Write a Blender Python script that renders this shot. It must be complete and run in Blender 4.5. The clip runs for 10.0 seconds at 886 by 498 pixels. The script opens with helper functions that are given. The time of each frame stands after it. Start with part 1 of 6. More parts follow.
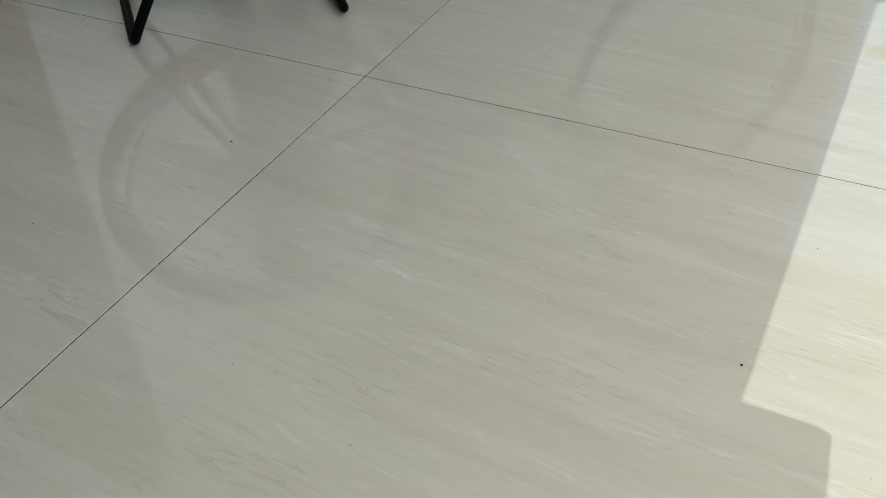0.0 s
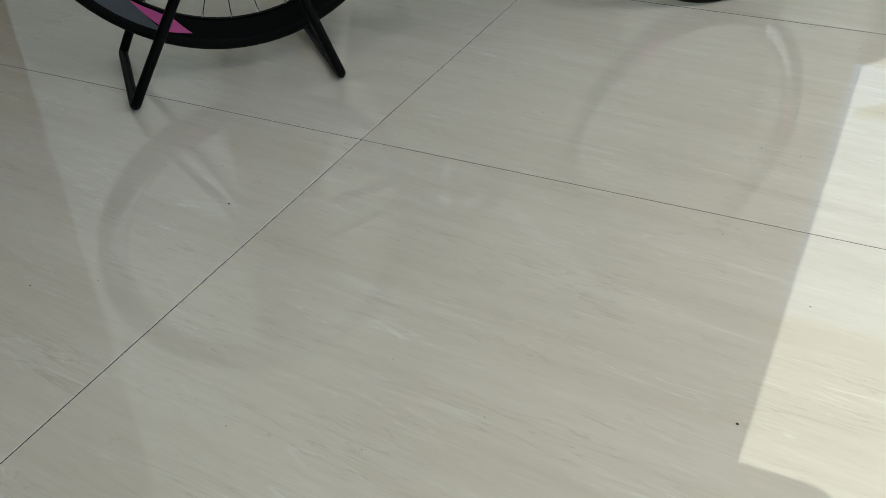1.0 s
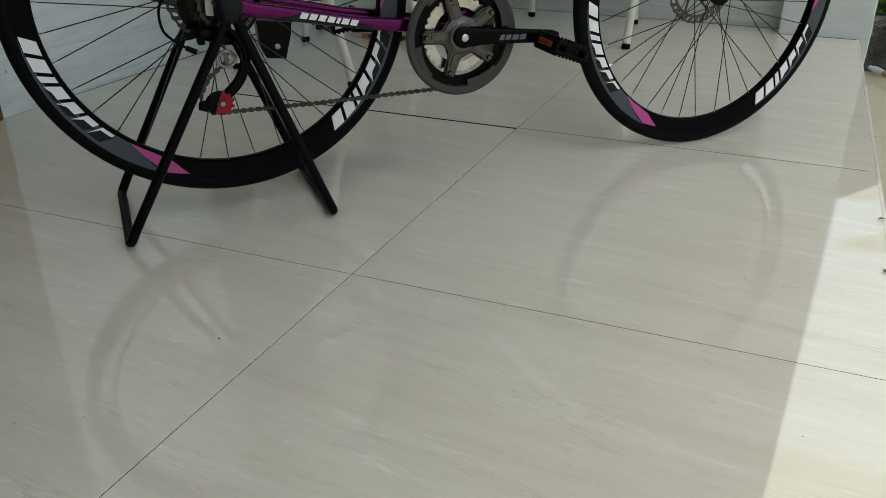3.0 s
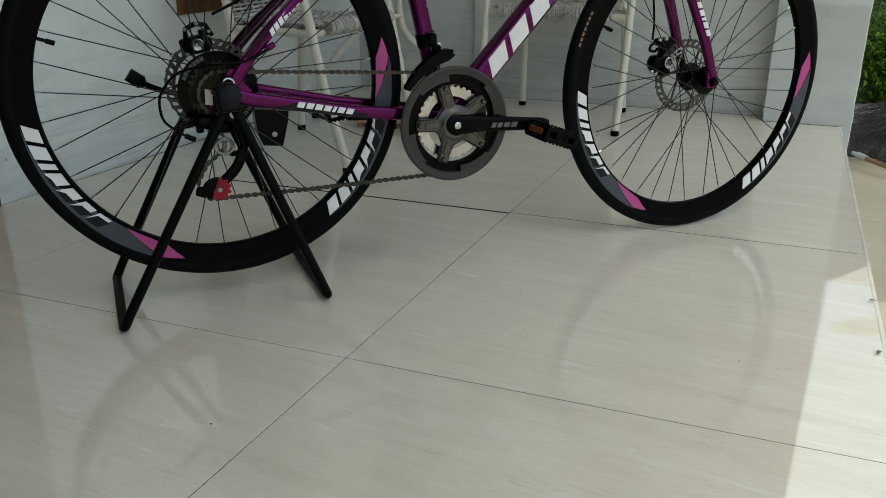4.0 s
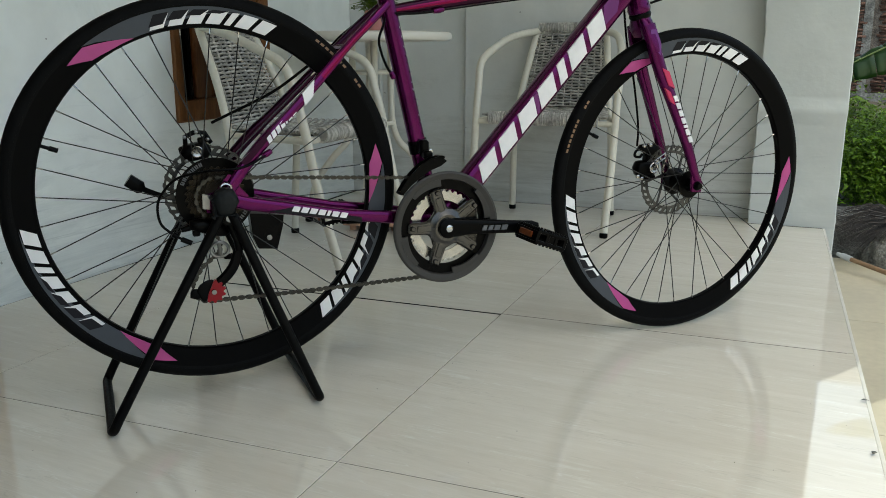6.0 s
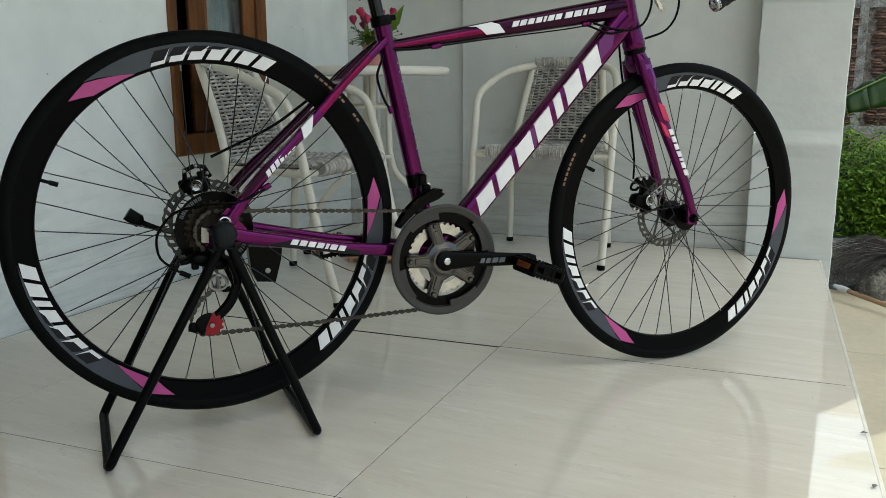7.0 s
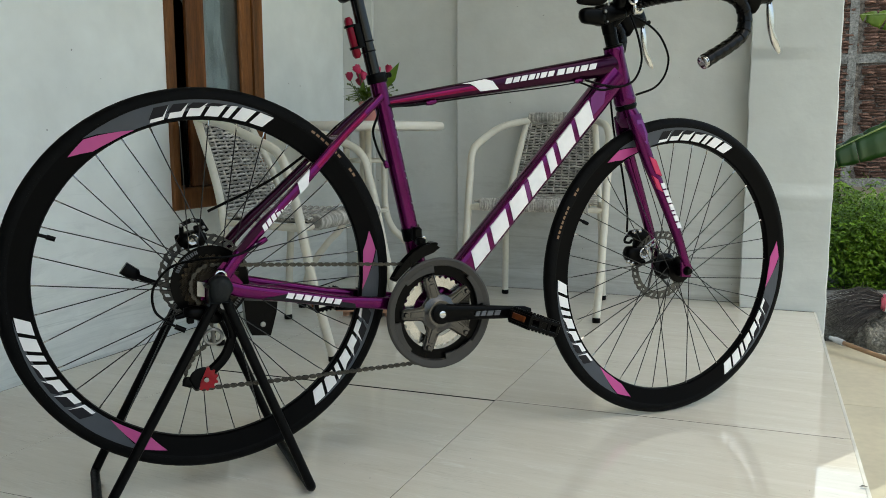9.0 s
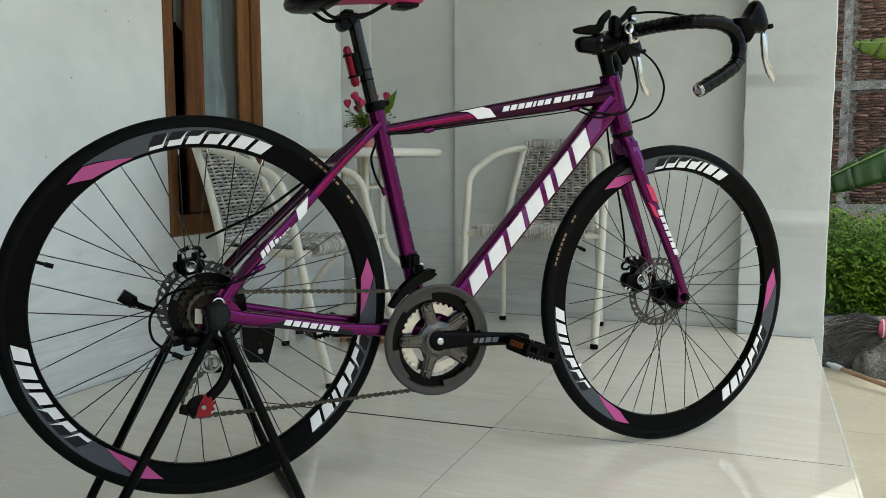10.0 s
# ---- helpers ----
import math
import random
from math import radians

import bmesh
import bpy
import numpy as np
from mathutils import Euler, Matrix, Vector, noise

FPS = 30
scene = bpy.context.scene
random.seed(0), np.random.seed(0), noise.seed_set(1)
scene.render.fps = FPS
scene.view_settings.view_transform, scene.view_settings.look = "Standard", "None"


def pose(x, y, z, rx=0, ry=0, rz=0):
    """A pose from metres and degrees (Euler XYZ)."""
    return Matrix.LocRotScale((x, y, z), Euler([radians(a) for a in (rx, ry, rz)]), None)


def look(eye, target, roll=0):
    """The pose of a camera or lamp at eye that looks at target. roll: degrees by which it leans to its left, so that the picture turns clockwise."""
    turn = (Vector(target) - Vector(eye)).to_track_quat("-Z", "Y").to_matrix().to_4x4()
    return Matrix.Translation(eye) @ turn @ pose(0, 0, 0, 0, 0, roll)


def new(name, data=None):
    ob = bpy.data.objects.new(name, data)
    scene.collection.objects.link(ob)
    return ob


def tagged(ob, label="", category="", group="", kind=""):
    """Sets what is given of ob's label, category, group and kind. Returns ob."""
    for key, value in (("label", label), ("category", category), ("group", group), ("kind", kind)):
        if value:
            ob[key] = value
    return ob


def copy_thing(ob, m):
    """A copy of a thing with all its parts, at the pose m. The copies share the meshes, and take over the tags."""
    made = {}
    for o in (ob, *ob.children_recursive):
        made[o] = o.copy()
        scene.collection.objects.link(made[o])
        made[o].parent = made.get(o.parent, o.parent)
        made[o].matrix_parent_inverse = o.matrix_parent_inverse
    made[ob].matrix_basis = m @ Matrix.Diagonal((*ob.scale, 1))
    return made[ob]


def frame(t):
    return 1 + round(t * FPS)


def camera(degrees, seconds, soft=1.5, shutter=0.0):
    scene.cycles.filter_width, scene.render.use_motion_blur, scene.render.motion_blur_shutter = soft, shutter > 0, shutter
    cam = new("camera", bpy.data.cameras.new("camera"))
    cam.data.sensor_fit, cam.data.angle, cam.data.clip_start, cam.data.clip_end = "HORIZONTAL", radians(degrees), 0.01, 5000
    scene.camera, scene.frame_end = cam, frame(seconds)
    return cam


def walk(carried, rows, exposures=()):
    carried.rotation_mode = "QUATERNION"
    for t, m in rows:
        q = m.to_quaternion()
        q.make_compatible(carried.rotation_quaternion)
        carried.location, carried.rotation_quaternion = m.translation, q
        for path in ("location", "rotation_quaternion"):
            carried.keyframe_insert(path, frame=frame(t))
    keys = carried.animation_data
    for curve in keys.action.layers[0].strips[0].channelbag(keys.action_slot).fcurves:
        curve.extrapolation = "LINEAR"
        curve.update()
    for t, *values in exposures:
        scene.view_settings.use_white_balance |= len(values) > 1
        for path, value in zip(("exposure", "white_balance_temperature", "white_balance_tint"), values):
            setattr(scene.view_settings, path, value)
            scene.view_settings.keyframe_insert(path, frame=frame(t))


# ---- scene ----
cam = camera(56.4, 10.0, soft=0.9)
PATH = [
    (0, (0.567, -0.992, 0.612), (-0.048, 0.41, -0.675), 0.6),
    (0.5, (0.571, -0.993, 0.613), (-0.062, 0.447, -0.623), 0.5),
    (1, (0.574, -0.995, 0.616), (-0.076, 0.49, -0.556), 0.3),
    (1.5, (0.58, -0.997, 0.618), (-0.09, 0.531, -0.486), 0.2),
    (2, (0.581, -0.999, 0.62), (-0.099, 0.567, -0.422), 0.2),
    (2.5, (0.583, -1.001, 0.62), (-0.109, 0.603, -0.354), 0.1),
    (4, (0.587, -1.011, 0.621), (-0.134, 0.715, -0.085), 0.0),
    (4.5, (0.588, -1.016, 0.622), (-0.138, 0.744, 0.01), -0.0),
    (5, (0.59, -1.02, 0.624), (-0.139, 0.76, 0.075), -0.0),
    (5.5, (0.591, -1.023, 0.624), (-0.138, 0.769, 0.115), -0.0),
    (7, (0.593, -1.03, 0.627), (-0.138, 0.79, 0.232), -0.1),
    (7.5, (0.591, -1.032, 0.627), (-0.137, 0.796, 0.266), -0.1),
    (8, (0.594, -1.031, 0.627), (-0.136, 0.802, 0.298), -0.1),
    (8.5, (0.594, -1.034, 0.629), (-0.135, 0.804, 0.329), -0.1),
    (9, (0.596, -1.036, 0.629), (-0.132, 0.807, 0.36), -0.2),
    (9.5, (0.595, -1.038, 0.632), (-0.131, 0.811, 0.393), -0.2),
    (10, (0.596, -1.039, 0.632), (-0.128, 0.813, 0.424), -0.2),
]
walk(cam, [(t, look(eye, target, roll)) for t, eye, target, roll in PATH],
     [(0, 0.69, 6730, -3), (2.5, 0.72, 6730, -3), (4, 0.77, 6730, -3), (5, 0.94, 6730, -3), (7.5, 1.14, 6730, -3), (10, 1.27, 6730, -3)])

# ---- world, sun, exposure ----
SUN_EL, SUN_AZ = 72.0, -35.0          # degrees; azimuth counted from +x towards +y
sun_dir = Vector((math.cos(radians(SUN_EL)) * math.cos(radians(SUN_AZ)),
                  math.cos(radians(SUN_EL)) * math.sin(radians(SUN_AZ)), math.sin(radians(SUN_EL))))
world = bpy.data.worlds.new("daylight")
scene.world = world
world.use_nodes = True
wn = world.node_tree
sky = wn.nodes.new("ShaderNodeTexSky")
sky.sky_type = "NISHITA"
sky.sun_disc = False
sky.sun_elevation = radians(SUN_EL)
sky.sun_rotation = radians(90 - SUN_AZ)
sky.air_density, sky.dust_density, sky.ozone_density = 1.0, 4.0, 0.6
wn.links.new(sky.outputs[0], wn.nodes["Background"].inputs[0])
wn.nodes["Background"].inputs[1].default_value = 0.15
sun = new("sun", bpy.data.lights.new("sun", "SUN"))
sun.data.energy, sun.data.angle, sun.data.color = 0.76, radians(0.08), (1.0, 0.995, 0.992)
sun.matrix_world = look(sun_dir * 20, (0, 0, 0))


# ---- materials ----
def mat(name, color, rough=0.5, metal=0.0, vary=0.12, scale=8.0, bump=0.0, bump_scale=60.0, coat=0.0, stretch=(1, 1, 1),
        dark=None, fine=0.0, fine_scale=90.0, spec=0.5):
    """A principled material with variation at two scales."""
    m = bpy.data.materials.new(name)
    m.use_nodes = True
    nt = m.node_tree
    b = nt.nodes["Principled BSDF"]
    b.inputs["Roughness"].default_value, b.inputs["Metallic"].default_value = rough, metal
    b.inputs["Coat Weight"].default_value, b.inputs["Coat Roughness"].default_value = coat, 0.05
    b.inputs["Specular IOR Level"].default_value = spec
    co = nt.nodes.new("ShaderNodeTexCoord")
    mp = nt.nodes.new("ShaderNodeMapping")
    mp.inputs["Scale"].default_value = stretch
    nt.links.new(co.outputs["Object"], mp.inputs[0])
    n1 = nt.nodes.new("ShaderNodeTexNoise")
    n1.inputs["Scale"].default_value, n1.inputs["Detail"].default_value = scale, 5
    nt.links.new(mp.outputs[0], n1.inputs["Vector"])
    n2 = nt.nodes.new("ShaderNodeTexNoise")
    n2.inputs["Scale"].default_value, n2.inputs["Detail"].default_value = fine_scale, 3
    nt.links.new(mp.outputs[0], n2.inputs["Vector"])
    ramp = nt.nodes.new("ShaderNodeMapRange")
    ramp.inputs[1].default_value, ramp.inputs[2].default_value = 0.3, 0.7
    nt.links.new(n1.outputs["Fac"], ramp.inputs[0])
    mix = nt.nodes.new("ShaderNodeMix")
    mix.data_type = "RGBA"
    c = Vector(color)
    lo = Vector(dark) if dark else c * (1 - vary)
    mix.inputs["A"].default_value = (*lo, 1)
    mix.inputs["B"].default_value = (*[min(1, v) for v in (c * (1 + vary * 0.5))], 1)
    nt.links.new(ramp.outputs[0], mix.inputs["Factor"])
    last = mix.outputs["Result"]
    if fine:
        mr = nt.nodes.new("ShaderNodeMapRange")
        mr.inputs[1].default_value, mr.inputs[2].default_value = 0.3, 0.7
        mr.inputs[3].default_value, mr.inputs[4].default_value = 1 - fine, 1 + fine * 0.4
        nt.links.new(n2.outputs["Fac"], mr.inputs[0])
        mul = nt.nodes.new("ShaderNodeVectorMath")
        mul.operation = "MULTIPLY"
        nt.links.new(last, mul.inputs[0])
        nt.links.new(mr.outputs[0], mul.inputs[1])
        last = mul.outputs[0]
    nt.links.new(last, b.inputs["Base Color"])
    rr = nt.nodes.new("ShaderNodeMapRange")
    rr.inputs[3].default_value, rr.inputs[4].default_value = rough * 0.85, min(1, rough * 1.2)
    nt.links.new(n1.outputs["Fac"], rr.inputs[0])
    nt.links.new(rr.outputs[0], b.inputs["Roughness"])
    if bump:
        n3 = nt.nodes.new("ShaderNodeTexNoise")
        n3.inputs["Scale"].default_value, n3.inputs["Detail"].default_value = bump_scale, 4
        nt.links.new(mp.outputs[0], n3.inputs["Vector"])
        bp = nt.nodes.new("ShaderNodeBump")
        bp.inputs["Strength"].default_value, bp.inputs["Distance"].default_value = bump, 0.01
        nt.links.new(n3.outputs["Fac"], bp.inputs["Height"])
        nt.links.new(bp.outputs[0], b.inputs["Normal"])
    return m


def tile_mat():
    """Polished beige porcelain with grain that runs along x."""
    m = bpy.data.materials.new("polished_tile")
    m.use_nodes = True
    nt = m.node_tree
    b = nt.nodes["Principled BSDF"]
    co = nt.nodes.new("ShaderNodeTexCoord")
    info = nt.nodes.new("ShaderNodeObjectInfo")
    off = nt.nodes.new("ShaderNodeVectorMath")
    off.operation = "MULTIPLY_ADD"
    comb = nt.nodes.new("ShaderNodeCombineXYZ")
    nt.links.new(info.outputs["Random"], comb.inputs[0])
    nt.links.new(info.outputs["Random"], comb.inputs[1])
    off.inputs[1].default_value = (7, 13, 0)
    nt.links.new(comb.outputs[0], off.inputs[0])
    nt.links.new(co.outputs["Object"], off.inputs[2])
    rot = nt.nodes.new("ShaderNodeMapping")
    rot.inputs["Rotation"].default_value = (0, 0, radians(4))
    nt.links.new(off.outputs[0], rot.inputs[0])
    col = None
    layers = [((1.2, 7, 1), 1.4, 5, (0.712, 0.670, 0.582), (0.760, 0.720, 0.637)),
              ((2.6, 42, 1), 1.0, 6, (0.958, 0.952, 0.940), (1.015, 1.018, 1.022)),
              ((26, 210, 1), 1.0, 3, (0.968, 0.967, 0.962), (1.012, 1.012, 1.014))]
    for sc, s, det, lo, hi in layers:
        mp = nt.nodes.new("ShaderNodeMapping")
        mp.inputs["Scale"].default_value = sc
        nt.links.new(rot.outputs[0], mp.inputs[0])
        n = nt.nodes.new("ShaderNodeTexNoise")
        n.inputs["Scale"].default_value, n.inputs["Detail"].default_value = s, det
        n.inputs["Distortion"].default_value = 0.35
        nt.links.new(mp.outputs[0], n.inputs["Vector"])
        mr = nt.nodes.new("ShaderNodeMapRange")
        mr.inputs[1].default_value, mr.inputs[2].default_value = 0.33, 0.67
        nt.links.new(n.outputs["Fac"], mr.inputs[0])
        mx = nt.nodes.new("ShaderNodeMix")
        mx.data_type = "RGBA"
        mx.inputs["A"].default_value, mx.inputs["B"].default_value = (*lo, 1), (*hi, 1)
        nt.links.new(mr.outputs[0], mx.inputs["Factor"])
        if col is None:
            col = mx.outputs["Result"]
        else:
            mul = nt.nodes.new("ShaderNodeVectorMath")
            mul.operation = "MULTIPLY"
            nt.links.new(col, mul.inputs[0])
            nt.links.new(mx.outputs["Result"], mul.inputs[1])
            col = mul.outputs[0]
    # fine wavy veins, dark and pale
    for k, (sc, lo, hi, tone) in enumerate((((5.5, 62, 1), 0.475, 0.50, (0.87, 0.865, 0.855)), ((6.5, 70, 1), 0.50, 0.52, (1.10, 1.14, 1.18)), ((9, 95, 1), 0.46, 0.48, (0.88, 0.88, 0.875)), ((4, 48, 1), 0.54, 0.56, (1.08, 1.12, 1.16)))):
        mp = nt.nodes.new("ShaderNodeMapping")
        mp.inputs["Scale"].default_value = sc
        mp.inputs["Location"].default_value = (k * 3.7, 0, 0)
        nt.links.new(rot.outputs[0], mp.inputs[0])
        n = nt.nodes.new("ShaderNodeTexNoise")
        n.inputs["Scale"].default_value, n.inputs["Detail"].default_value = 1.0, 2
        n.inputs["Distortion"].default_value = 1.0
        nt.links.new(mp.outputs[0], n.inputs["Vector"])
        # a narrow band of the noise makes a line
        sub = nt.nodes.new("ShaderNodeMath")
        sub.operation = "SUBTRACT"
        sub.inputs[1].default_value = (lo + hi) / 2
        nt.links.new(n.outputs["Fac"], sub.inputs[0])
        ab = nt.nodes.new("ShaderNodeMath")
        ab.operation = "ABSOLUTE"
        nt.links.new(sub.outputs[0], ab.inputs[0])
        line = nt.nodes.new("ShaderNodeMapRange")
        line.inputs[1].default_value, line.inputs[2].default_value = 0.0, 0.022
        line.inputs[3].default_value, line.inputs[4].default_value = 1.0, 0.0
        nt.links.new(ab.outputs[0], line.inputs[0])
        # only here and there
        pn = nt.nodes.new("ShaderNodeTexNoise")
        pn.inputs["Scale"].default_value, pn.inputs["Detail"].default_value = 1.0, 2
        pp = nt.nodes.new("ShaderNodeMapping")
        pp.inputs["Scale"].default_value = (4.5, 16, 1)
        pp.inputs["Location"].default_value = (k * 2.3, k * 1.7, 0)
        nt.links.new(rot.outputs[0], pp.inputs[0])
        nt.links.new(pp.outputs[0], pn.inputs["Vector"])
        pm = nt.nodes.new("ShaderNodeMapRange")
        pm.inputs[1].default_value, pm.inputs[2].default_value = 0.50, 0.66
        nt.links.new(pn.outputs["Fac"], pm.inputs[0])
        mf = nt.nodes.new("ShaderNodeMath")
        mf.operation = "MULTIPLY"
        nt.links.new(line.outputs[0], mf.inputs[0])
        nt.links.new(pm.outputs[0], mf.inputs[1])
        mx = nt.nodes.new("ShaderNodeMix")
        mx.data_type = "RGBA"
        mx.inputs["A"].default_value, mx.inputs["B"].default_value = (1, 1, 1, 1), (*tone, 1)
        nt.links.new(mf.outputs[0], mx.inputs["Factor"])
        mul = nt.nodes.new("ShaderNodeVectorMath")
        mul.operation = "MULTIPLY"
        nt.links.new(col, mul.inputs[0])
        nt.links.new(mx.outputs["Result"], mul.inputs[1])
        col = mul.outputs[0]
    nt.links.new(col, b.inputs["Base Color"])
    # faint smears and dust in the polish
    n = nt.nodes.new("ShaderNodeTexNoise")
    n.inputs["Scale"].default_value, n.inputs["Detail"].default_value = 5, 6
    nt.links.new(off.outputs[0], n.inputs["Vector"])
    mr = nt.nodes.new("ShaderNodeMapRange")
    mr.inputs[1].default_value, mr.inputs[2].default_value = 0.35, 0.75
    mr.inputs[3].default_value, mr.inputs[4].default_value = 0.008, 0.030
    nt.links.new(n.outputs["Fac"], mr.inputs[0])
    nt.links.new(mr.outputs[0], b.inputs["Roughness"])
    b.inputs["Specular IOR Level"].default_value = 0.86
    b.inputs["IOR"].default_value = 1.56
    return m


def wall_mat(name, color, stain, amount):
    """Matt wall paint over plaster, with grey brushed patches that thin out upwards and long faint trowel marks."""
    m = mat(name, color, rough=0.7, vary=0.085, scale=2.6, bump=0.16, bump_scale=35, fine=0.05, fine_scale=11)
    nt = m.node_tree
    b = nt.nodes["Principled BSDF"]
    base = b.inputs["Base Color"].links[0].from_socket
    co = nt.nodes.new("ShaderNodeTexCoord")
    sep = nt.nodes.new("ShaderNodeSeparateXYZ")
    nt.links.new(co.outputs["Object"], sep.inputs[0])
    mp = nt.nodes.new("ShaderNodeMapping")
    mp.inputs["Scale"].default_value = (2.6, 2.6, 15)
    mp.inputs["Rotation"].default_value = (radians(4), radians(-3), 0)
    nt.links.new(co.outputs["Object"], mp.inputs[0])
    n = nt.nodes.new("ShaderNodeTexNoise")
    n.inputs["Scale"].default_value, n.inputs["Detail"].default_value, n.inputs["Distortion"].default_value = 1.0, 12, 0.9
    n.inputs["Roughness"].default_value = 0.76
    nt.links.new(mp.outputs[0], n.inputs["Vector"])
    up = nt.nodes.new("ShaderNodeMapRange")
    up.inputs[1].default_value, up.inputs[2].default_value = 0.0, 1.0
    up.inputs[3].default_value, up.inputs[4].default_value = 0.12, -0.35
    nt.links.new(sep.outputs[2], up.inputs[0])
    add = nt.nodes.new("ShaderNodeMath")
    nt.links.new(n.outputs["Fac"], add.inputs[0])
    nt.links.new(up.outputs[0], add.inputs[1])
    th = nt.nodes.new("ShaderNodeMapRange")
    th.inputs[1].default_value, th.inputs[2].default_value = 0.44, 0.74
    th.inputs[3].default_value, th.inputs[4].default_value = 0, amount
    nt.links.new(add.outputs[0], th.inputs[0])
    mx = nt.nodes.new("ShaderNodeMix")
    mx.data_type = "RGBA"
    nt.links.new(th.outputs[0], mx.inputs["Factor"])
    nt.links.new(base, mx.inputs["A"])
    mx.inputs["B"].default_value = (*stain, 1)
    ms = nt.nodes.new("ShaderNodeMapping")
    ms.inputs["Scale"].default_value = (2.0, 2.0, 55)
    ms.inputs["Rotation"].default_value = (radians(2), radians(1.5), 0)
    nt.links.new(co.outputs["Object"], ms.inputs[0])
    ns = nt.nodes.new("ShaderNodeTexNoise")
    ns.inputs["Scale"].default_value, ns.inputs["Detail"].default_value, ns.inputs["Distortion"].default_value = 1.6, 3, 0.8
    nt.links.new(ms.outputs[0], ns.inputs["Vector"])
    a2 = nt.nodes.new("ShaderNodeMath")
    nt.links.new(ns.outputs["Fac"], a2.inputs[0])
    nt.links.new(up.outputs[0], a2.inputs[1])
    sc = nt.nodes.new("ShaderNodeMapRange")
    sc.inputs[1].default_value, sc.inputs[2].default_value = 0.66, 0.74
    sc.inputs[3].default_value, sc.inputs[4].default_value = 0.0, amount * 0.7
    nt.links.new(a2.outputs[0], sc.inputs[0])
    mq = nt.nodes.new("ShaderNodeMix")
    mq.data_type = "RGBA"
    nt.links.new(sc.outputs[0], mq.inputs["Factor"])
    nt.links.new(mx.outputs["Result"], mq.inputs["A"])
    mq.inputs["B"].default_value = (*stain, 1)
    mx = mq
    sp = nt.nodes.new("ShaderNodeTexNoise")
    sp.inputs["Scale"].default_value, sp.inputs["Detail"].default_value = 70, 1
    nt.links.new(co.outputs["Object"], sp.inputs["Vector"])
    sr = nt.nodes.new("ShaderNodeMapRange")
    sr.inputs[1].default_value, sr.inputs[2].default_value = 0.805, 0.82
    sr.inputs[3].default_value, sr.inputs[4].default_value = 0.0, 0.7
    nt.links.new(sp.outputs["Fac"], sr.inputs[0])
    mz = nt.nodes.new("ShaderNodeMix")
    mz.data_type = "RGBA"
    nt.links.new(sr.outputs[0], mz.inputs["Factor"])
    nt.links.new(mx.outputs["Result"], mz.inputs["A"])
    mz.inputs["B"].default_value = (0.2, 0.2, 0.19, 1)
    nt.links.new(mz.outputs["Result"], b.inputs["Base Color"])
    return m


def glass_mat():
    m = bpy.data.materials.new("window_glass")
    m.use_nodes = True
    b = m.node_tree.nodes["Principled BSDF"]
    b.inputs["Transmission Weight"].default_value = 1
    b.inputs["Roughness"].default_value = 0.02
    b.inputs["Base Color"].default_value = (0.8, 0.84, 0.84, 1)
    return m


def random_tint(m, amount):
    """Lets alike pieces differ in brightness."""
    nt = m.node_tree
    b = nt.nodes["Principled BSDF"]
    base = b.inputs["Base Color"].links[0].from_socket
    info = nt.nodes.new("ShaderNodeObjectInfo")
    mr = nt.nodes.new("ShaderNodeMapRange")
    mr.inputs[3].default_value, mr.inputs[4].default_value = 1 - amount, 1 + amount
    nt.links.new(info.outputs["Random"], mr.inputs[0])
    mul = nt.nodes.new("ShaderNodeVectorMath")
    mul.operation = "MULTIPLY"
    nt.links.new(base, mul.inputs[0])
    nt.links.new(mr.outputs[0], mul.inputs[1])
    nt.links.new(mul.outputs[0], b.inputs["Base Color"])
    return m


def island_tint(m, amount):
    nt = m.node_tree
    b = nt.nodes["Principled BSDF"]
    base = b.inputs["Base Color"].links[0].from_socket
    info = nt.nodes.new("ShaderNodeNewGeometry")
    mr = nt.nodes.new("ShaderNodeMapRange")
    mr.inputs[3].default_value, mr.inputs[4].default_value = 1 - amount, 1 + amount
    nt.links.new(info.outputs["Random Per Island"], mr.inputs[0])
    mul = nt.nodes.new("ShaderNodeVectorMath")
    mul.operation = "MULTIPLY"
    nt.links.new(base, mul.inputs[0])
    nt.links.new(mr.outputs[0], mul.inputs[1])
    nt.links.new(mul.outputs[0], b.inputs["Base Color"])
    return m


M_TILE = tile_mat()
M_GROUT = mat("dark_grout", (0.010, 0.009, 0.007), 0.9, scale=30, vary=0.3, spec=0.05)
M_EDGE = mat("pale_tile_edge", (0.68, 0.66, 0.60), 0.4, scale=20)
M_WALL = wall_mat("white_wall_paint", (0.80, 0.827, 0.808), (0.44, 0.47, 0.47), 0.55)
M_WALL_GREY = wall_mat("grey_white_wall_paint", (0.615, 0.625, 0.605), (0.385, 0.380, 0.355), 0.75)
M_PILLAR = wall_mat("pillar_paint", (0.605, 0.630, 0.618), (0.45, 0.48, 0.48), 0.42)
M_CEIL = mat("ceiling_paint", (0.70, 0.695, 0.650), 0.8, scale=3, vary=0.05)
M_WOOD = mat("brown_varnished_wood", (0.205, 0.082, 0.025), 0.45, scale=3, vary=0.5, stretch=(9, 9, 1), bump=0.08, fine=0.3, fine_scale=30, spec=0.2)
M_WOOD_DARK = mat("dark_wood_sash", (0.150, 0.057, 0.018), 0.45, scale=3, vary=0.5, stretch=(9, 9, 1), bump=0.08, fine=0.3, fine_scale=30, spec=0.2)
M_GLASS = glass_mat()
M_CURTAIN = mat("pale_blue_curtain", (0.50, 0.57, 0.58), 0.9, scale=14, vary=0.25, bump=0.3)
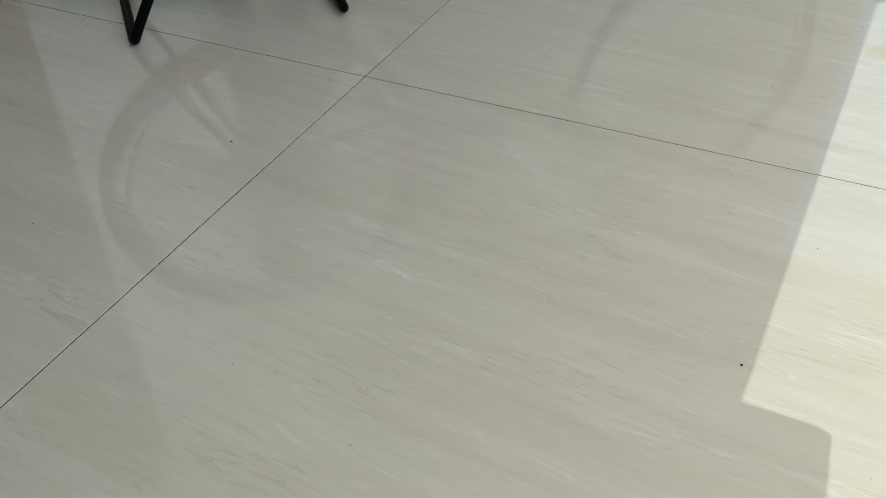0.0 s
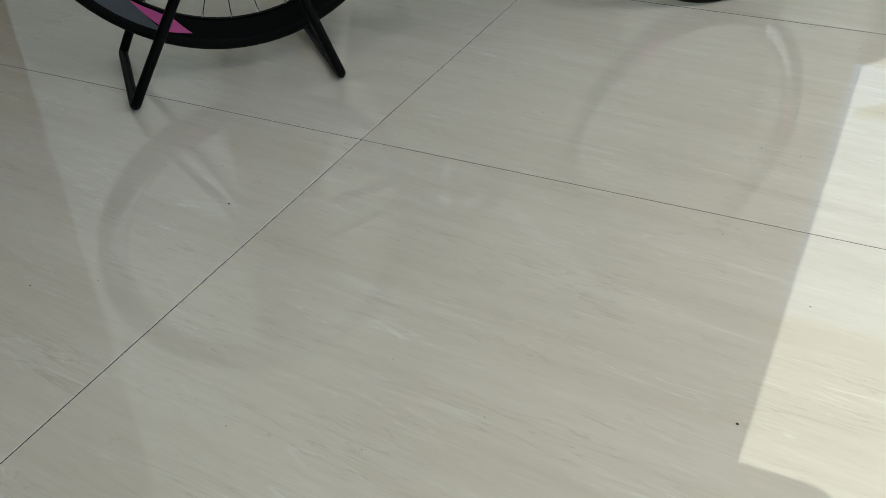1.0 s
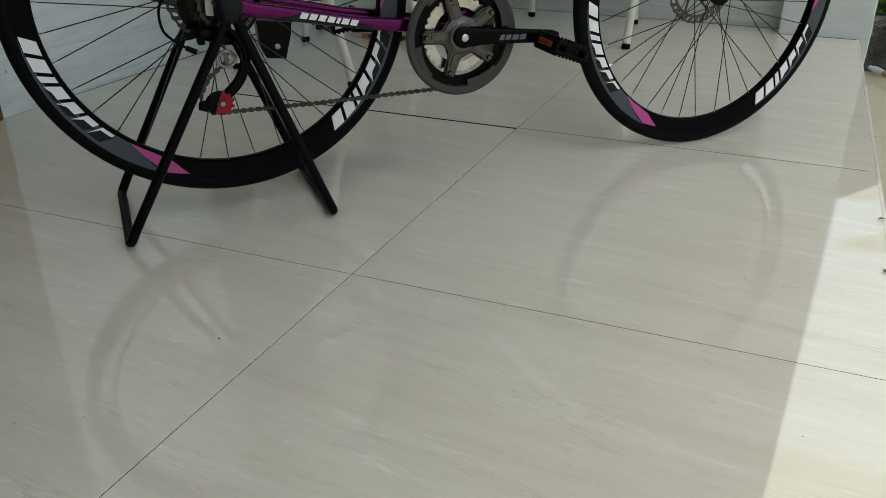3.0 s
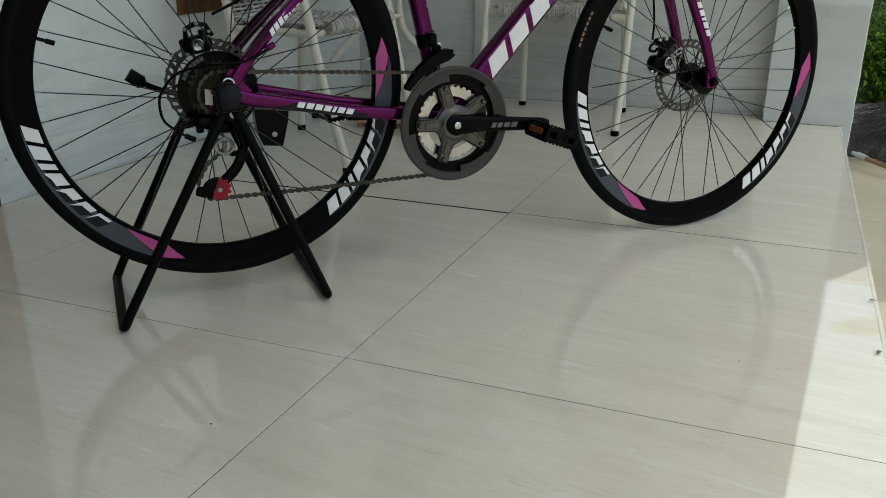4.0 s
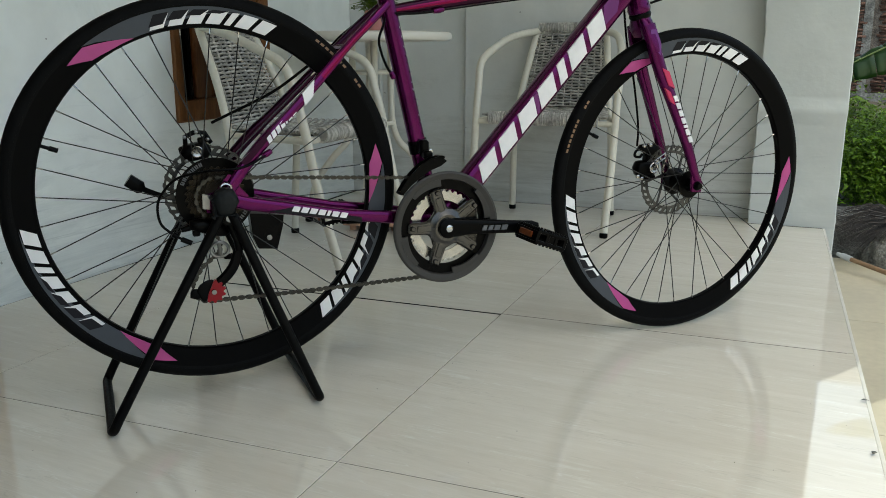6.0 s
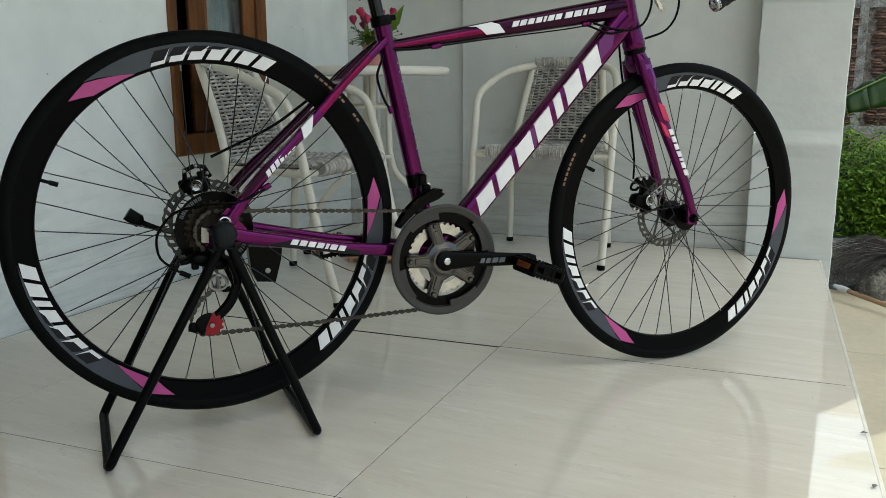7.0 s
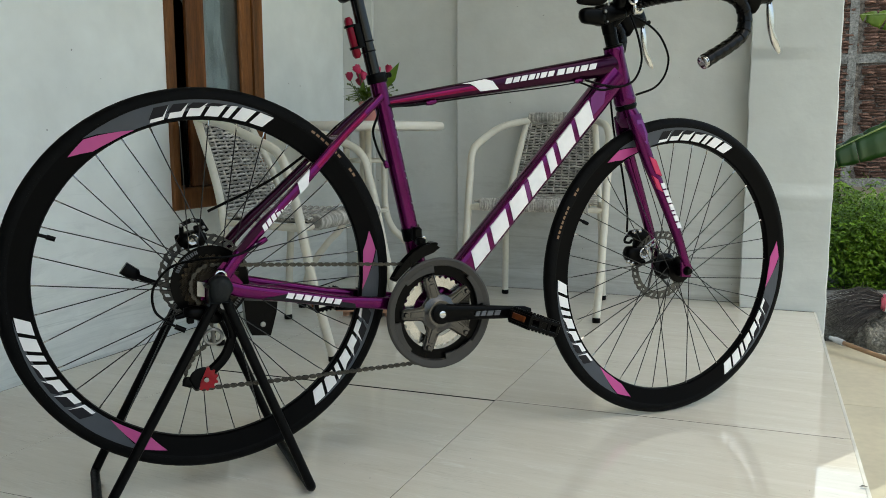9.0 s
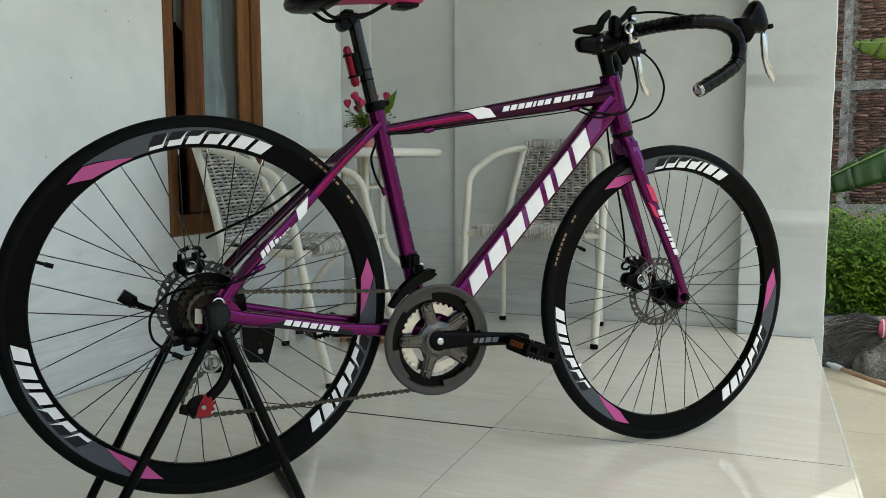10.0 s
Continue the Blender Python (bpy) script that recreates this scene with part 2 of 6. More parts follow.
M_CURTAIN_DARK = mat("grey_curtain", (0.30, 0.33, 0.32), 0.9, scale=10, vary=0.1)
M_ROOM = mat("unlit_room_wall", (0.02, 0.02, 0.02), 0.9, scale=3)
M_CONCRETE = mat("weathered_concrete", (0.23, 0.225, 0.205), 0.92, scale=18, vary=0.65, bump=1.0, bump_scale=120, fine=0.5, fine_scale=110, spec=0.2)
M_CEMENT = mat("pale_cement", (0.22, 0.22, 0.205), 0.92, scale=9, vary=0.5, bump=0.9, bump_scale=30, fine=0.45, fine_scale=45, spec=0.15)
M_BRICK = random_tint(mat("red_brick", (0.128, 0.076, 0.058), 0.95, scale=22, vary=0.55, bump=0.8, bump_scale=45, fine=0.5, fine_scale=55, spec=0.1), 0.45)
M_MORTAR = mat("mortar", (0.165, 0.145, 0.125), 0.95, scale=16, vary=0.65, bump=1.0, bump_scale=40, fine=0.5, fine_scale=60, spec=0.1)
M_YARD = mat("pale_yard_ground", (0.465, 0.420, 0.315), 0.9, scale=1.5, vary=0.25, bump=0.5, bump_scale=12, fine=0.2)
M_EARTH = mat("dark_earth", (0.06, 0.05, 0.035), 0.95, scale=5, vary=0.5, bump=0.8, bump_scale=12)
M_PAVE = mat("matt_beige_paving", (0.515, 0.468, 0.350), 0.55, scale=4, vary=0.12, fine=0.08, fine_scale=40)
M_LEAF = island_tint(mat("shrub_leaf", (0.088, 0.168, 0.010), 0.5, scale=12, vary=0.35, spec=0.2), 0.5)
M_LEAF_PALE = island_tint(mat("young_leaf", (0.115, 0.200, 0.015), 0.5, scale=12, vary=0.3, spec=0.2), 0.35)
M_STEM = mat("green_stem", (0.07, 0.10, 0.03), 0.6, scale=20)
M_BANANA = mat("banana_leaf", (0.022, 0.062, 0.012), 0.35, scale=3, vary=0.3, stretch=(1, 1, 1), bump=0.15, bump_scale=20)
# sunlight on the upper blade is put into this paler, yellower green
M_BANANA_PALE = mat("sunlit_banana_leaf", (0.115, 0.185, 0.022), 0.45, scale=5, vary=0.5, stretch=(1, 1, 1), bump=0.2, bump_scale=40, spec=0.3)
M_RIB = mat("leaf_midrib", (0.25, 0.32, 0.12), 0.45, scale=15)
M_CREAM = mat("cream_enamel", (0.68, 0.645, 0.55), 0.32, scale=7, vary=0.08, fine=0.05)
M_RATTAN = island_tint(mat("grey_rattan", (0.44, 0.42, 0.38), 0.55, scale=25, vary=0.4, fine=0.3, fine_scale=120), 0.35)
# near black, for the shade in the gaps of the weave
M_RATTAN_DK = mat("weave_gap_shade", (0.045, 0.043, 0.040), 0.8, scale=30)
M_TABLETOP = mat("cream_tabletop", (0.70, 0.67, 0.60), 0.35, scale=5, vary=0.08)
M_POT = mat("pink_pot", (0.55, 0.23, 0.20), 0.5, scale=15)
M_ROSE = mat("red_petal", (0.42, 0.010, 0.075), 0.5, scale=30, vary=0.4)
M_BOARD = mat("peach_board", (0.52, 0.30, 0.19), 0.55, scale=8, vary=0.15)
M_PURPLE = mat("purple_metallic_paint", (0.090, 0.0016, 0.064), 0.20, metal=0.8, coat=0.18, scale=18, vary=0.25, fine=0.05, fine_scale=400, spec=0.2)
M_VIOLET = mat("light_violet_paint", (0.13, 0.022, 0.14), 0.24, metal=0.6, coat=0.2, scale=18, vary=0.15)
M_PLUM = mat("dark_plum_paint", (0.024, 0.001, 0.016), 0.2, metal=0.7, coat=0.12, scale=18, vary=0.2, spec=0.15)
M_PINK = mat("magenta_paint", (0.17, 0.002, 0.045), 0.2, metal=0.85, coat=0.15, scale=18, vary=0.2, spec=0.15)
M_PINK_DECAL = mat("pink_decal", (0.42, 0.045, 0.22), 0.4, scale=40, vary=0.08)
M_GREY_DECAL = mat("slate_decal", (0.055, 0.062, 0.075), 0.42, scale=40, vary=0.1, spec=0.25)
M_NAVY_DECAL = mat("dark_decal", (0.004,0.004,0.008), 0.42, scale=40, vary=0.1, spec=0.2)
M_WHITE = mat("white_decal", (0.78, 0.77, 0.78), 0.4, scale=40, vary=0.06)
M_RED_DECAL = mat("red_decal", (0.50, 0.008, 0.075), 0.35, scale=40, vary=0.1)
M_BLACK = mat("satin_black", (0.0010, 0.0010, 0.0011), 0.28, scale=25, vary=0.3, spec=0.07)
M_POST = mat("gloss_black", (0.0012, 0.0012, 0.0013), 0.16, scale=25, vary=0.25, spec=0.35)
M_STAND = mat("black_powder_coat", (0.0012, 0.0012, 0.0013), 0.4, scale=60, vary=0.25, bump=0.1, bump_scale=200, spec=0.08)
M_RUBBER = mat("tyre_rubber", (0.0032, 0.0033, 0.0034), 0.6, scale=30, vary=0.3, bump=0.1, bump_scale=150, spec=0.07)
M_RIM = mat("black_rim", (0.0012, 0.0012, 0.0014), 0.45, coat=0.0, scale=30, vary=0.25, spec=0.05)
M_TAPE = mat("black_bar_tape", (0.0010, 0.0010, 0.0012), 0.20, scale=40, vary=0.3, bump=0.12, bump_scale=180, spec=0.14)
M_STEEL = mat("spoke_steel", (0.008, 0.008, 0.008), 0.35, metal=0.2, scale=30, vary=0.15)
M_SILVER = mat("polished_alloy", (0.52, 0.52, 0.51), 0.15, metal=1.0, scale=30, vary=0.12)
M_RING = mat("worn_steel_ring", (0.46, 0.45, 0.43), 0.25, metal=1.0, scale=40, vary=0.25)
M_ROTOR = mat("brake_rotor_steel", (0.27, 0.27, 0.265), 0.3, metal=1.0, scale=50, vary=0.15)
M_SPIDER = mat("gunmetal_crank", (0.085, 0.082, 0.079), 0.25, metal=0.9, scale=30, vary=0.15, spec=0.4)
M_GUARD = mat("grey_plastic_guard", (0.038, 0.035, 0.032), 0.5, scale=30, vary=0.12, spec=0.3)
M_CHAIN = mat("oily_chain", (0.060, 0.056, 0.048), 0.36, metal=0.85, scale=60, vary=0.4, spec=0.3)
M_COG = mat("oily_brown_sprocket", (0.027, 0.021, 0.014), 0.36, metal=0.75, scale=40, vary=0.7, spec=0.3)
M_LAMP = mat("crimson_lens", (0.165, 0.001, 0.014), 0.3, scale=60, vary=0.2, spec=0.15)
M_RED = mat("red_plastic", (0.24, 0.003, 0.010), 0.3, scale=30, vary=0.12, spec=0.25)
M_ORANGE = mat("orange_reflector", (0.17, 0.042, 0.010), 0.3, scale=90, vary=0.4, spec=0.25)
M_DISC = mat("dark_disc_steel", (0.10, 0.10, 0.098), 0.32, metal=1.0, scale=50, vary=0.2)
M_CUP = mat("black_nylon_cup", (0.006, 0.0075, 0.008), 0.55, scale=40, vary=0.3, bump=0.2, bump_scale=120, spec=0.2)
M_TAN = mat("tan_lettering", (0.22, 0.12, 0.06), 0.5, scale=60)
M_SADDLE = mat("pink_saddle_vinyl", (0.40, 0.02, 0.10), 0.45, scale=30, vary=0.15)
M_BRISTLE = island_tint(mat("black_palm_fibre", (0.050, 0.043, 0.040), 0.6, scale=40, vary=0.4, spec=0.3), 0.6)
M_DIM = mat("dim_grey_lettering", (0.10, 0.105, 0.115), 0.45, scale=60)
M_BAMBOO = mat("brown_stick", (0.27, 0.165, 0.09), 0.5, scale=5, vary=0.3, stretch=(1, 6, 6))
M_CAP = mat("grey_plastic_cap", (0.42, 0.44, 0.46), 0.45, scale=20)
M_BAND = mat("pink_binding", (0.55, 0.10, 0.16), 0.55, scale=30)
M_SPECK = mat("dark_speck", (0.05, 0.04, 0.03), 0.8, scale=30)


# ---- mesh helpers ----
def part(name, bm, material, parent=None, label="", smooth=True, angle=40):
    me = bpy.data.meshes.new(name)
    bmesh.ops.recalc_face_normals(bm, faces=bm.faces[:])
    if smooth:
        for f in bm.faces:
            f.smooth = True
        for e in bm.edges:
            if len(e.link_faces) == 2 and e.calc_face_angle(0) > radians(angle):
                e.smooth = False
    bm.to_mesh(me)
    bm.free()
    me.materials.append(material)
    ob = new(name, me)
    if parent:
        ob.parent = parent
    if label:
        tagged(ob, label)
    return ob


def thing(name, m, label, category, group="", kind=""):
    ob = new(name)
    ob.empty_display_size = 0.1
    ob.matrix_world = m
    return tagged(ob, label, category, group, kind)


def box(bm, lo, hi, bevel=0.0, m=None):
    g = bmesh.ops.create_cube(bm, size=1)
    vs = g["verts"]
    lo, hi = Vector(lo), Vector(hi)
    for v in vs:
        v.co = Vector([lo[i] + (v.co[i] + 0.5) * (hi[i] - lo[i]) for i in range(3)])
    if bevel:
        es = list({e for v in vs for e in v.link_edges})
        r = bmesh.ops.bevel(bm, geom=es, offset=bevel, segments=1, affect="EDGES", profile=0.5)
        vs = list({v for f in r["faces"] for v in f.verts} | {v for v in vs if v.is_valid})
    if m is not None:
        bmesh.ops.transform(bm, matrix=m, verts=vs)
    return bm


def smooth_path(pts, n=6):
    """Catmull-Rom through the points."""
    pts = [Vector(p) for p in pts]
    ext = [pts[0] * 2 - pts[1]] + pts + [pts[-1] * 2 - pts[-2]]
    out = []
    for i in range(1, len(ext) - 2):
        a, b, c, d = ext[i - 1:i + 3]
        for k in range(n):
            t = k / n
            out.append(0.5 * ((2 * b) + (c - a) * t + (2 * a - 5 * b + 4 * c - d) * t * t + (3 * b - a - 3 * c + d) * t ** 3))
    out.append(pts[-1])
    return out


def tube(bm, pts, radius, seg=10, closed=False, caps=True):
    """A round bar along the points; radius a number or one for each point."""
    pts = [Vector(p) for p in pts]
    n = len(pts)
    rad = radius if isinstance(radius, (list, tuple)) else [radius] * n
    rings, up = [], None
    for i, p in enumerate(pts):
        if closed:
            t = (pts[(i + 1) % n] - pts[i - 1]).normalized()
        else:
            t = (pts[min(i + 1, n - 1)] - pts[max(i - 1, 0)]).normalized()
        if up is None:
            up = t.orthogonal().normalized()
        up = (up - t * up.dot(t)).normalized()
        side = t.cross(up)
        rings.append([bm.verts.new(p + rad[i] * (math.cos(2 * math.pi * k / seg) * up + math.sin(2 * math.pi * k / seg) * side)) for k in range(seg)])
    for i in range(n if closed else n - 1):
        a, b = rings[i], rings[(i + 1) % n]
        for k in range(seg):
            bm.faces.new((a[k], a[(k + 1) % seg], b[(k + 1) % seg], b[k]))
    if caps and not closed:
        bm.faces.new(rings[0])
        bm.faces.new(rings[-1])
    return bm


def hydro(bm, pts, sizes, seg=20, power=3.0, side=(0, 1, 0)):
    """A formed tube with flattened flanks: sizes are (half height, half width) at each point."""
    pts = [Vector(p) for p in pts]
    n, rings = len(pts), []
    for i, p in enumerate(pts):
        t = (pts[min(i + 1, n - 1)] - pts[max(i - 1, 0)]).normalized()
        w = Vector(side)
        w = (w - t * w.dot(t)).normalized()
        h = t.cross(w)
        ring = []
        for k in range(seg):
            a = 2 * math.pi * k / seg
            c, s = math.cos(a), math.sin(a)
            ring.append(bm.verts.new(p + h * sizes[i][0] * math.copysign(abs(c) ** (2 / power), c) + w * sizes[i][1] * math.copysign(abs(s) ** (2 / power), s)))
        rings.append(ring)
    for a, b in zip(rings, rings[1:]):
        for k in range(seg):
            bm.faces.new((a[k], a[(k + 1) % seg], b[(k + 1) % seg], b[k]))
    bm.faces.new(rings[0])
    bm.faces.new(rings[-1])
    return bm


def lathe(bm, profile, seg, m=Matrix(), closed=False):
    """Turns (radius, height) pairs round the local z axis of m."""
    rings = []
    for r, z in profile:
        rings.append([bm.verts.new(m @ Vector((r * math.cos(2 * math.pi * k / seg), r * math.sin(2 * math.pi * k / seg), z))) for k in range(seg)])
    pairs = list(zip(rings, rings[1:])) + ([(rings[-1], rings[0])] if closed else [])
    for a, b in pairs:
        for k in range(seg):
            bm.faces.new((a[k], a[(k + 1) % seg], b[(k + 1) % seg], b[k]))
    if not closed:
        if profile[0][0] > 1e-6:
            bm.faces.new(rings[0])
        if profile[-1][0] > 1e-6:
            bm.faces.new(rings[-1])
    bmesh.ops.remove_doubles(bm, verts=[v for r in rings for v in r], dist=1e-6)
    return bm


def prism(bm, poly, z0, z1, m=Matrix()):
    """An extruded outline (list of x, y) between two heights of m's local z."""
    a = [bm.verts.new(m @ Vector((x, y, z0))) for x, y in poly]
    b = [bm.verts.new(m @ Vector((x, y, z1))) for x, y in poly]
    n = len(poly)
    bm.faces.new(a)
    bm.faces.new(b)
    for i in range(n):
        bm.faces.new((a[i], a[(i + 1) % n], b[(i + 1) % n], b[i]))
    return bm


def pebble(bm, outline, y, half, smooth_n=3):
    """A rounded pad: a closed outline in x and z, thickest in the middle, centred on y."""
    pts = [Vector((u, 0, z)) for u, z in outline]
    loop = smooth_path(pts + pts[:1], smooth_n)[:-1]
    c = sum(loop, Vector()) / len(loop)
    rings = []
    for f, w in ((0.45, -1.0), (0.78, -0.85), (0.95, -0.5), (1.0, 0.0), (0.95, 0.5), (0.78, 0.85), (0.45, 1.0)):
        rings.append([bm.verts.new(c + (p - c) * f + Vector((0, y + w * half, 0))) for p in loop])
    n = len(loop)
    for a, b in zip(rings, rings[1:]):
        for k in range(n):
            bm.faces.new((a[k], a[(k + 1) % n], b[(k + 1) % n], b[k]))
    bm.faces.new(rings[0])
    bm.faces.new(rings[-1])
    return bm


def frame_at(origin, xaxis, zaxis):
    """A matrix with that x axis and (about) that z axis."""
    x = Vector(xaxis).normalized()
    z = Vector(zaxis)
    z = (z - x * z.dot(x)).normalized()
    y = z.cross(x)
    m = Matrix((x, y, z)).transposed().to_4x4()
    m.translation = Vector(origin)
    return m


def arc(cx, cz, r, a0, a1, n, y=0.0):
    return [Vector((cx + r * math.cos(radians(a0 + (a1 - a0) * i / n)), y, cz + r * math.sin(radians(a0 + (a1 - a0) * i / n)))) for i in range(n + 1)]


# ---- the setting ----
def structure(name, bm, material, label, category, smooth=False):
    return tagged(part(name, bm, material, smooth=smooth), label, category, kind="structure")


# ground to the horizon, and the lower paving beside the porch
bm = bmesh.new()
box(bm, (-150, -150, -0.4), (150, 150, -0.19))
structure("ground", bm, M_YARD, "pale bare ground of the yard round the house", "ground")
bm = bmesh.new()
box(bm, (0.80, -7.24, -0.19), (4.8, 2.36, -0.152))
pavement = structure("pavement", bm, M_GROUT, "lower beige paving beside the porch step", "pavement")

# porch slab under the tiles; its open edge runs slightly askew to the joints
def edge_x(y):
    return 0.7905 - 0.0098 * (y - 0.3)


bm = bmesh.new()
box(bm, (-1.175, -3.2, -0.19), (0.765, 2.30, -0.0006))
floor = structure("floor", bm, M_GROUT, "raised porch floor of polished beige tiles with dark joints", "floor")
bm = bmesh.new()
prism(bm, [(edge_x(-3.2) - 0.0063, -3.2), (edge_x(-3.2), -3.2), (edge_x(2.16), 2.16), (edge_x(2.16) - 0.0063, 2.16)], -0.19, 0.0004)
part("edging", bm, M_EDGE, floor, "pale ground edge of the step", smooth=False)

# thin dark strips stand in for the crack and shadow line at the wall foot
for x0, x1, y in ((-1.029, -0.638, 2.277), (-0.636, 0.511, 2.250), (0.513, 0.764, 2.160)):
    bm = bmesh.new()
    box(bm, (x0, y - 0.004, -0.0005), (x1, y - 0.0005, 0.0012))
    part("wall_foot_line", bm, M_CONCRETE, floor, "dark strip for the crack and shadow line at the wall foot", smooth=False)

ROOF = 3.0
# left wall with the window opening
WX0, WX1 = -1.325, -1.175
WY0, WY1, WZ0, WZ1 = 1.096, 1.624, 0.397, 1.95
bm = bmesh.new()
DY0, DY1, DZ1 = -0.535, 0.365, 2.12
box(bm, (WX0, -3.2, -0.19), (WX1, DY0, ROOF))
box(bm, (WX0, DY1, -0.19), (WX1, WY0, ROOF))
box(bm, (WX0, DY0, DZ1), (WX1, DY1, ROOF))
box(bm, (WX0, DY0, -0.19), (WX1, DY1, -0.001))
box(bm, (WX0, WY1, -0.19), (WX1, 2.42, ROOF))
box(bm, (WX0, WY0, -0.19), (WX1, WY1, WZ0))
box(bm, (WX0, WY0, WZ1), (WX1, WY1, ROOF))
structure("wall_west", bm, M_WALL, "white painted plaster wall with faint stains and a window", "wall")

# back wall: a corner pier, a shallow recess and the main face
bm = bmesh.new()
box(bm, (-1.175, 2.277, -0.19), (0.512, 2.42, ROOF))
box(bm, (-1.175, 2.258, -0.19), (-1.030, 2.279, ROOF), 0.003)
box(bm, (-0.637, 2.250, -0.19), (0.512, 2.279, ROOF), 0.003)
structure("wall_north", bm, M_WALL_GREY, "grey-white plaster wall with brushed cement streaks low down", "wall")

# pillar at the porch corner
bm = bmesh.new()
bmesh.ops.create_cube(bm, size=1)
bmesh.ops.subdivide_edges(bm, edges=[e for e in bm.edges if abs(e.verts[0].co.z - e.verts[1].co.z) > 0.5], cuts=150)
bmesh.ops.bevel(bm, geom=[e for e in bm.edges if abs(e.verts[0].co.z - e.verts[1].co.z) > 0.001 and abs(abs(e.verts[0].co.x) - 0.5) < 0.01 and abs(abs(e.verts[0].co.y) - 0.5) < 0.01], offset=0.012, segments=1, affect="EDGES")
for v in bm.verts:
    p = Vector((0.658 + v.co.x * 0.292, 2.305 + v.co.y * 0.29, ROOF / 2 - 0.095 + v.co.z * (ROOF + 0.19)))
    v.co = p + Vector((noise.noise(p * 14), noise.noise(p * 14 + Vector((9, 0, 0))), 0)) * 0.003 + Vector((noise.noise(p * 60), noise.noise(p * 60 + Vector((5, 0, 0))), 0)) * 0.0012
structure("pillar", bm, M_PILLAR, "square white plaster pillar with a worn grey foot", "pillar", smooth=True)

# added, unseen end wall behind the walk; keeps light off the left floor
bm = bmesh.new()
box(bm, (-1.175, -1.95, -0.19), (0.5, -1.8, ROOF))
structure("unseen_wall_south", bm, M_CEMENT, "unseen plain cement wall added to cut light on the left floor", "wall")

# unseen roof slab; notched outline is the sun patch's edge shifted along the sun
SHX, SHY = ROOF * sun_dir.x / sun_dir.z, ROOF * sun_dir.y / sun_dir.z
# carried out over the garden to keep sky out of the floor's reflection
outline = [(-7, -3.1), (0.705, -3.1), (0.705, -0.42), (0.623, -0.42), (0.706, 0.628), (0.783, 0.749), (1.1, 1.247), (1.1, 4.4), (-7, 4.4)]
bm = bmesh.new()
prism(bm, [(x + SHX, y + SHY) for x, y in outline], ROOF, ROOF + 0.04)
structure("ceiling", bm, M_CEIL, "unseen white ceiling slab overhead, cut to shape the sun patch", "ceiling")

# the room behind the window, its lack of light put into near-black walls
bm = bmesh.new()
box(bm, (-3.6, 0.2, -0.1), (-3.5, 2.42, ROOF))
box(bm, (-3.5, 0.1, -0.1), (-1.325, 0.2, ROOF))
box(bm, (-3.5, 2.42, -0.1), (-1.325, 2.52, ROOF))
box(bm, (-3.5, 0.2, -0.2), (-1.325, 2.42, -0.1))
structure("room_wall", bm, M_ROOM, "plain walls painted near black for the unlit room behind the window", "wall")

# window: fixed frame, one sash pushed slightly inwards, pane and curtain
window = thing("window_1", pose(0, 0, 0), "brown varnished wooden window with one pane ajar and a pale curtain", "window", kind="structure")
def stile(name, y0, y1, z0, z1, x0, x1, material, parent, label=""):
    b = bmesh.new()
    box(b, (x0, y0, z0), (x1, y1, z1), 0.004)
    return part(name, b, material, parent, label, smooth=False)


FX0, FX1 = -1.29, -1.163
stile("frame_stile", WY0, 1.134, WZ0, WZ1, FX0, FX1, M_WOOD, window)
stile("frame_stile", 1.566, WY1, WZ0, WZ1, -1.200, FX1, M_WOOD, window)
stile("frame_rail", 1.1345, 1.5655, WZ0, 0.466, FX0, FX1 - 0.002, M_WOOD, window)
stile("frame_rail", 1.1345, 1.5655, 1.88, WZ1, FX0, FX1 - 0.002, M_WOOD, window)
sash = stile("sash", 1.204, 1.283, 0.468, 1.878, -1.190, -1.172, M_WOOD_DARK, window, "dark brown wooden sash standing ajar")
stile("sash_stile", 1.494, 1.560, 0.468, 1.878, -1.188, -1.170, M_WOOD, sash)
stile("sash_rail", 1.2835, 1.4935, 0.468, 0.56, -1.190, -1.174, M_WOOD_DARK, sash)
stile("sash_rail", 1.2835, 1.4935, 1.79, 1.878, -1.190, -1.174, M_WOOD_DARK, sash)
stile("glazing_bead", 1.2835, 1.292, 0.561, 1.789, -1.19, -1.1705, M_WOOD, sash)
bm = bmesh.new()
box(bm, (-1.186, 1.278, 0.556), (-1.182, 1.500, 1.794))
pane = part("pane", bm, M_GLASS, sash, "clear window pane", smooth=False)
pane.visible_shadow = False
bm = bmesh.new()
tube(bm, [(-1.17, 1.168, 0.47), (-1.17, 1.168, 0.72)], 0.006, 8)
tube(bm, [(-1.17, 1.168, 0.72), (-1.20, 1.168, 0.74)], 0.004, 8)
part("window_stay", bm, M_BLACK, window, "black metal window stay")

# closed house door beside the window
door = thing("door_1", pose(0, 0, 0), "closed brown panelled wooden house door in a brown frame", "door", kind="structure")
stile("frame_post", DY0 + 0.001, DY0 + 0.06, 0.0, DZ1 - 0.001, FX0, FX1, M_WOOD, door)
stile("frame_post", DY1 - 0.06, DY1 - 0.001, 0.0, DZ1 - 0.001, FX0, FX1, M_WOOD, door)
stile("frame_head", DY0 + 0.0605, DY1 - 0.0605, DZ1 - 0.06, DZ1 - 0.001, FX0, FX1 - 0.002, M_WOOD, door)
leaf = stile("leaf", DY0 + 0.062, DY1 - 0.062, 0.006, DZ1 - 0.062, -1.262, -1.226, M_WOOD_DARK, door, "dark brown door leaf")
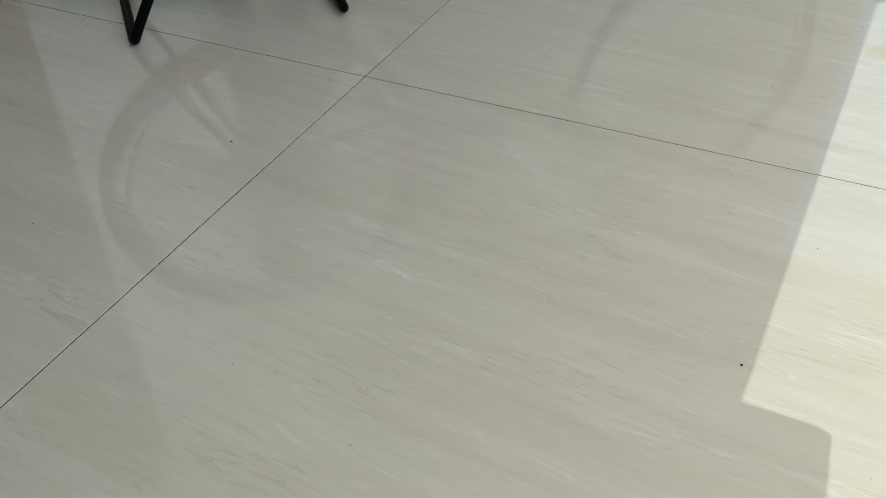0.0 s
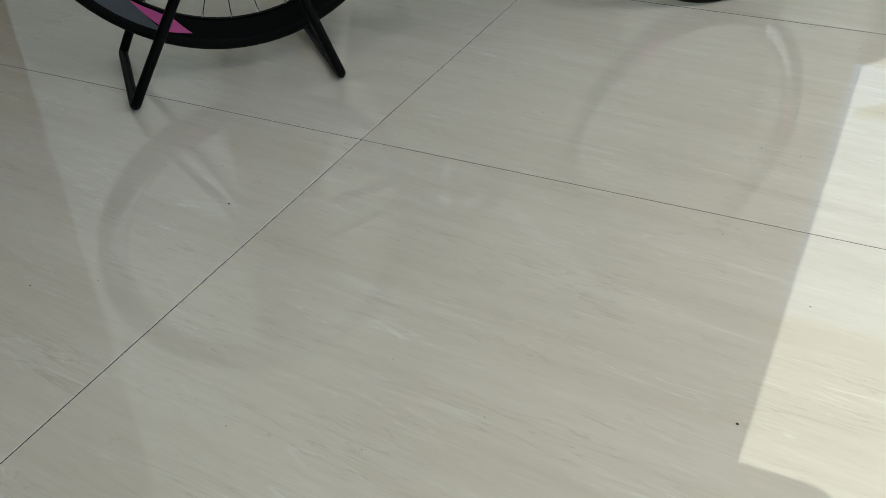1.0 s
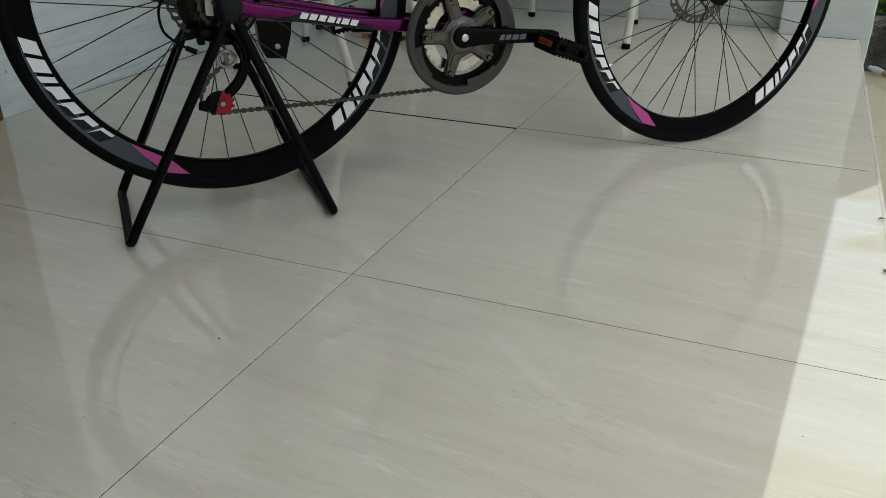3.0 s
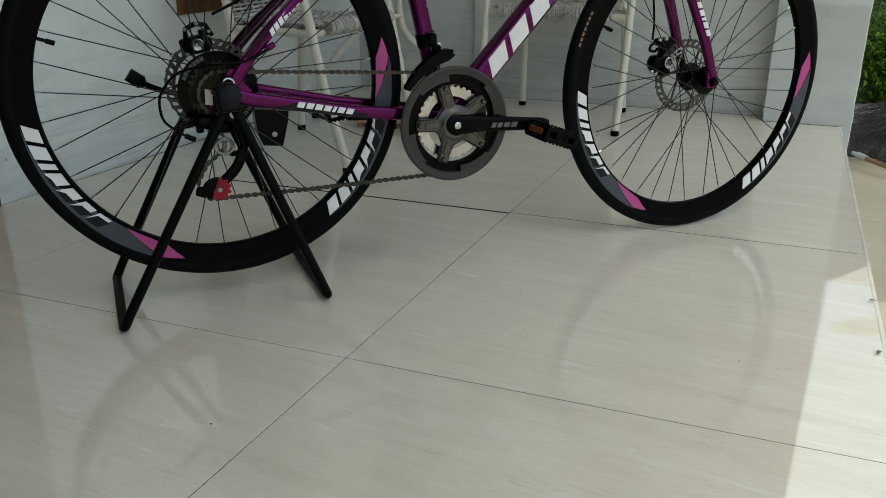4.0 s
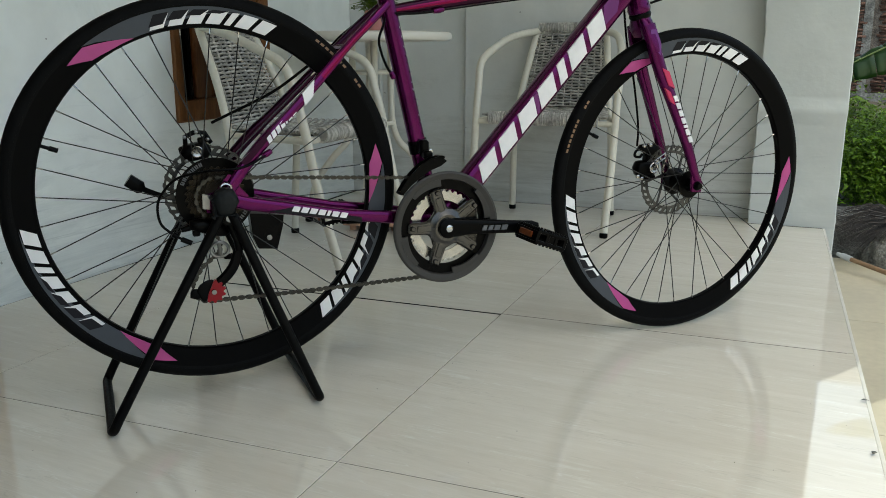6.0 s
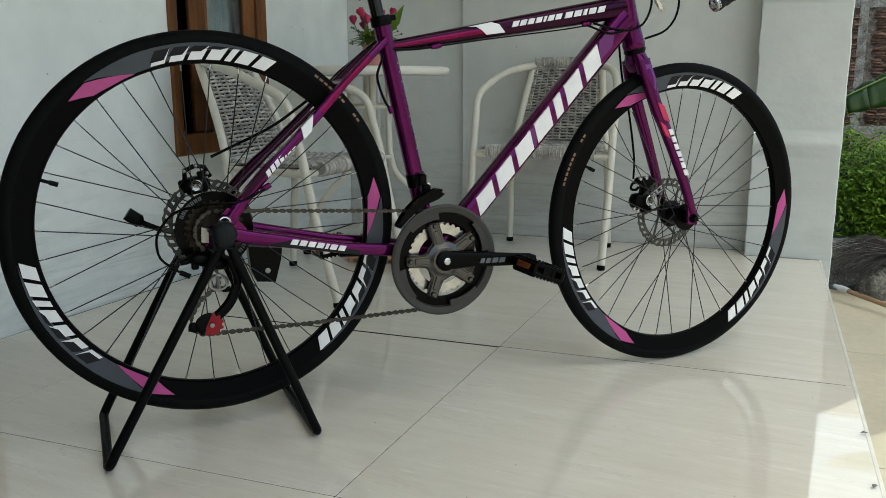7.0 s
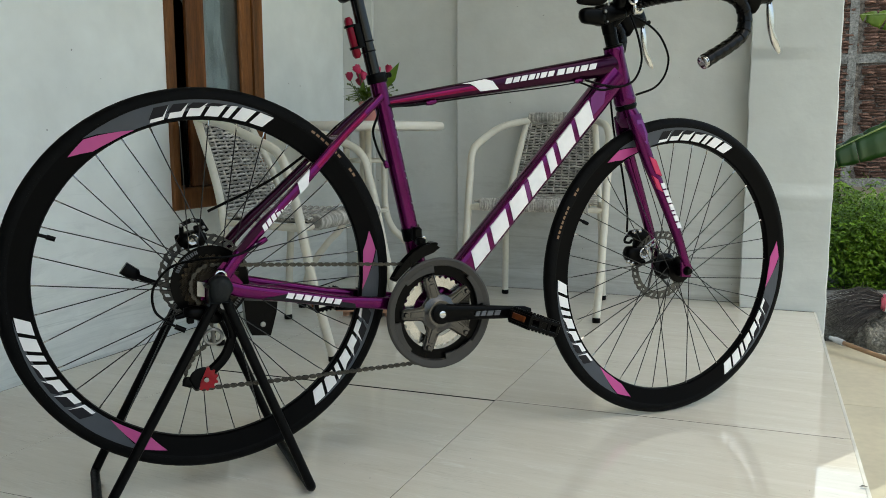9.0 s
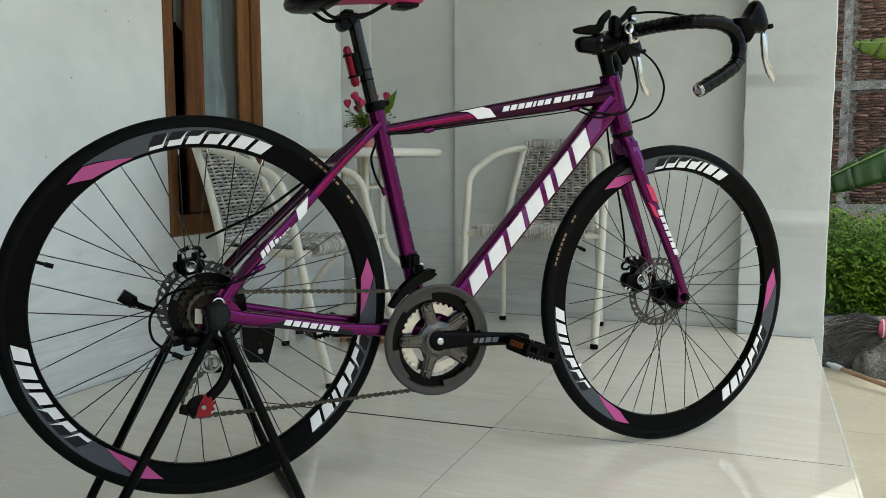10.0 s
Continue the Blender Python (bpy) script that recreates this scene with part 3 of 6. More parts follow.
for y0, y1, z0, z1 in ((0.16, 0.415, 0.20, 0.86), (0.485, 0.74, 0.20, 0.86), (0.16, 0.415, 1.02, 1.92), (0.485, 0.74, 1.02, 1.92)):
    stile("raised_panel", DY0 + y0, DY0 + y1, z0, z1, -1.2255, -1.216, M_WOOD_DARK, leaf)
# curtains: hanging folds behind the pane
def hanging(name, x, y0, y1, amp, material, label):
    bm = bmesh.new()
    rows, n = [], 26
    for j in range(31):
        z = 0.50 + j * 0.048
        rows.append([])
        for i in range(n):
            pull = 0.016 * math.sin(j * 0.35) + 0.008 * math.sin(j * 1.1)
            rows[-1].append(bm.verts.new((x + amp * math.sin(i * 1.0 + 0.15 * j) + amp * 0.4 * math.sin(i * 2.7 - j * 0.4), y0 + (y1 - y0) * i / (n - 1) + pull * (i / n), z)))
    for a, b in zip(rows, rows[1:]):
        for i in range(n - 1):
            bm.faces.new((a[i], a[i + 1], b[i + 1], b[i]))
    o = tagged(part(name, bm, material), label, "curtain", "curtains behind the window")
    sol = o.modifiers.new("thick", "SOLIDIFY")
    sol.thickness = 0.002


hanging("curtain", -1.228, 1.286, 1.452, 0.009, M_CURTAIN, "pale blue-grey curtain hanging behind the window pane")
hanging("curtain", -1.252, 1.40, 1.610, 0.004, M_CURTAIN_DARK, "plain dark grey curtain behind the pale one")

# gathered curtain edge in the gap beside the sash, with a pale curved hem
bm = bmesh.new()
hem = []
rows = []
for i in range(9):
    y = 1.226 + 0.0065 * i
    x = -1.238 + 0.004 * math.sin(i * 1.3)
    z = 1.098 - 0.0008 * i * i
    hem.append(Vector((x, y, z)))
    rows.append([bm.verts.new((x, y, z + (1.86 - z) * q / 6)) for q in range(7)])
for a, b in zip(rows, rows[1:]):
    for q in range(6):
        bm.faces.new((a[q], b[q], b[q + 1], a[q + 1]))
gather = tagged(part("curtain", bm, M_CURTAIN_DARK), "gathered grey curtain edge with a pale curved hem", "curtain", "curtains behind the window")
gather.modifiers.new("thick", "SOLIDIFY").thickness = 0.002
bm = bmesh.new()
tube(bm, hem, 0.0016, 6)
part("hem", bm, M_CURTAIN, gather, "pale curtain hem")


# ---- garden beyond the pillar ----
def rough_block(bm, lo, hi, n, amp, seed):
    """A block with a worn, uneven surface."""
    b2 = bmesh.new()
    bmesh.ops.create_cube(b2, size=1)
    bmesh.ops.subdivide_edges(b2, edges=b2.edges[:], cuts=n, use_grid_fill=True)
    lo, hi = Vector(lo), Vector(hi)
    for v in b2.verts:
        p = Vector([lo[i] + (v.co[i] + 0.5) * (hi[i] - lo[i]) for i in range(3)])
        d = noise.noise_vector(p * 9 + Vector((seed, 0, 0))) * amp + noise.noise_vector(p * 28 + Vector((0, seed, 0))) * amp * 0.5
        v.co = p + d
    me = bpy.data.meshes.new("tmp")
    b2.to_mesh(me)
    b2.free()
    bm.from_mesh(me)
    bpy.data.meshes.remove(me)


bm = bmesh.new()
rough_block(bm, (0.79, 2.40, -0.22), (2.6, 2.66, 0.005), 24, 0.012, 3)
structure("kerb", bm, M_CONCRETE, "low dark weathered concrete kerb of the garden bed", "kerb", smooth=True)
bm = bmesh.new()
rough_block(bm, (-1.0, 2.66, -0.2), (3.4, 10.8, -0.03), 16, 0.02, 5)
structure("garden_bed", bm, M_EARTH, "dark soil of the garden bed behind the kerb", "soil", smooth=True)
bm = bmesh.new()
bmesh.ops.create_icosphere(bm, subdivisions=5, radius=1.0)
for v in bm.verts:
    p = v.co.copy()
    p *= 1 + 0.12 * noise.noise(p * 2.2) + 0.05 * noise.noise(p * 7) + 0.03 * noise.noise(p * 21)
    v.co = Vector((1.07 + p.x * 0.15, 2.315 + p.y * 0.095, -0.15 + max(p.z, -0.25) * 0.135))
tagged(part("rubble_lump", bm, M_CONCRETE), "rounded lump of coarse grey concrete rubble against the kerb", "rubble")


def leaf_mesh(bm, base, way, up, length, width, fold=0.25, droop=0.3):
    """One folded, pointed leaf of two halves."""
    way, up = way.normalized(), up.normalized()
    side = way.cross(up)
    if side.length < 1e-3:
        side = way.orthogonal()
    side.normalize()
    up = side.cross(way)
    mid = base + way * length * 0.5 + up * length * 0.06
    tip = base + way * length - up * length * droop
    l = mid + side * width + up * width * fold
    r = mid - side * width + up * width * fold
    vb, vm, vt, vl, vr = [bm.verts.new(p) for p in (base, mid, tip, l, r)]
    bm.faces.new((vb, vl, vm))
    bm.faces.new((vl, vt, vm))
    bm.faces.new((vb, vm, vr))
    bm.faces.new((vm, vt, vr))


def shrub(x, y, w, h, count, seed, label, leaf, size=0.034):
    rnd = random.Random(seed)
    ob = thing("shrub", pose(x, y, -0.05), label, "shrub", "shrubs in the garden bed")
    bs, bl = bmesh.new(), bmesh.new()
    twigs = []
    for k in range(26):
        a, lean = rnd.uniform(0, 6.28), rnd.uniform(0.05, 1.0)
        top = Vector((math.cos(a) * w * lean, math.sin(a) * w * lean * 0.8, h * rnd.uniform(0.55, 1.0) * (1 - 0.3 * lean * lean)))
        pts = smooth_path([(0.05 * math.cos(a), 0.05 * math.sin(a), 0), (top.x * 0.45, top.y * 0.45, top.z * 0.6), top], 4)
        tube(bs, pts, [0.006 - 0.0045 * i / (len(pts) - 1) for i in range(len(pts))], 5)
        twigs.append(pts)
    for k in range(int(count * 3.4)):
        pts = rnd.choice(twigs)
        t = rnd.uniform(0.1, 1.0) ** 0.7
        p = pts[min(len(pts) - 1, int(t * len(pts)))]
        off = Vector((rnd.gauss(0, 0.055), rnd.gauss(0, 0.055), rnd.gauss(0, 0.05)))
        a = rnd.uniform(0, 6.28)
        way = Vector((math.cos(a), math.sin(a), rnd.uniform(-0.5, 0.6)))
        up = Vector((rnd.uniform(-0.6, 0.6), rnd.uniform(-0.9, 0.3), 1))
        s = size * rnd.uniform(0.55, 1.25)
        q = p + off
        q.z = max(0.03, q.z)
        leaf_mesh(bl, q, way, up, s, s * rnd.uniform(0.11, 0.21))
    tagged(part("twig_mass", bs, M_STEM, ob), kind="stuff")
    tagged(part("foliage", bl, leaf, ob, "dense small pointed green leaves", smooth=False), kind="stuff")
    return ob


shrub(0.98, 2.92, 0.28, 0.39, 2300, 11, "leafy green shrub behind the concrete kerb", M_LEAF)
shrub(1.28, 3.05, 0.30, 0.40, 2300, 12, "bushy green shrub with small pointed leaves", M_LEAF)
shrub(1.05, 3.45, 0.32, 0.395, 2200, 13, "green shrub with pale young leaves", M_LEAF_PALE)
shrub(1.45, 3.65, 0.34, 0.39, 1800, 14, "dark green shrub deeper in the garden bed", M_LEAF)
shrub(0.88, 3.75, 0.16, 0.48, 500, 15, "tall shrub with lobed yellow-green leaves", M_LEAF_PALE, 0.055)


shrub(1.42, 4.75, 0.36, 0.415, 1300, 16, "low shrub further back in the garden bed", M_LEAF)
shrub(1.86, 4.85, 0.36, 0.42, 1300, 17, "low shrub further back in the garden bed", M_LEAF_PALE)


def banana_leaf(plant, root, tip, width, sag, material, splits, seed, face, upper=1.0, wave=0.010):
    """A long blade on a midrib, its halves torn into strips; points in the plant's own axes."""
    rnd = random.Random(seed)
    root, tip = Vector(root), Vector(tip)
    n = 44
    pts = [root + (tip - root) * (i / n) + Vector((0, 0, sag * math.sin(math.pi * i / n))) for i in range(n + 1)]
    bm = bmesh.new()
    way = (tip - root).normalized()
    side = way.cross(Vector(face)).normalized()
    nrm = side.cross(way)
    for sgn in (-1, 1):
        i = 0
        while i < n:
            j = min(n, i + rnd.randint(3, 7))
            gap = rnd.uniform(0.0, splits)
            rows = []
            for k in range(i, j + 1):
                t = k / n
                w = width * (upper if sgn > 0 else 1) * (math.sin(math.pi * min(1, 0.12 + 0.88 * t)) ** 0.6) * (1 if t < 0.995 else 0.2)
                shift = gap * ((k - i) / (j - i) - 0.5) * -1
                row = []
                for q in range(6):
                    u = q / 5
                    row.append(bm.verts.new(pts[k] + side * sgn * w * u + way * (shift * 2 * u + 0.18 * w * u) - nrm * (0.35 * w * u * u) + nrm * wave * math.sin(k * 1.9) * u))
                rows.append(row)
            for a, b in zip(rows, rows[1:]):
                for q in range(5):
                    bm.faces.new((a[q], a[q + 1], b[q + 1], b[q]))
            i = j
    lf = part("leaf", bm, material, plant, "broad ribbed leaf blade")
    s = lf.modifiers.new("thick", "SOLIDIFY")
    s.thickness = 0.0012
    bm = bmesh.new()
    tube(bm, [Vector((0, 0, 0.75)).lerp(root, 0.5) + Vector((0, 0, 0.08))] + pts, [0.014] + [0.009 - 0.0075 * i / n for i in range(n + 1)], 6)
    part("midrib", bm, M_RIB, lf, "pale green midrib")


plant = thing("banana_plant", pose(1.72, 3.1, -0.05), "banana plant with broad green leaves reaching over the shrubs", "banana plant")
bm = bmesh.new()
tube(bm, [(0, 0, 0), (0.005, 0, 0.3), (0, 0.005, 0.6), (-0.01, 0, 0.9)], [0.06, 0.052, 0.045, 0.028], 14)
part("stalk", bm, M_STEM, plant, "green sheathed stalk")
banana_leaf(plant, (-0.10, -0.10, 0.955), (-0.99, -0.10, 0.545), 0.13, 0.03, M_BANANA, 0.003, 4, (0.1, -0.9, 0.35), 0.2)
# upper blade takes the green with sunlight in its colour
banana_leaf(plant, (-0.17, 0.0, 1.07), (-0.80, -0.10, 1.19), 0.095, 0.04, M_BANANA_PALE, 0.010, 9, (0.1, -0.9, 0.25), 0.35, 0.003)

# palm-fibre broom lying on the kerb
broom = thing("broom", pose(1.008, 2.33, 0.02), "black palm-fibre broom with a pink striped binding lying on the kerb", "broom")
rnd = random.Random(21)
bm = bmesh.new()
for k in range(210):
    a = rnd.gauss(0, 1)
    spread = rnd.uniform(-1, 1)
    end = Vector((-0.13 - rnd.uniform(0, 0.09) + 0.05 * abs(spread) ** 2, rnd.uniform(-0.10, 0.05), -0.03 + 0.060 * spread - 0.045 * max(0, -spread)))
    start = Vector((0.0, rnd.uniform(-0.02, 0.02), 0.022 * spread))
    mid = (start + end) / 2 + Vector((0, rnd.uniform(-0.015, 0.015), 0.022 + 0.01 * spread))
    tube(bm, [start, start.lerp(mid, 0.6), mid, mid.lerp(end, 0.6) + Vector((0, 0, 0.004)), end], [0.0011, 0.0010, 0.0009, 0.0007, 0.0003], 3)
part("bristles", bm, M_BRISTLE, broom, "black palm fibre bristles")
bm = bmesh.new()
lathe(bm, [(0.024, -0.012), (0.033, 0.0), (0.034, 0.05), (0.024, 0.085), (0.012, 0.10)], 20, pose(0, 0, 0, 0, 90, 0))
part("binding", bm, M_BAND, broom, "pink binding")
for k in range(4):
    bm = bmesh.new()
    lathe(bm, [(0.0335, -0.0025), (0.0352, -0.0015), (0.0352, 0.0015), (0.0335, 0.0025)], 20, pose(0.004 + 0.013 * k, 0, 0, 0, 90, 0))
    part("stripe", bm, M_WHITE, broom, "white stripe")
bm = bmesh.new()
tube(bm, [(0.09, 0, 0), (0.9, -0.06, -0.02)], 0.011, 10)
part("handle", bm, M_BAMBOO, broom, "brown wooden handle")

# loose stick with a grey end cap
stick = thing("mop_stick", pose(0.826, 2.205, -0.098), "brown wooden stick with a grey plastic cap resting on the rubble", "stick")
bm = bmesh.new()
tube(bm, [(0.035, -0.037, -0.006), (0.16, -0.170, -0.0190), (0.40, -0.43, -0.0405)], [0.0078, 0.0084, 0.0080], 12)
part("shaft", bm, M_BAMBOO, stick)
bm = bmesh.new()
tube(bm, [(0, 0, 0), (0.012, -0.0125, -0.002), (0.014, -0.0145, -0.002), (0.042, -0.0445, -0.007)], [0.0072, 0.0076, 0.0108, 0.0116], 12)
part("cap", bm, M_CAP, stick, "grey plastic end cap")


# ---- furniture ----
def strand(bm, pts, r):
    tube(bm, pts, r, 5)


def rattan_chair(m, label):
    """Tubular armchair: arms run from the back into the front legs; woven back and seat. The front is -y."""
    ob = thing("rattan_chair", m, label, "chair", "chairs by the table")
    for s in (-1, 1):
        bm = bmesh.new()
        pts = smooth_path([(s * x, y, z) for x, y, z in ((0.130, 0.303, 0.692), (0.175, 0.226, 0.68), (0.207, 0.145, 0.662), (0.231, 0.048, 0.628), (0.244, -0.029, 0.598), (0.249, -0.059, 0.574),
                                                        (0.250, -0.076, 0.543), (0.249, -0.087, 0.498), (0.248, -0.109, 0.42), (0.246, -0.150, 0.225), (0.240, -0.206, 0.016))], 5)
        tube(bm, pts, 0.0135, 12)
        part("arm", bm, M_CREAM, ob, "cream tubular arm and front leg")
        bm = bmesh.new()
        pts = smooth_path([(s * x, y, z) for x, y, z in ((0.130, 0.314, 0.7), (0.140, 0.292, 0.655), (0.155, 0.247, 0.557), (0.169, 0.210, 0.458), (0.179, 0.190, 0.38), (0.186, 0.181, 0.33),
                                                        (0.192, 0.195, 0.17), (0.196, 0.207, 0.016))], 5)
        tube(bm, pts, 0.0125, 12)
        part("back_leg", bm, M_CREAM, ob)
        for fx, fy in ((0.240, -0.206), (0.196, 0.207)):
            bm = bmesh.new()
            lathe(bm, [(0.0130, 0), (0.0142, 0.003), (0.0142, 0.012), (0.0130, 0.017)], 14, pose(s * fx, fy, 0))
            part("rubber_foot", bm, M_BLACK, ob, "black rubber foot")
        bm = bmesh.new()
        tube(bm, [(s * 0.250, -0.117, 0.375), (s * 0.179, 0.187, 0.375)], 0.010, 10)
        part("side_rail", bm, M_CREAM, ob)
    for y, z, w in ((-0.119, 0.375, 0.246), (0.184, 0.375, 0.175)):
        bm = bmesh.new()
        tube(bm, [(-w, y, z), (w, y, z)], 0.010, 10)
        part("cross_rail", bm, M_CREAM, ob)
    # woven seat
    bm = bmesh.new()
    n = 29
    for i in range(n):
        y = -0.122 + 0.305 * i / (n - 1)
        w = 0.222 - 0.05 * i / (n - 1)
        pts = []
        for k in range(27):
            x = -w + 2 * w * k / 26
            dip = -0.012 * math.sin(math.pi * (i / (n - 1))) * math.cos(x / w * 1.4)
            pts.append((x, y, 0.398 + dip + 0.0034 * math.sin(k * math.pi / 2 * 1.0 + (i % 2) * math.pi)))
        strand(bm, pts, 0.0040)
    for k in range(13):
        x = -0.2 + 0.4 * k / 12
        strand(bm, [(x, -0.124, 0.396), (x * 0.95, -0.023, 0.388), (x * 0.87, 0.08, 0.388), (x * 0.80, 0.187, 0.396)], 0.004)
    tagged(part("seat", bm, M_RATTAN, ob, "woven grey rattan seat"), kind="stuff")
    bm = bmesh.new()
    for k in range(62):
        x = -0.19 + 0.38 * k / 61
        ring = [(x, -0.131 + 0.024 * math.cos(a), 0.388 + 0.021 * math.sin(a)) for a in [2 * math.pi * q / 10 for q in range(10)]]
        tube(bm, ring, 0.0036, 5, closed=True)
    tube(bm, [(-0.191, -0.131, 0.388), (0.191, -0.131, 0.388)], 0.0195, 12)
    tagged(part("seat_roll", bm, M_RATTAN, ob, "rattan wrapped front roll"), kind="stuff")
    # added dark sheet under the seat, so the weave's gaps look shaded
    bm = bmesh.new()
    box(bm, (-0.162, -0.113, 0.380), (0.162, 0.181, 0.384))
    part("seat_gap_shade", bm, M_RATTAN_DK, ob, smooth=False)
    # woven back
    bm = bmesh.new()
    lo, hi = Vector((0, 0.199, 0.410)), Vector((0, 0.308, 0.695))
    out = (hi - lo).normalized().cross(Vector((1, 0, 0)))
    n = 27
    for i in range(n):
        t = i / (n - 1)
        c = lo.lerp(hi, t)
        w = 0.158 - 0.031 * t
        pts = []
        for k in range(25):
            x = -w + 2 * w * k / 24
            belly = 0.014 * (1 - (x / w) ** 2)
            pts.append(c + Vector((x, 0, 0)) - out * belly + out * 0.0044 * math.sin(k * math.pi / 2 + i * math.pi / 2))
        strand(bm, pts, 0.0043)
    for k in range(11):
        x = -0.128 + 0.256 * k / 10
        strand(bm, [lo.lerp(hi, q / 6) + Vector((x * (1.1 - 0.2 * q / 6), 0, 0)) - out * 0.012 * (1 - (x / 0.15) ** 2) for q in range(7)], 0.0034)
    # added dark sheet behind the back, so the weave's gaps look shaded
    bk = bmesh.new()
    prism(bk, [(-0.148, 0.0), (0.148, 0.0), (0.120, -0.290), (-0.120, -0.290)], 0.008, 0.010, frame_at(lo, (1, 0, 0), out))
    part("back_gap_shade", bk, M_RATTAN_DK, ob, smooth=False)
    tagged(part("backrest", bm, M_RATTAN, ob, "woven grey rattan backrest"), kind="stuff")
    bm = bmesh.new()
    for k in range(44):
        x = -0.124 + 0.248 * k / 43
        c = hi + Vector((x, -0.012 * (1 - (x / 0.14) ** 2), 0.010))
        ring = [c + Vector((0, 0.016 * math.cos(a), 0.017 * math.sin(a))) for a in [2 * math.pi * q / 10 for q in range(10)]]
        tube(bm, ring, 0.0034, 5, closed=True)
    tagged(part("top_roll", bm, M_RATTAN, ob, "rattan wrapped top roll"), kind="stuff")
    return ob


chair = rattan_chair(pose(-0.1779, 1.917, 0, 0, 0, 1.7), "cream tubular armchair with grey woven rattan, standing by the back wall")
chair_b = copy_thing(chair, pose(-0.7403, 1.207, 0, 0, 0, 90.6))
tagged(chair_b, "cream tubular armchair with grey woven rattan, standing under the window")

# round table
TC = Vector((-0.805, 1.73, 0))
table = thing("round_table", pose(TC.x, TC.y, 0, 0, 0, -10.2), "round cream table on flared tubular legs, between the chairs", "table")
bm = bmesh.new()
lathe(bm, [(0.0, 0.652), (0.275, 0.652), (0.288, 0.655), (0.293, 0.662), (0.293, 0.674), (0.288, 0.681), (0.27, 0.684), (0.0, 0.684)], 56)
part("tabletop", bm, M_TABLETOP, table, "round cream tabletop")
for k in range(4):
    r = pose(0, 0, 0, 0, 0, 45 + 90 * k)
    bm = bmesh.new()
    pts = smooth_path([r @ Vector(p) for p in ((0.070, 0, 0.652), (0.070, 0, 0.55), (0.070, 0, 0.46), (0.074, 0, 0.36), (0.098, 0, 0.29), (0.150, 0, 0.235), (0.215, 0, 0.14), (0.245, 0, 0.02))], 6)
    tube(bm, pts, 0.0125, 12)
    part("leg", bm, M_CREAM, table)
    bm = bmesh.new()
    lathe(bm, [(0.014, 0), (0.0155, 0.004), (0.0155, 0.02), (0.013, 0.022)], 14, pose(*(r @ Vector((0.245, 0, 0)))))
    part("rubber_foot", bm, M_BLACK, table, "black rubber foot")
for z, rr in ((0.543, 0.070), (0.36, 0.074)):
    bm = bmesh.new()
    tube(bm, [(rr * math.cos(a), rr * math.sin(a), z) for a in [2 * math.pi * k / 28 for k in range(28)]], 0.008, 8, closed=True)
    part("ring", bm, M_CREAM, table)

# flat peach board under the table
bm = bmesh.new()
prism(bm, [(-0.10, -0.09), (0.09, -0.10), (0.115, -0.06), (0.12, 0.07), (0.07, 0.10), (-0.08, 0.09), (-0.11, 0.05)], 0.02, 0.034, pose(0, 0, 0))
for px_, py_ in ((-0.07, -0.06), (0.08, -0.06), (0.08, 0.06), (-0.07, 0.06)):
    lathe(bm, [(0.012, 0.0), (0.012, 0.021)], 10, pose(px_, py_, 0))
board = tagged(part("low_board", bm, M_BOARD, smooth=False), "low flat peach-coloured board on the floor under the table", "board")
board.matrix_world = pose(-0.735, 1.60, 0, 0, 0, 15)

# flower pot with artificial roses
pot = thing("flower_pot", pose(-0.768, 1.70, 0.684), "small pink pot of red artificial roses on the table", "plant")
bm = bmesh.new()
lathe(bm, [(0.0, 0.0), (0.030, 0.0), (0.033, 0.006), (0.038, 0.06), (0.041, 0.062), (0.041, 0.072), (0.036, 0.072), (0.034, 0.064), (0.0, 0.062)], 24)
part("pot", bm, M_POT, pot)
rnd = random.Random(5)
bm, bl, bb = bmesh.new(), bmesh.new(), bmesh.new()
heads = [(-0.075, -0.01, 0.155), (-0.052, 0.02, 0.165), (-0.028, -0.03, 0.178), (0.004, 0.02, 0.185), (-0.015, -0.02, 0.155), (0.035, 0.0, 0.175), (0.058, 0.03, 0.182), (-0.06, 0.04, 0.14)]
for h in heads:
    h = Vector(h)
    tube(bm, smooth_path([(h.x * 0.2, h.y * 0.2, 0.055), (h.x * 0.6, h.y * 0.6, h.z * 0.6), h], 4), 0.0016, 5)
for k in range(46):
    a, rr = rnd.uniform(0, 6.28), rnd.uniform(0.03, 0.10)
    h = Vector((rr * math.cos(a), rr * math.sin(a), rnd.uniform(0.07, 0.15)))
    tube(bm, [(h.x * 0.2, h.y * 0.2, 0.058), h * 0.6 + Vector((0, 0, 0.035)), h], 0.0010, 4)
    lathe(bb, [(0, -0.004), (0.004, -0.002), (0.0045, 0.001), (0, 0.005)], 6, pose(*h))
for k in range(26):
    a = rnd.uniform(0, 6.28)
    way = Vector((math.cos(a), math.sin(a), rnd.uniform(0.1, 1.2)))
    leaf_mesh(bl, Vector((0.01 * math.cos(a), 0.01 * math.sin(a), rnd.uniform(0.06, 0.09))), way, Vector((0, 0, 1)), rnd.uniform(0.05, 0.09), rnd.uniform(0.010, 0.018))
leaf_mesh(bl, Vector((0.040, 0.020, 0.10)), Vector((0.050, 0.024, 0.100)), Vector((0.4, -1, 0.1)), 0.132, 0.019, fold=0.12, droop=0.04)
leaf_mesh(bl, Vector((-0.02, -0.02, 0.075)), Vector((0.1, -0.1, 1.0)), Vector((0.4, -1, 0.1)), 0.07, 0.014, fold=0.12, droop=0.04)
tagged(part("twig_mass", bm, M_STEM, pot), kind="stuff")
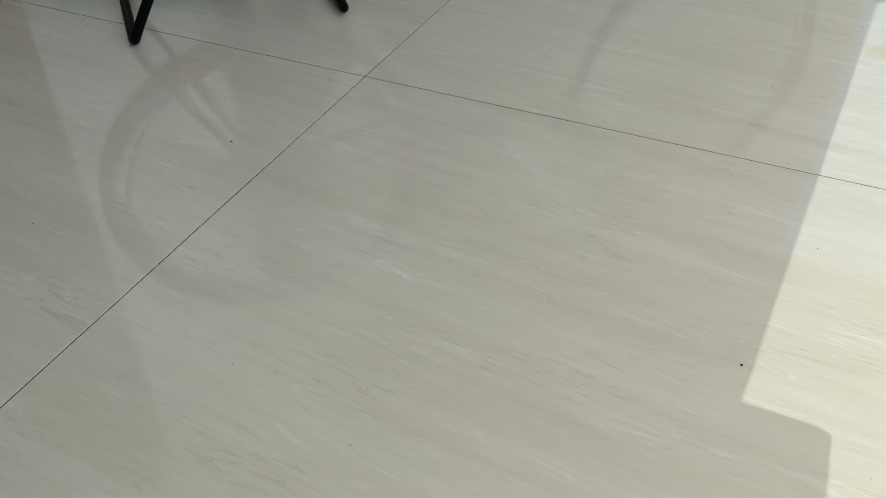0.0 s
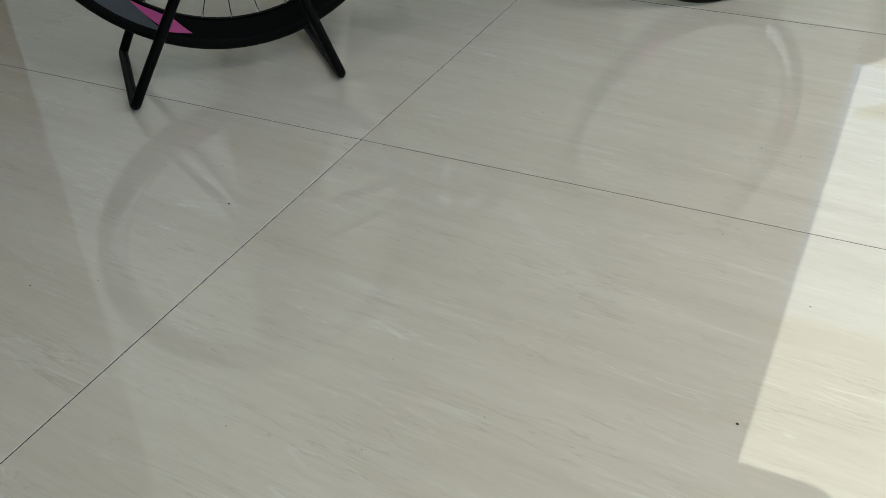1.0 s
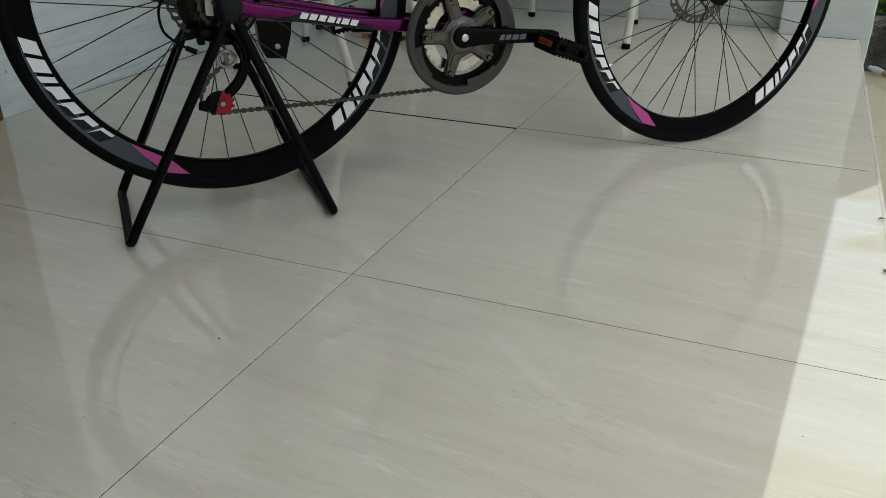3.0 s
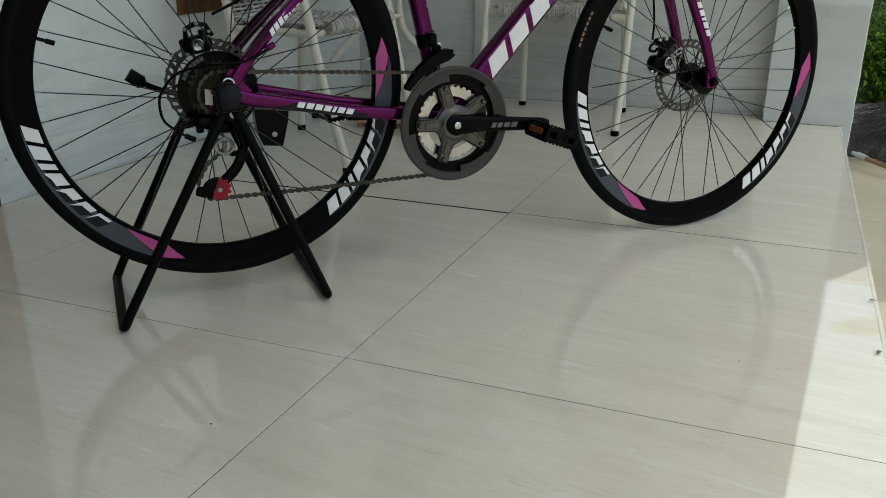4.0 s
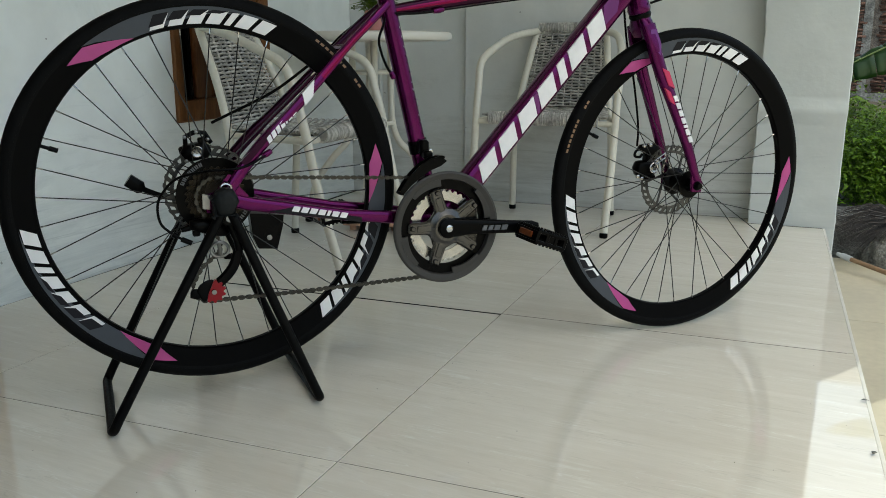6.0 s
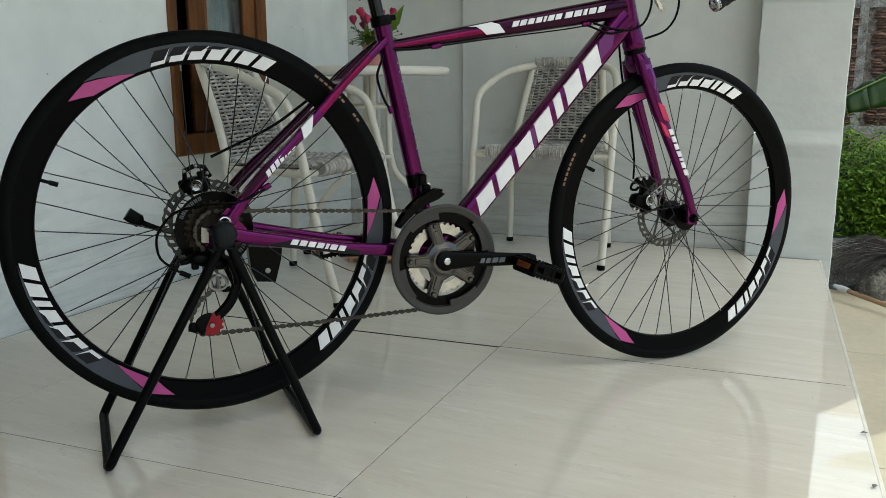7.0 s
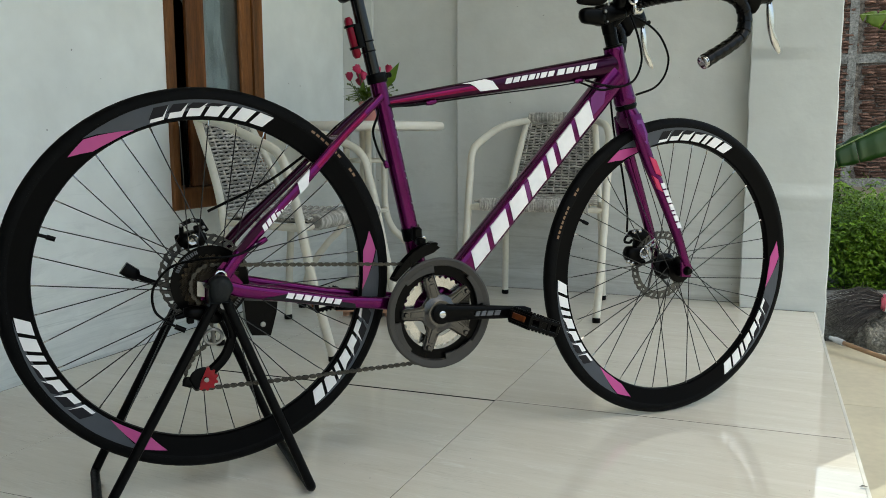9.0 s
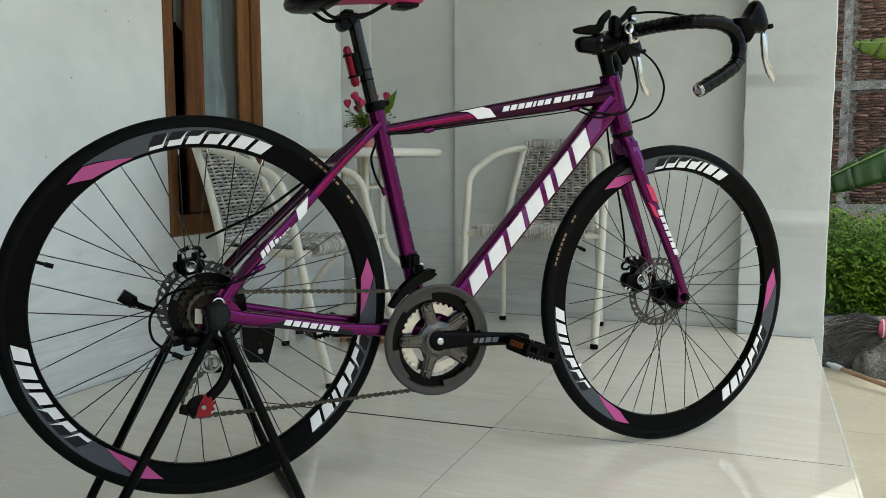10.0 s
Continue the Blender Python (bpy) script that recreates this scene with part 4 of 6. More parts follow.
tagged(part("foliage", bl, M_LEAF_PALE, pot, "green cloth leaves", smooth=False), kind="stuff")
tagged(part("buds", bb, M_STEM, pot, "small grey-green buds"), kind="stuff")
for k, h in enumerate(heads):
    bm = bmesh.new()
    m = pose(*h, rnd.uniform(-35, 35), rnd.uniform(-35, 35), rnd.uniform(0, 360))
    size = rnd.uniform(1.05, 1.4)
    # petals wrapped round one another
    for q, (r0, r1, tall) in enumerate(((0.0085, 0.0120, 0.022), (0.0070, 0.0085, 0.025), (0.0050, 0.0050, 0.024))):
        for p in range(4):
            a0 = p * 1.571 + q * 0.8
            rows = []
            for v_ in range(5):
                f = v_ / 4
                r = size * (0.002 + (r0 - 0.002) * math.sin(min(1, f * 1.5) * math.pi / 2) + (r1 - r0) * f * f)
                rows.append([bm.verts.new(m @ Vector((r * math.cos(a0 + w_), r * math.sin(a0 + w_), size * (tall * f - 0.006 - 0.005 * f * (w_ / 0.95) ** 2)))) for w_ in (-0.95, -0.5, 0.0, 0.5, 0.95)])
            for a, b in zip(rows, rows[1:]):
                for u in range(4):
                    bm.faces.new((a[u], a[u + 1], b[u + 1], b[u]))
    part("rose", bm, M_ROSE, pot, "red rose head")


# ---- bicycle, in its own axes: x forward, y to its left, z up; its right side faces the walk ----
BIKE = pose(-0.3134, 0.1424, 0, 0, 0, 45.64)
bike = thing("bicycle", BIKE, "purple drop-bar road bicycle with deep black rims on a stand", "bicycle")
R, RIM_O, RIM_I = 0.3344, 0.3140, 0.2810
REAR, FRONT, BB = Vector((0, 0, 0.3802)), Vector((1.0183, 0, 0.3344)), Vector((0.4165, 0, 0.2965))
NEAR = Vector((0, -1, 0))


def V(x, y, z):
    return Vector((x, y, z))


def rim_half(r):
    return 0.0085 + (r - RIM_I) / (RIM_O - RIM_I) * 0.0045


def rim_shape(bm, c, poly, lift=0.0008, step=3.0):
    """A thin skin on the rim's right flank; poly in (degrees, radius)."""
    n = len(poly)
    pts = []
    for i in range(n):
        (a0, r0), (a1, r1) = poly[i], poly[(i + 1) % n]
        k = max(1, int(abs(a1 - a0) / step))
        pts += [(a0 + (a1 - a0) * j / k, r0 + (r1 - r0) * j / k) for j in range(k)]
    def at(a, r, up):
        return c + V(r * math.cos(radians(a)), -(rim_half(r) + up), r * math.sin(radians(a)))
    top = [bm.verts.new(at(a, r, lift)) for a, r in pts]
    low = [bm.verts.new(at(a, r, -0.001)) for a, r in pts]
    f = bm.faces.new(top)
    bmesh.ops.triangulate(bm, faces=[f])
    for i in range(len(pts)):
        j = (i + 1) % len(pts)
        bm.faces.new((top[i], top[j], low[j], low[i]))


def wordmark(x0, x1, h0, h1, lean, glyphs=(1, 1, 1, 1, 0.45, 1, 1), grow=1.0):
    """Outlines of plain slanted blocks that fill the place of a word; x along it, h across it."""
    gap = 0.30
    total = sum(glyphs) + gap * (len(glyphs) - 1)
    unit, x, out = (x1 - x0) / total, x0, []
    for g in glyphs:
        w = g * unit
        top = h0 + (h1 - h0) * (1 + (grow - 1) * (x - x0) / (x1 - x0))
        at = lambda q, f: (x + w * q + lean * f, h0 + (top - h0) * f)
        out.append([at(0, 0), at(1, 0), at(1, 1), at(0, 1)])
        x += w + gap * unit
    return out


def wheel(name, c, turn, mark, phase, flange, label):
    ob = bmesh.new()
    prof = [(RIM_I, -0.0085), (RIM_O, -0.013), (RIM_O + 0.004, -0.011), (RIM_O + 0.004, 0.011), (RIM_O, 0.013), (RIM_I, 0.0085), (RIM_I - 0.002, 0.0045), (RIM_I - 0.002, -0.0045)]
    axle = Matrix.Translation(c) @ pose(0, 0, 0, 90, 0, 0)
    lathe(ob, prof, 96, axle, closed=True)
    rim = part(name, ob, M_RIM, bike, label, angle=25)
    ob = bmesh.new()
    tyre_prof = []
    for k in range(15):
        a = radians(-125 + 250 * k / 14)
        tyre_prof.append((R - 0.0155 + 0.0155 * math.cos(a), 0.0142 * math.sin(a)))
    lathe(ob, tyre_prof, 96, axle, closed=True)
    part("tyre", ob, M_RUBBER, rim, "slick black rubber tyre")
    # flank seam of the tyre
    ob = bmesh.new()
    tube(ob, [c + V((RIM_O + 0.003) * math.cos(a), -0.0135, (RIM_O + 0.003) * math.sin(a)) for a in [2 * math.pi * k / 96 for k in range(96)]], 0.0008, 4, closed=True)
    part("tyre_bead", ob, M_RUBBER, rim)
    for k in range(3):
        a = turn + 120 * k
        ob = bmesh.new()
        rim_shape(ob, c, [(a + 2, 0.3115), (a - 14, 0.3132), (a - 40, 0.3132), (a - 58, 0.3105), (a - 38, 0.3020), (a - 20, 0.2840), (a - 11, 0.2840), (a - 2, 0.3045)])
        part("grey_flash", ob, M_GREY_DECAL, rim, "slate grey flash", smooth=False)
        ob = bmesh.new()
        rim_shape(ob, c, [(a + 9, 0.3045), (a + 2, 0.3095), (a - 5, 0.2965), (a - 12.5, 0.2832), (a - 4, 0.2832), (a + 2.3, 0.2862)], 0.0009)
        part("pink_flash", ob, M_PINK_DECAL, rim, "pink pointed flash", smooth=False)
        hi, lo = bmesh.new(), bmesh.new()
        bars = wordmark(0, 38, 0.2855, 0.3080, 2.6)
        for i, b in enumerate(bars):
            cut = 0.2850 + 0.0235 * min(1.1, 0.25 + 1.15 * b[0][0] / 41)
            skin = [(a - 18 - q, h) for q, h in b]
            rim_shape(lo, c, skin, 0.0012)
            band = [(a - 18 - q, max(h, cut)) for q, h in b]
            if max(h for q, h in b) > cut + 0.0004:
                rim_shape(hi, c, band, 0.0016)
        tagged(part("pale_lettering", lo, M_WHITE, rim, "white slanted blocks", smooth=False), kind="stuff")
        tagged(part("dark_lettering", hi, M_NAVY_DECAL, rim, "dark slanted blocks", smooth=False), kind="stuff")
    # small tan maker's mark on the tyre flank
    ob = bmesh.new()
    for j in range(9):
        aa = mark - 1.9 * j - (4 if j > 6 else 0)
        p, q = radians(aa), radians(aa - 1.3)
        rr0, rr1 = 0.3195, 0.3238
        vs = []
        for ra, an in ((rr0, p), (rr0, q), (rr1, q), (rr1, p)):
            dz = math.sqrt(max(0, 1 - ((ra - (R - 0.0155)) / 0.0155) ** 2)) * 0.0142
            vs.append(ob.verts.new(c + V(ra * math.cos(an), -dz - 0.0006, ra * math.sin(an))))
        ob.faces.new(vs)
    tagged(part("tyre_mark", ob, M_TAN, rim, "small tan bars on the tyre", smooth=False), kind="stuff")
    # hub shell
    ob = bmesh.new()
    fr = flange["radius"]
    lathe(ob, [(0.006, -0.062), (0.009, -0.058), (0.013, -0.045), (0.016, flange["near"] - 0.004), (fr, flange["near"] - 0.003), (fr, flange["near"] + 0.002),
               (flange["shell"] + 0.002, flange["near"] + 0.008), (flange["shell"], 0), (flange["shell"] + 0.002, flange["far"] - 0.008), (fr, flange["far"] - 0.002), (fr, flange["far"] + 0.003), (0.016, flange["far"] + 0.005), (0.012, 0.055), (0.006, 0.060)], 28, Matrix.Translation(c) @ pose(0, 0, 0, -90, 0, 0))
    part("hub", ob, M_BLACK, rim, "black hub")
    n = 36
    for k in range(n):
        th = radians(phase + 10 * k)
        s = 1 if k % 2 else -1
        y = flange["far"] if s > 0 else flange["near"]
        sw = radians(68) * (-1 if (k // 2) % 2 else 1)
        p0 = c + V((fr - 0.003) * math.cos(th + sw), y + 0.002 * (1 if (k // 2) % 2 else -1), (fr - 0.003) * math.sin(th + sw))
        p1 = c + V((RIM_I - 0.003) * math.cos(th), s * 0.002, (RIM_I - 0.003) * math.sin(th))
        ob = bmesh.new()
        tube(ob, [p0, p1], 0.00105, 5)
        sp = part("spoke", ob, M_STEEL, rim)
        ob = bmesh.new()
        w = (p0 - p1).normalized()
        tube(ob, [p1 - w * 0.002, p1 + w * 0.009], [0.0017, 0.0013], 6)
        part("nipple", ob, M_SILVER, rim)
    va = radians(turn + 35)
    ob = bmesh.new()
    d = V(math.cos(va), 0, math.sin(va))
    tube(ob, [c + d * RIM_I, c + d * (RIM_I - 0.014), c + d * (RIM_I - 0.0145), c + d * (RIM_I - 0.028)], [0.003, 0.003, 0.0042, 0.004], 8)
    part("valve", ob, M_BLACK, rim, "black valve cap")
    # slotted brake rotor
    ob = bmesh.new()
    n, yr = 30, flange["rotor"]
    for k in range(n):
        a0, a1 = 2 * math.pi * k / n, 2 * math.pi * (k + 0.55) / n
        ring = [(0.066, a0), (0.079, a0 + 0.10), (0.079, a1 + 0.10), (0.066, a1)]
        prism(ob, [(r * math.cos(a), r * math.sin(a)) for r, a in ring], yr, yr + 0.0018, Matrix.Translation(c) @ pose(0, 0, 0, -90, 0, 0))
        b0 = a0 + 0.10
        lug = [(0.0755, b0), (0.0800, b0 + 0.03), (0.0800, b0 + 0.10), (0.0755, b0 + 0.14)]
        prism(ob, [(r * math.cos(a), r * math.sin(a)) for r, a in lug], yr + 0.0001, yr + 0.0017, Matrix.Translation(c) @ pose(0, 0, 0, -90, 0, 0))
    for r0, r1 in ((0.061, 0.0675), (0.0745, 0.0785)):
        lathe(ob, [(r0, yr), (r1, yr), (r1, yr + 0.0018), (r0, yr + 0.0018)], 60, Matrix.Translation(c) @ pose(0, 0, 0, -90, 0, 0), closed=True)
    for k in range(6):
        a = math.pi / 3 * k
        tube(ob, [c + V(0.022 * math.cos(a - 0.7), yr + 0.001, 0.022 * math.sin(a - 0.7)), c + V(0.064 * math.cos(a), yr + 0.001, 0.064 * math.sin(a))], 0.0028, 6)
    part("brake_rotor", ob, M_DISC, rim, "slotted steel brake rotor")
    return rim


wheel("front_wheel", FRONT, 119.3, 165, 0.7, dict(near=-0.026, far=0.024, radius=0.030, shell=0.020, rotor=0.040), "deep black rim of the front wheel")
wheel("rear_wheel", REAR, 125.2, 54, 7.5, dict(near=-0.020, far=0.034, radius=0.029, shell=0.019, rotor=0.045), "deep black rim of the rear wheel")


# frame tubes
def axis_frame(p, q, half):
    """Plane on the right flank of a tube from p to q: x along it, y across it."""
    p, q = Vector(p), Vector(q)
    return frame_at(p + NEAR * half, q - p, NEAR)


def decal(name, polys, m, material, parent, label="", lift=0.0008):
    ob = bmesh.new()
    for p in polys:
        prism(ob, p, -0.004, lift, m)
    o = part(name, ob, material, parent, label, smooth=False)
    return tagged(o, kind="stuff") if len(polys) > 1 else o


DT0, DT1 = V(0.4326, 0, 0.3037), V(0.8520, 0, 0.7577)
ob = bmesh.new()
hydro(ob, [DT0, DT0.lerp(DT1, 0.2), DT0.lerp(DT1, 0.8), DT1], [(0.0245, 0.0215), (0.0250, 0.0215), (0.0268, 0.0215), (0.0275, 0.0205)], 28, 3.0)
down = part("down_tube", ob, M_PURPLE, bike, "large purple down tube")
mdt = axis_frame(DT0, DT1, 0.0214)
for panel in ([(0.245, -0.004), (0.285, -0.016), (0.315, 0.016), (0.255, 0.020)],
              [(0.505, -0.008), (0.545, -0.010), (0.575, 0.010), (0.560, 0.021), (0.530, 0.021)]):
    decal("light_panel", [panel], mdt, M_VIOLET, down, "lighter violet panel", 0.0006)
decal("lettering", wordmark(0.102, 0.503, -0.0150, 0.0160, 0.020, grow=1.18), mdt, M_WHITE, down, "bold white slanted blocks", 0.0012)
# dark strip imitates the tube's upper face lying in shade
decal("shade_line", [[(0.06, 0.0215), (0.55, 0.0235), (0.55, 0.0250), (0.06, 0.0230)]], axis_frame(DT0, DT1, 0.0135), M_PLUM, down)

TT0, TT1 = V(0.325, 0, 0.690), V(0.848, 0, 0.779)
ob = bmesh.new()
hydro(ob, [TT0, TT0.lerp(TT1, 0.35), TT0.lerp(TT1, 0.75), TT1], [(0.0105, 0.011), (0.0148, 0.0145), (0.0202, 0.0165), (0.0225, 0.018)], 24, 2.8)
top = part("top_tube", ob, M_PLUM, bike, "dark plum top tube with a magenta rear half")
# magenta paint kept to mid flank; plum above and below imitates the highlight's fade
ob = bmesh.new()
hydro(ob, [TT0.lerp(TT1, f) for f in (0.03, 0.12, 0.24, 0.35, 0.405)], [(0.0074, 0.0116), (0.0082, 0.0128), (0.0092, 0.0141), (0.0104, 0.0152), (0.0108, 0.0157)], 24, 2.4)
part("magenta_sleeve", ob, M_PINK, top, "glossy magenta painted stretch")
decal("white_chevron", [[(0.166, 0.0122), (0.184, 0.0096), (0.193, 0.0027), (0.203, -0.0080), (0.243, -0.0095), (0.232, 0.0079), (0.216, 0.0137)]], axis_frame(TT0, TT1, 0.0152), M_WHITE, top, "white chevron", 0.0012)
decal("lettering", wordmark(0.258, 0.369, -0.0020, 0.0082, 0.006), axis_frame(TT0, TT1, 0.0164), M_WHITE, top, "thin white slanted blocks")
decal("lettering", wordmark(0.377, 0.471, -0.0024, 0.0088, 0.006, (1, 1, 0.5, 1, 1)), axis_frame(TT0, TT1, 0.0174), M_WHITE, top, "thin white slanted blocks")

ST0, ST1 = V(0.4172, 0, 0.300), V(0.3185, 0, 0.738)
ob = bmesh.new()
hydro(ob, [ST0, ST0.lerp(ST1, 0.3), ST0.lerp(ST1, 0.85), ST1], [(0.0165, 0.016), (0.0158, 0.0155), (0.0158, 0.0155), (0.0158, 0.0158)], 22, 2.2)
st = part("seat_tube", ob, M_PURPLE, bike, "purple seat tube")
rnd = random.Random(3)
chips = []
for k in range(15):
    x = 0.14 + 0.016 * k + rnd.uniform(-0.004, 0.004)
    h = -0.012 + rnd.uniform(-0.002, 0.002)
    chips.append([(x, h), (x + rnd.uniform(0.002, 0.005), h - 0.0006), (x + 0.003, h + rnd.uniform(0.0006, 0.0016))])
decal("scuffs", chips, axis_frame(ST0, ST1, 0.0135), M_CAP, st, "small white scuffs")

HT0, HT1 = V(0.8800, 0, 0.698), V(0.8450, 0, 0.813)
ob = bmesh.new()
tube(ob, [HT0, HT0.lerp(HT1, 0.06), HT0.lerp(HT1, 0.12), HT0.lerp(HT1, 0.45), HT0.lerp(HT1, 0.85), HT0.lerp(HT1, 0.93), HT1], [0.0225, 0.0240, 0.0225, 0.0200, 0.0200, 0.0215, 0.0205], 26)
part("head_tube", ob, M_PURPLE, bike, "purple head tube")
ob = bmesh.new()
w = (HT0 - HT1).normalized()
tube(ob, [HT0 + w * 0.001, HT0 + w * 0.006, HT0 + w * 0.013], [0.022, 0.0235, 0.0205], 24)
part("headset", ob, M_BLACK, bike, "black headset ring")
# weld gussets and bottom bracket
ob = bmesh.new()
lathe(ob, [(0.0, -0.040), (0.021, -0.040), (0.0235, -0.034), (0.0235, 0.034), (0.021, 0.040), (0.0, 0.040)], 28, Matrix.Translation(BB) @ pose(0, 0, 0, 90, 0, 0))
part("bottom_bracket", ob, M_PURPLE, bike, "purple bottom bracket shell")

for s in (-1, 1):
    # chain stay
    ob = bmesh.new()
    pts = [V(0.012, s * 0.068, 0.380), V(0.05, s * 0.066, 0.369), V(0.123, s * 0.058, 0.354), V(0.226, s * 0.050, 0.333), V(0.318, s * 0.040, 0.320), V(0.39, s * 0.032, 0.306)]
    hydro(ob, pts, [(0.012, 0.006), (0.0120, 0.0085), (0.0112, 0.009), (0.0102, 0.009), (0.0122, 0.0095), (0.0125, 0.010)], 18, 3.0)
    cs = part("chain_stay", ob, M_PURPLE, bike, "purple chain stay")
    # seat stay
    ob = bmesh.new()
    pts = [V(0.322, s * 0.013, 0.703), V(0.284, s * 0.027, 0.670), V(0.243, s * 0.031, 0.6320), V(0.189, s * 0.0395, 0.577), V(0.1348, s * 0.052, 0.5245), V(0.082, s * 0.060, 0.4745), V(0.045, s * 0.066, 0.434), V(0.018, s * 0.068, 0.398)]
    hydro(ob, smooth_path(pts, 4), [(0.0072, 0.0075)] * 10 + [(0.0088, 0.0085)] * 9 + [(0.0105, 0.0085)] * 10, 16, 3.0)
    # the left stay gets a darker colour than the right one
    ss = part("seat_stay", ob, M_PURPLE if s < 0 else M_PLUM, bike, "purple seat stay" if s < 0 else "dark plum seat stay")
    # dropout plate
    ob = bmesh.new()
    prism(ob, [(-0.022, -0.020), (0.012, -0.024), (0.038, -0.010), (0.048, 0.004), (0.034, 0.020), (0.036, 0.036), (0.016, 0.042), (-0.004, 0.016), (-0.02, 0.010)], -0.0035, 0.0035,
          frame_at(REAR + V(0, s * 0.067, 0), (1, 0, 0), NEAR))
    part("dropout", ob, M_PURPLE, bike, "purple dropout plate")
    if s < 0:
        m1 = axis_frame(V(0.122, -0.0582, 0.3560), V(0.2277, -0.0500, 0.3330), 0.0089)
        decal("dark_band", [[(-0.040, -0.0105), (0.135, -0.0085), (0.132, 0.000), (0.0, 0.002)]], m1, M_NAVY_DECAL, cs, "black lower band", 0.0010)
        decal("lettering", wordmark(0.000, 0.102, -0.0048, 0.0048, 0.003), m1, M_WHITE, cs, "white slanted blocks", 0.0016)
        a, b = V(0.045, -0.066, 0.435), V(0.189, -0.0395, 0.577)
        m2 = axis_frame(a, b, 0.0086)
        decal("dark_band", [[(0.0, -0.001), (0.143, 0.001), (0.143, 0.0088), (0.0, 0.0105)]], m2, M_PLUM, ss, "dark plum band", 0.0012)
        decal("white_band", [[(0.146, -0.0090), (0.168, -0.0090), (0.190, 0.0080), (0.158, 0.0085)]], m2, M_WHITE, ss, "white band", 0.0028)
        decal("lettering", wordmark(0.055, 0.127, -0.0058, 0.0042, 0.004), m2, M_WHITE, ss, "white slanted blocks", 0.0020)
        ob = bmesh.new()
        sl = smooth_path(pts, 4)[4:13]
        hydro(ob, sl, [(0.0066, 0.0086)] * 6 + [(0.0080, 0.0092)] * 3, 16, 2.2)
        part("magenta_sleeve", ob, M_PINK, ss, "glossy magenta painted stretch")
ob = bmesh.new()
tube(ob, [V(0.238, -0.031, 0.626), V(0.238, 0.031, 0.626)], 0.007, 10)
part("stay_bridge", ob, M_PURPLE, bike)
ob = bmesh.new()
tube(ob, [V(0.362, -0.032, 0.306), V(0.362, 0.032, 0.306)], 0.012, 10)
part("stay_bridge", ob, M_PURPLE, bike)

# fork
ob = bmesh.new()
hydro(ob, [V(0.8825, 0, 0.687), V(0.887, 0, 0.669), V(0.893, 0, 0.652)], [(0.0185, 0.020), (0.0200, 0.031), (0.0150, 0.036)], 22, 2.6)
fork = part("fork_crown", ob, M_PURPLE, bike, "purple fork crown")
for s in (-1, 1):
    ob = bmesh.new()
    pts = smooth_path([V(0.8855, s * 0.021, 0.672), V(0.897, s * 0.028, 0.634), V(0.9175, s * 0.032, 0.58), V(0.9455, s * 0.038, 0.52), V(0.984, s * 0.046, 0.432), V(1.0070, s * 0.049, 0.372), V(1.0160, s * 0.050, 0.348)], 5)
    n = len(pts)
    hydro(ob, pts, [(0.0175 - 0.0095 * (i / (n - 1)) ** 0.8, 0.0120 - 0.004 * i / (n - 1)) for i in range(n)], 18, 2.6)
    leg = part("fork_leg", ob, M_PURPLE, bike, "purple fork leg")
    ob = bmesh.new()
    prism(ob, [(-0.014, -0.012), (0.010, -0.014), (0.014, 0.004), (0.004, 0.024), (-0.016, 0.030), (-0.016, 0.006)], -0.003, 0.003, frame_at(FRONT + V(0, s * 0.050, 0), (1, 0, 0), NEAR))
    part("dropout", ob, M_PURPLE, leg, "purple dropout")
    if s < 0:
        mf = axis_frame(V(0.9285, -0.0352, 0.556), V(0.984, -0.0460, 0.432), 0.0100)
        decal("red_flash", [[(-0.034, -0.0015), (-0.020, 0.0110), (0.018, 0.0105), (0.006, -0.0015)], [(0.006, -0.0115), (0.020, -0.0020), (0.050, -0.0020), (0.038, -0.0100)]], mf, M_RED_DECAL, leg, "bright red diamonds", 0.0012)
        decal("lettering", wordmark(0.030, 0.138, 0.0005, 0.0098, 0.003), mf, M_WHITE, leg, "white slanted blocks", 0.0014)
        mc = axis_frame(V(0.8870, -0.022, 0.668), V(0.9175, -0.032, 0.58), 0.0118)
        decal("light_panel", [[(0.004, -0.005), (0.040, -0.008), (0.062, 0.002), (0.04, 0.011), (0.008, 0.010)]], mc, M_VIOLET, leg, "lighter violet panel", 0.0010)
ob = bmesh.new()
lathe(ob, [(0.0, -0.061), (0.004, -0.061), (0.0045, -0.0595), (0.0066, -0.0590), (0.0066, -0.055), (0.0092, -0.054), (0.0092, -0.048), (0.0, -0.048)], 18, Matrix.Translation(FRONT) @ pose(0, 0, 0, -90, 0, 0))
part("axle_nut", ob, M_DISC, bike, "dark front axle nut")

# seat post, clamp, saddle, rear light
SP0, SP1 = V(0.3180, 0, 0.725), V(0.2774, 0, 0.898)
ob = bmesh.new()
tube(ob, [SP0, SP1], 0.0122, 20)
post = part("seat_post", ob, M_POST, bike, "black seat post")
w = (SP1 - SP0).normalized()
ob = bmesh.new()
tube(ob, [ST1 - w * 0.010, ST1 - w * 0.008, ST1 + w * 0.006, ST1 + w * 0.008], [0.0180, 0.0192, 0.0192, 0.0180], 20)
box(ob, (-0.028, -0.009, -0.005), (-0.014, 0.009, 0.005), 0.002, Matrix.Translation(ST1) @ pose(0, 0, 0, 0, -14, 0) @ pose(0, 0, 0, 0, 0, 180))
part("seat_clamp", ob, M_BLACK, bike, "black seat clamp")
ob = bmesh.new()
for off, sz in ((0.060, 0.0152), (0.078, 0.0152)):
    tube(ob, [SP0 + w * off, SP0 + w * (off + 0.0025)], sz - 0.0012, 18)
part("strap", ob, M_BLACK, post)
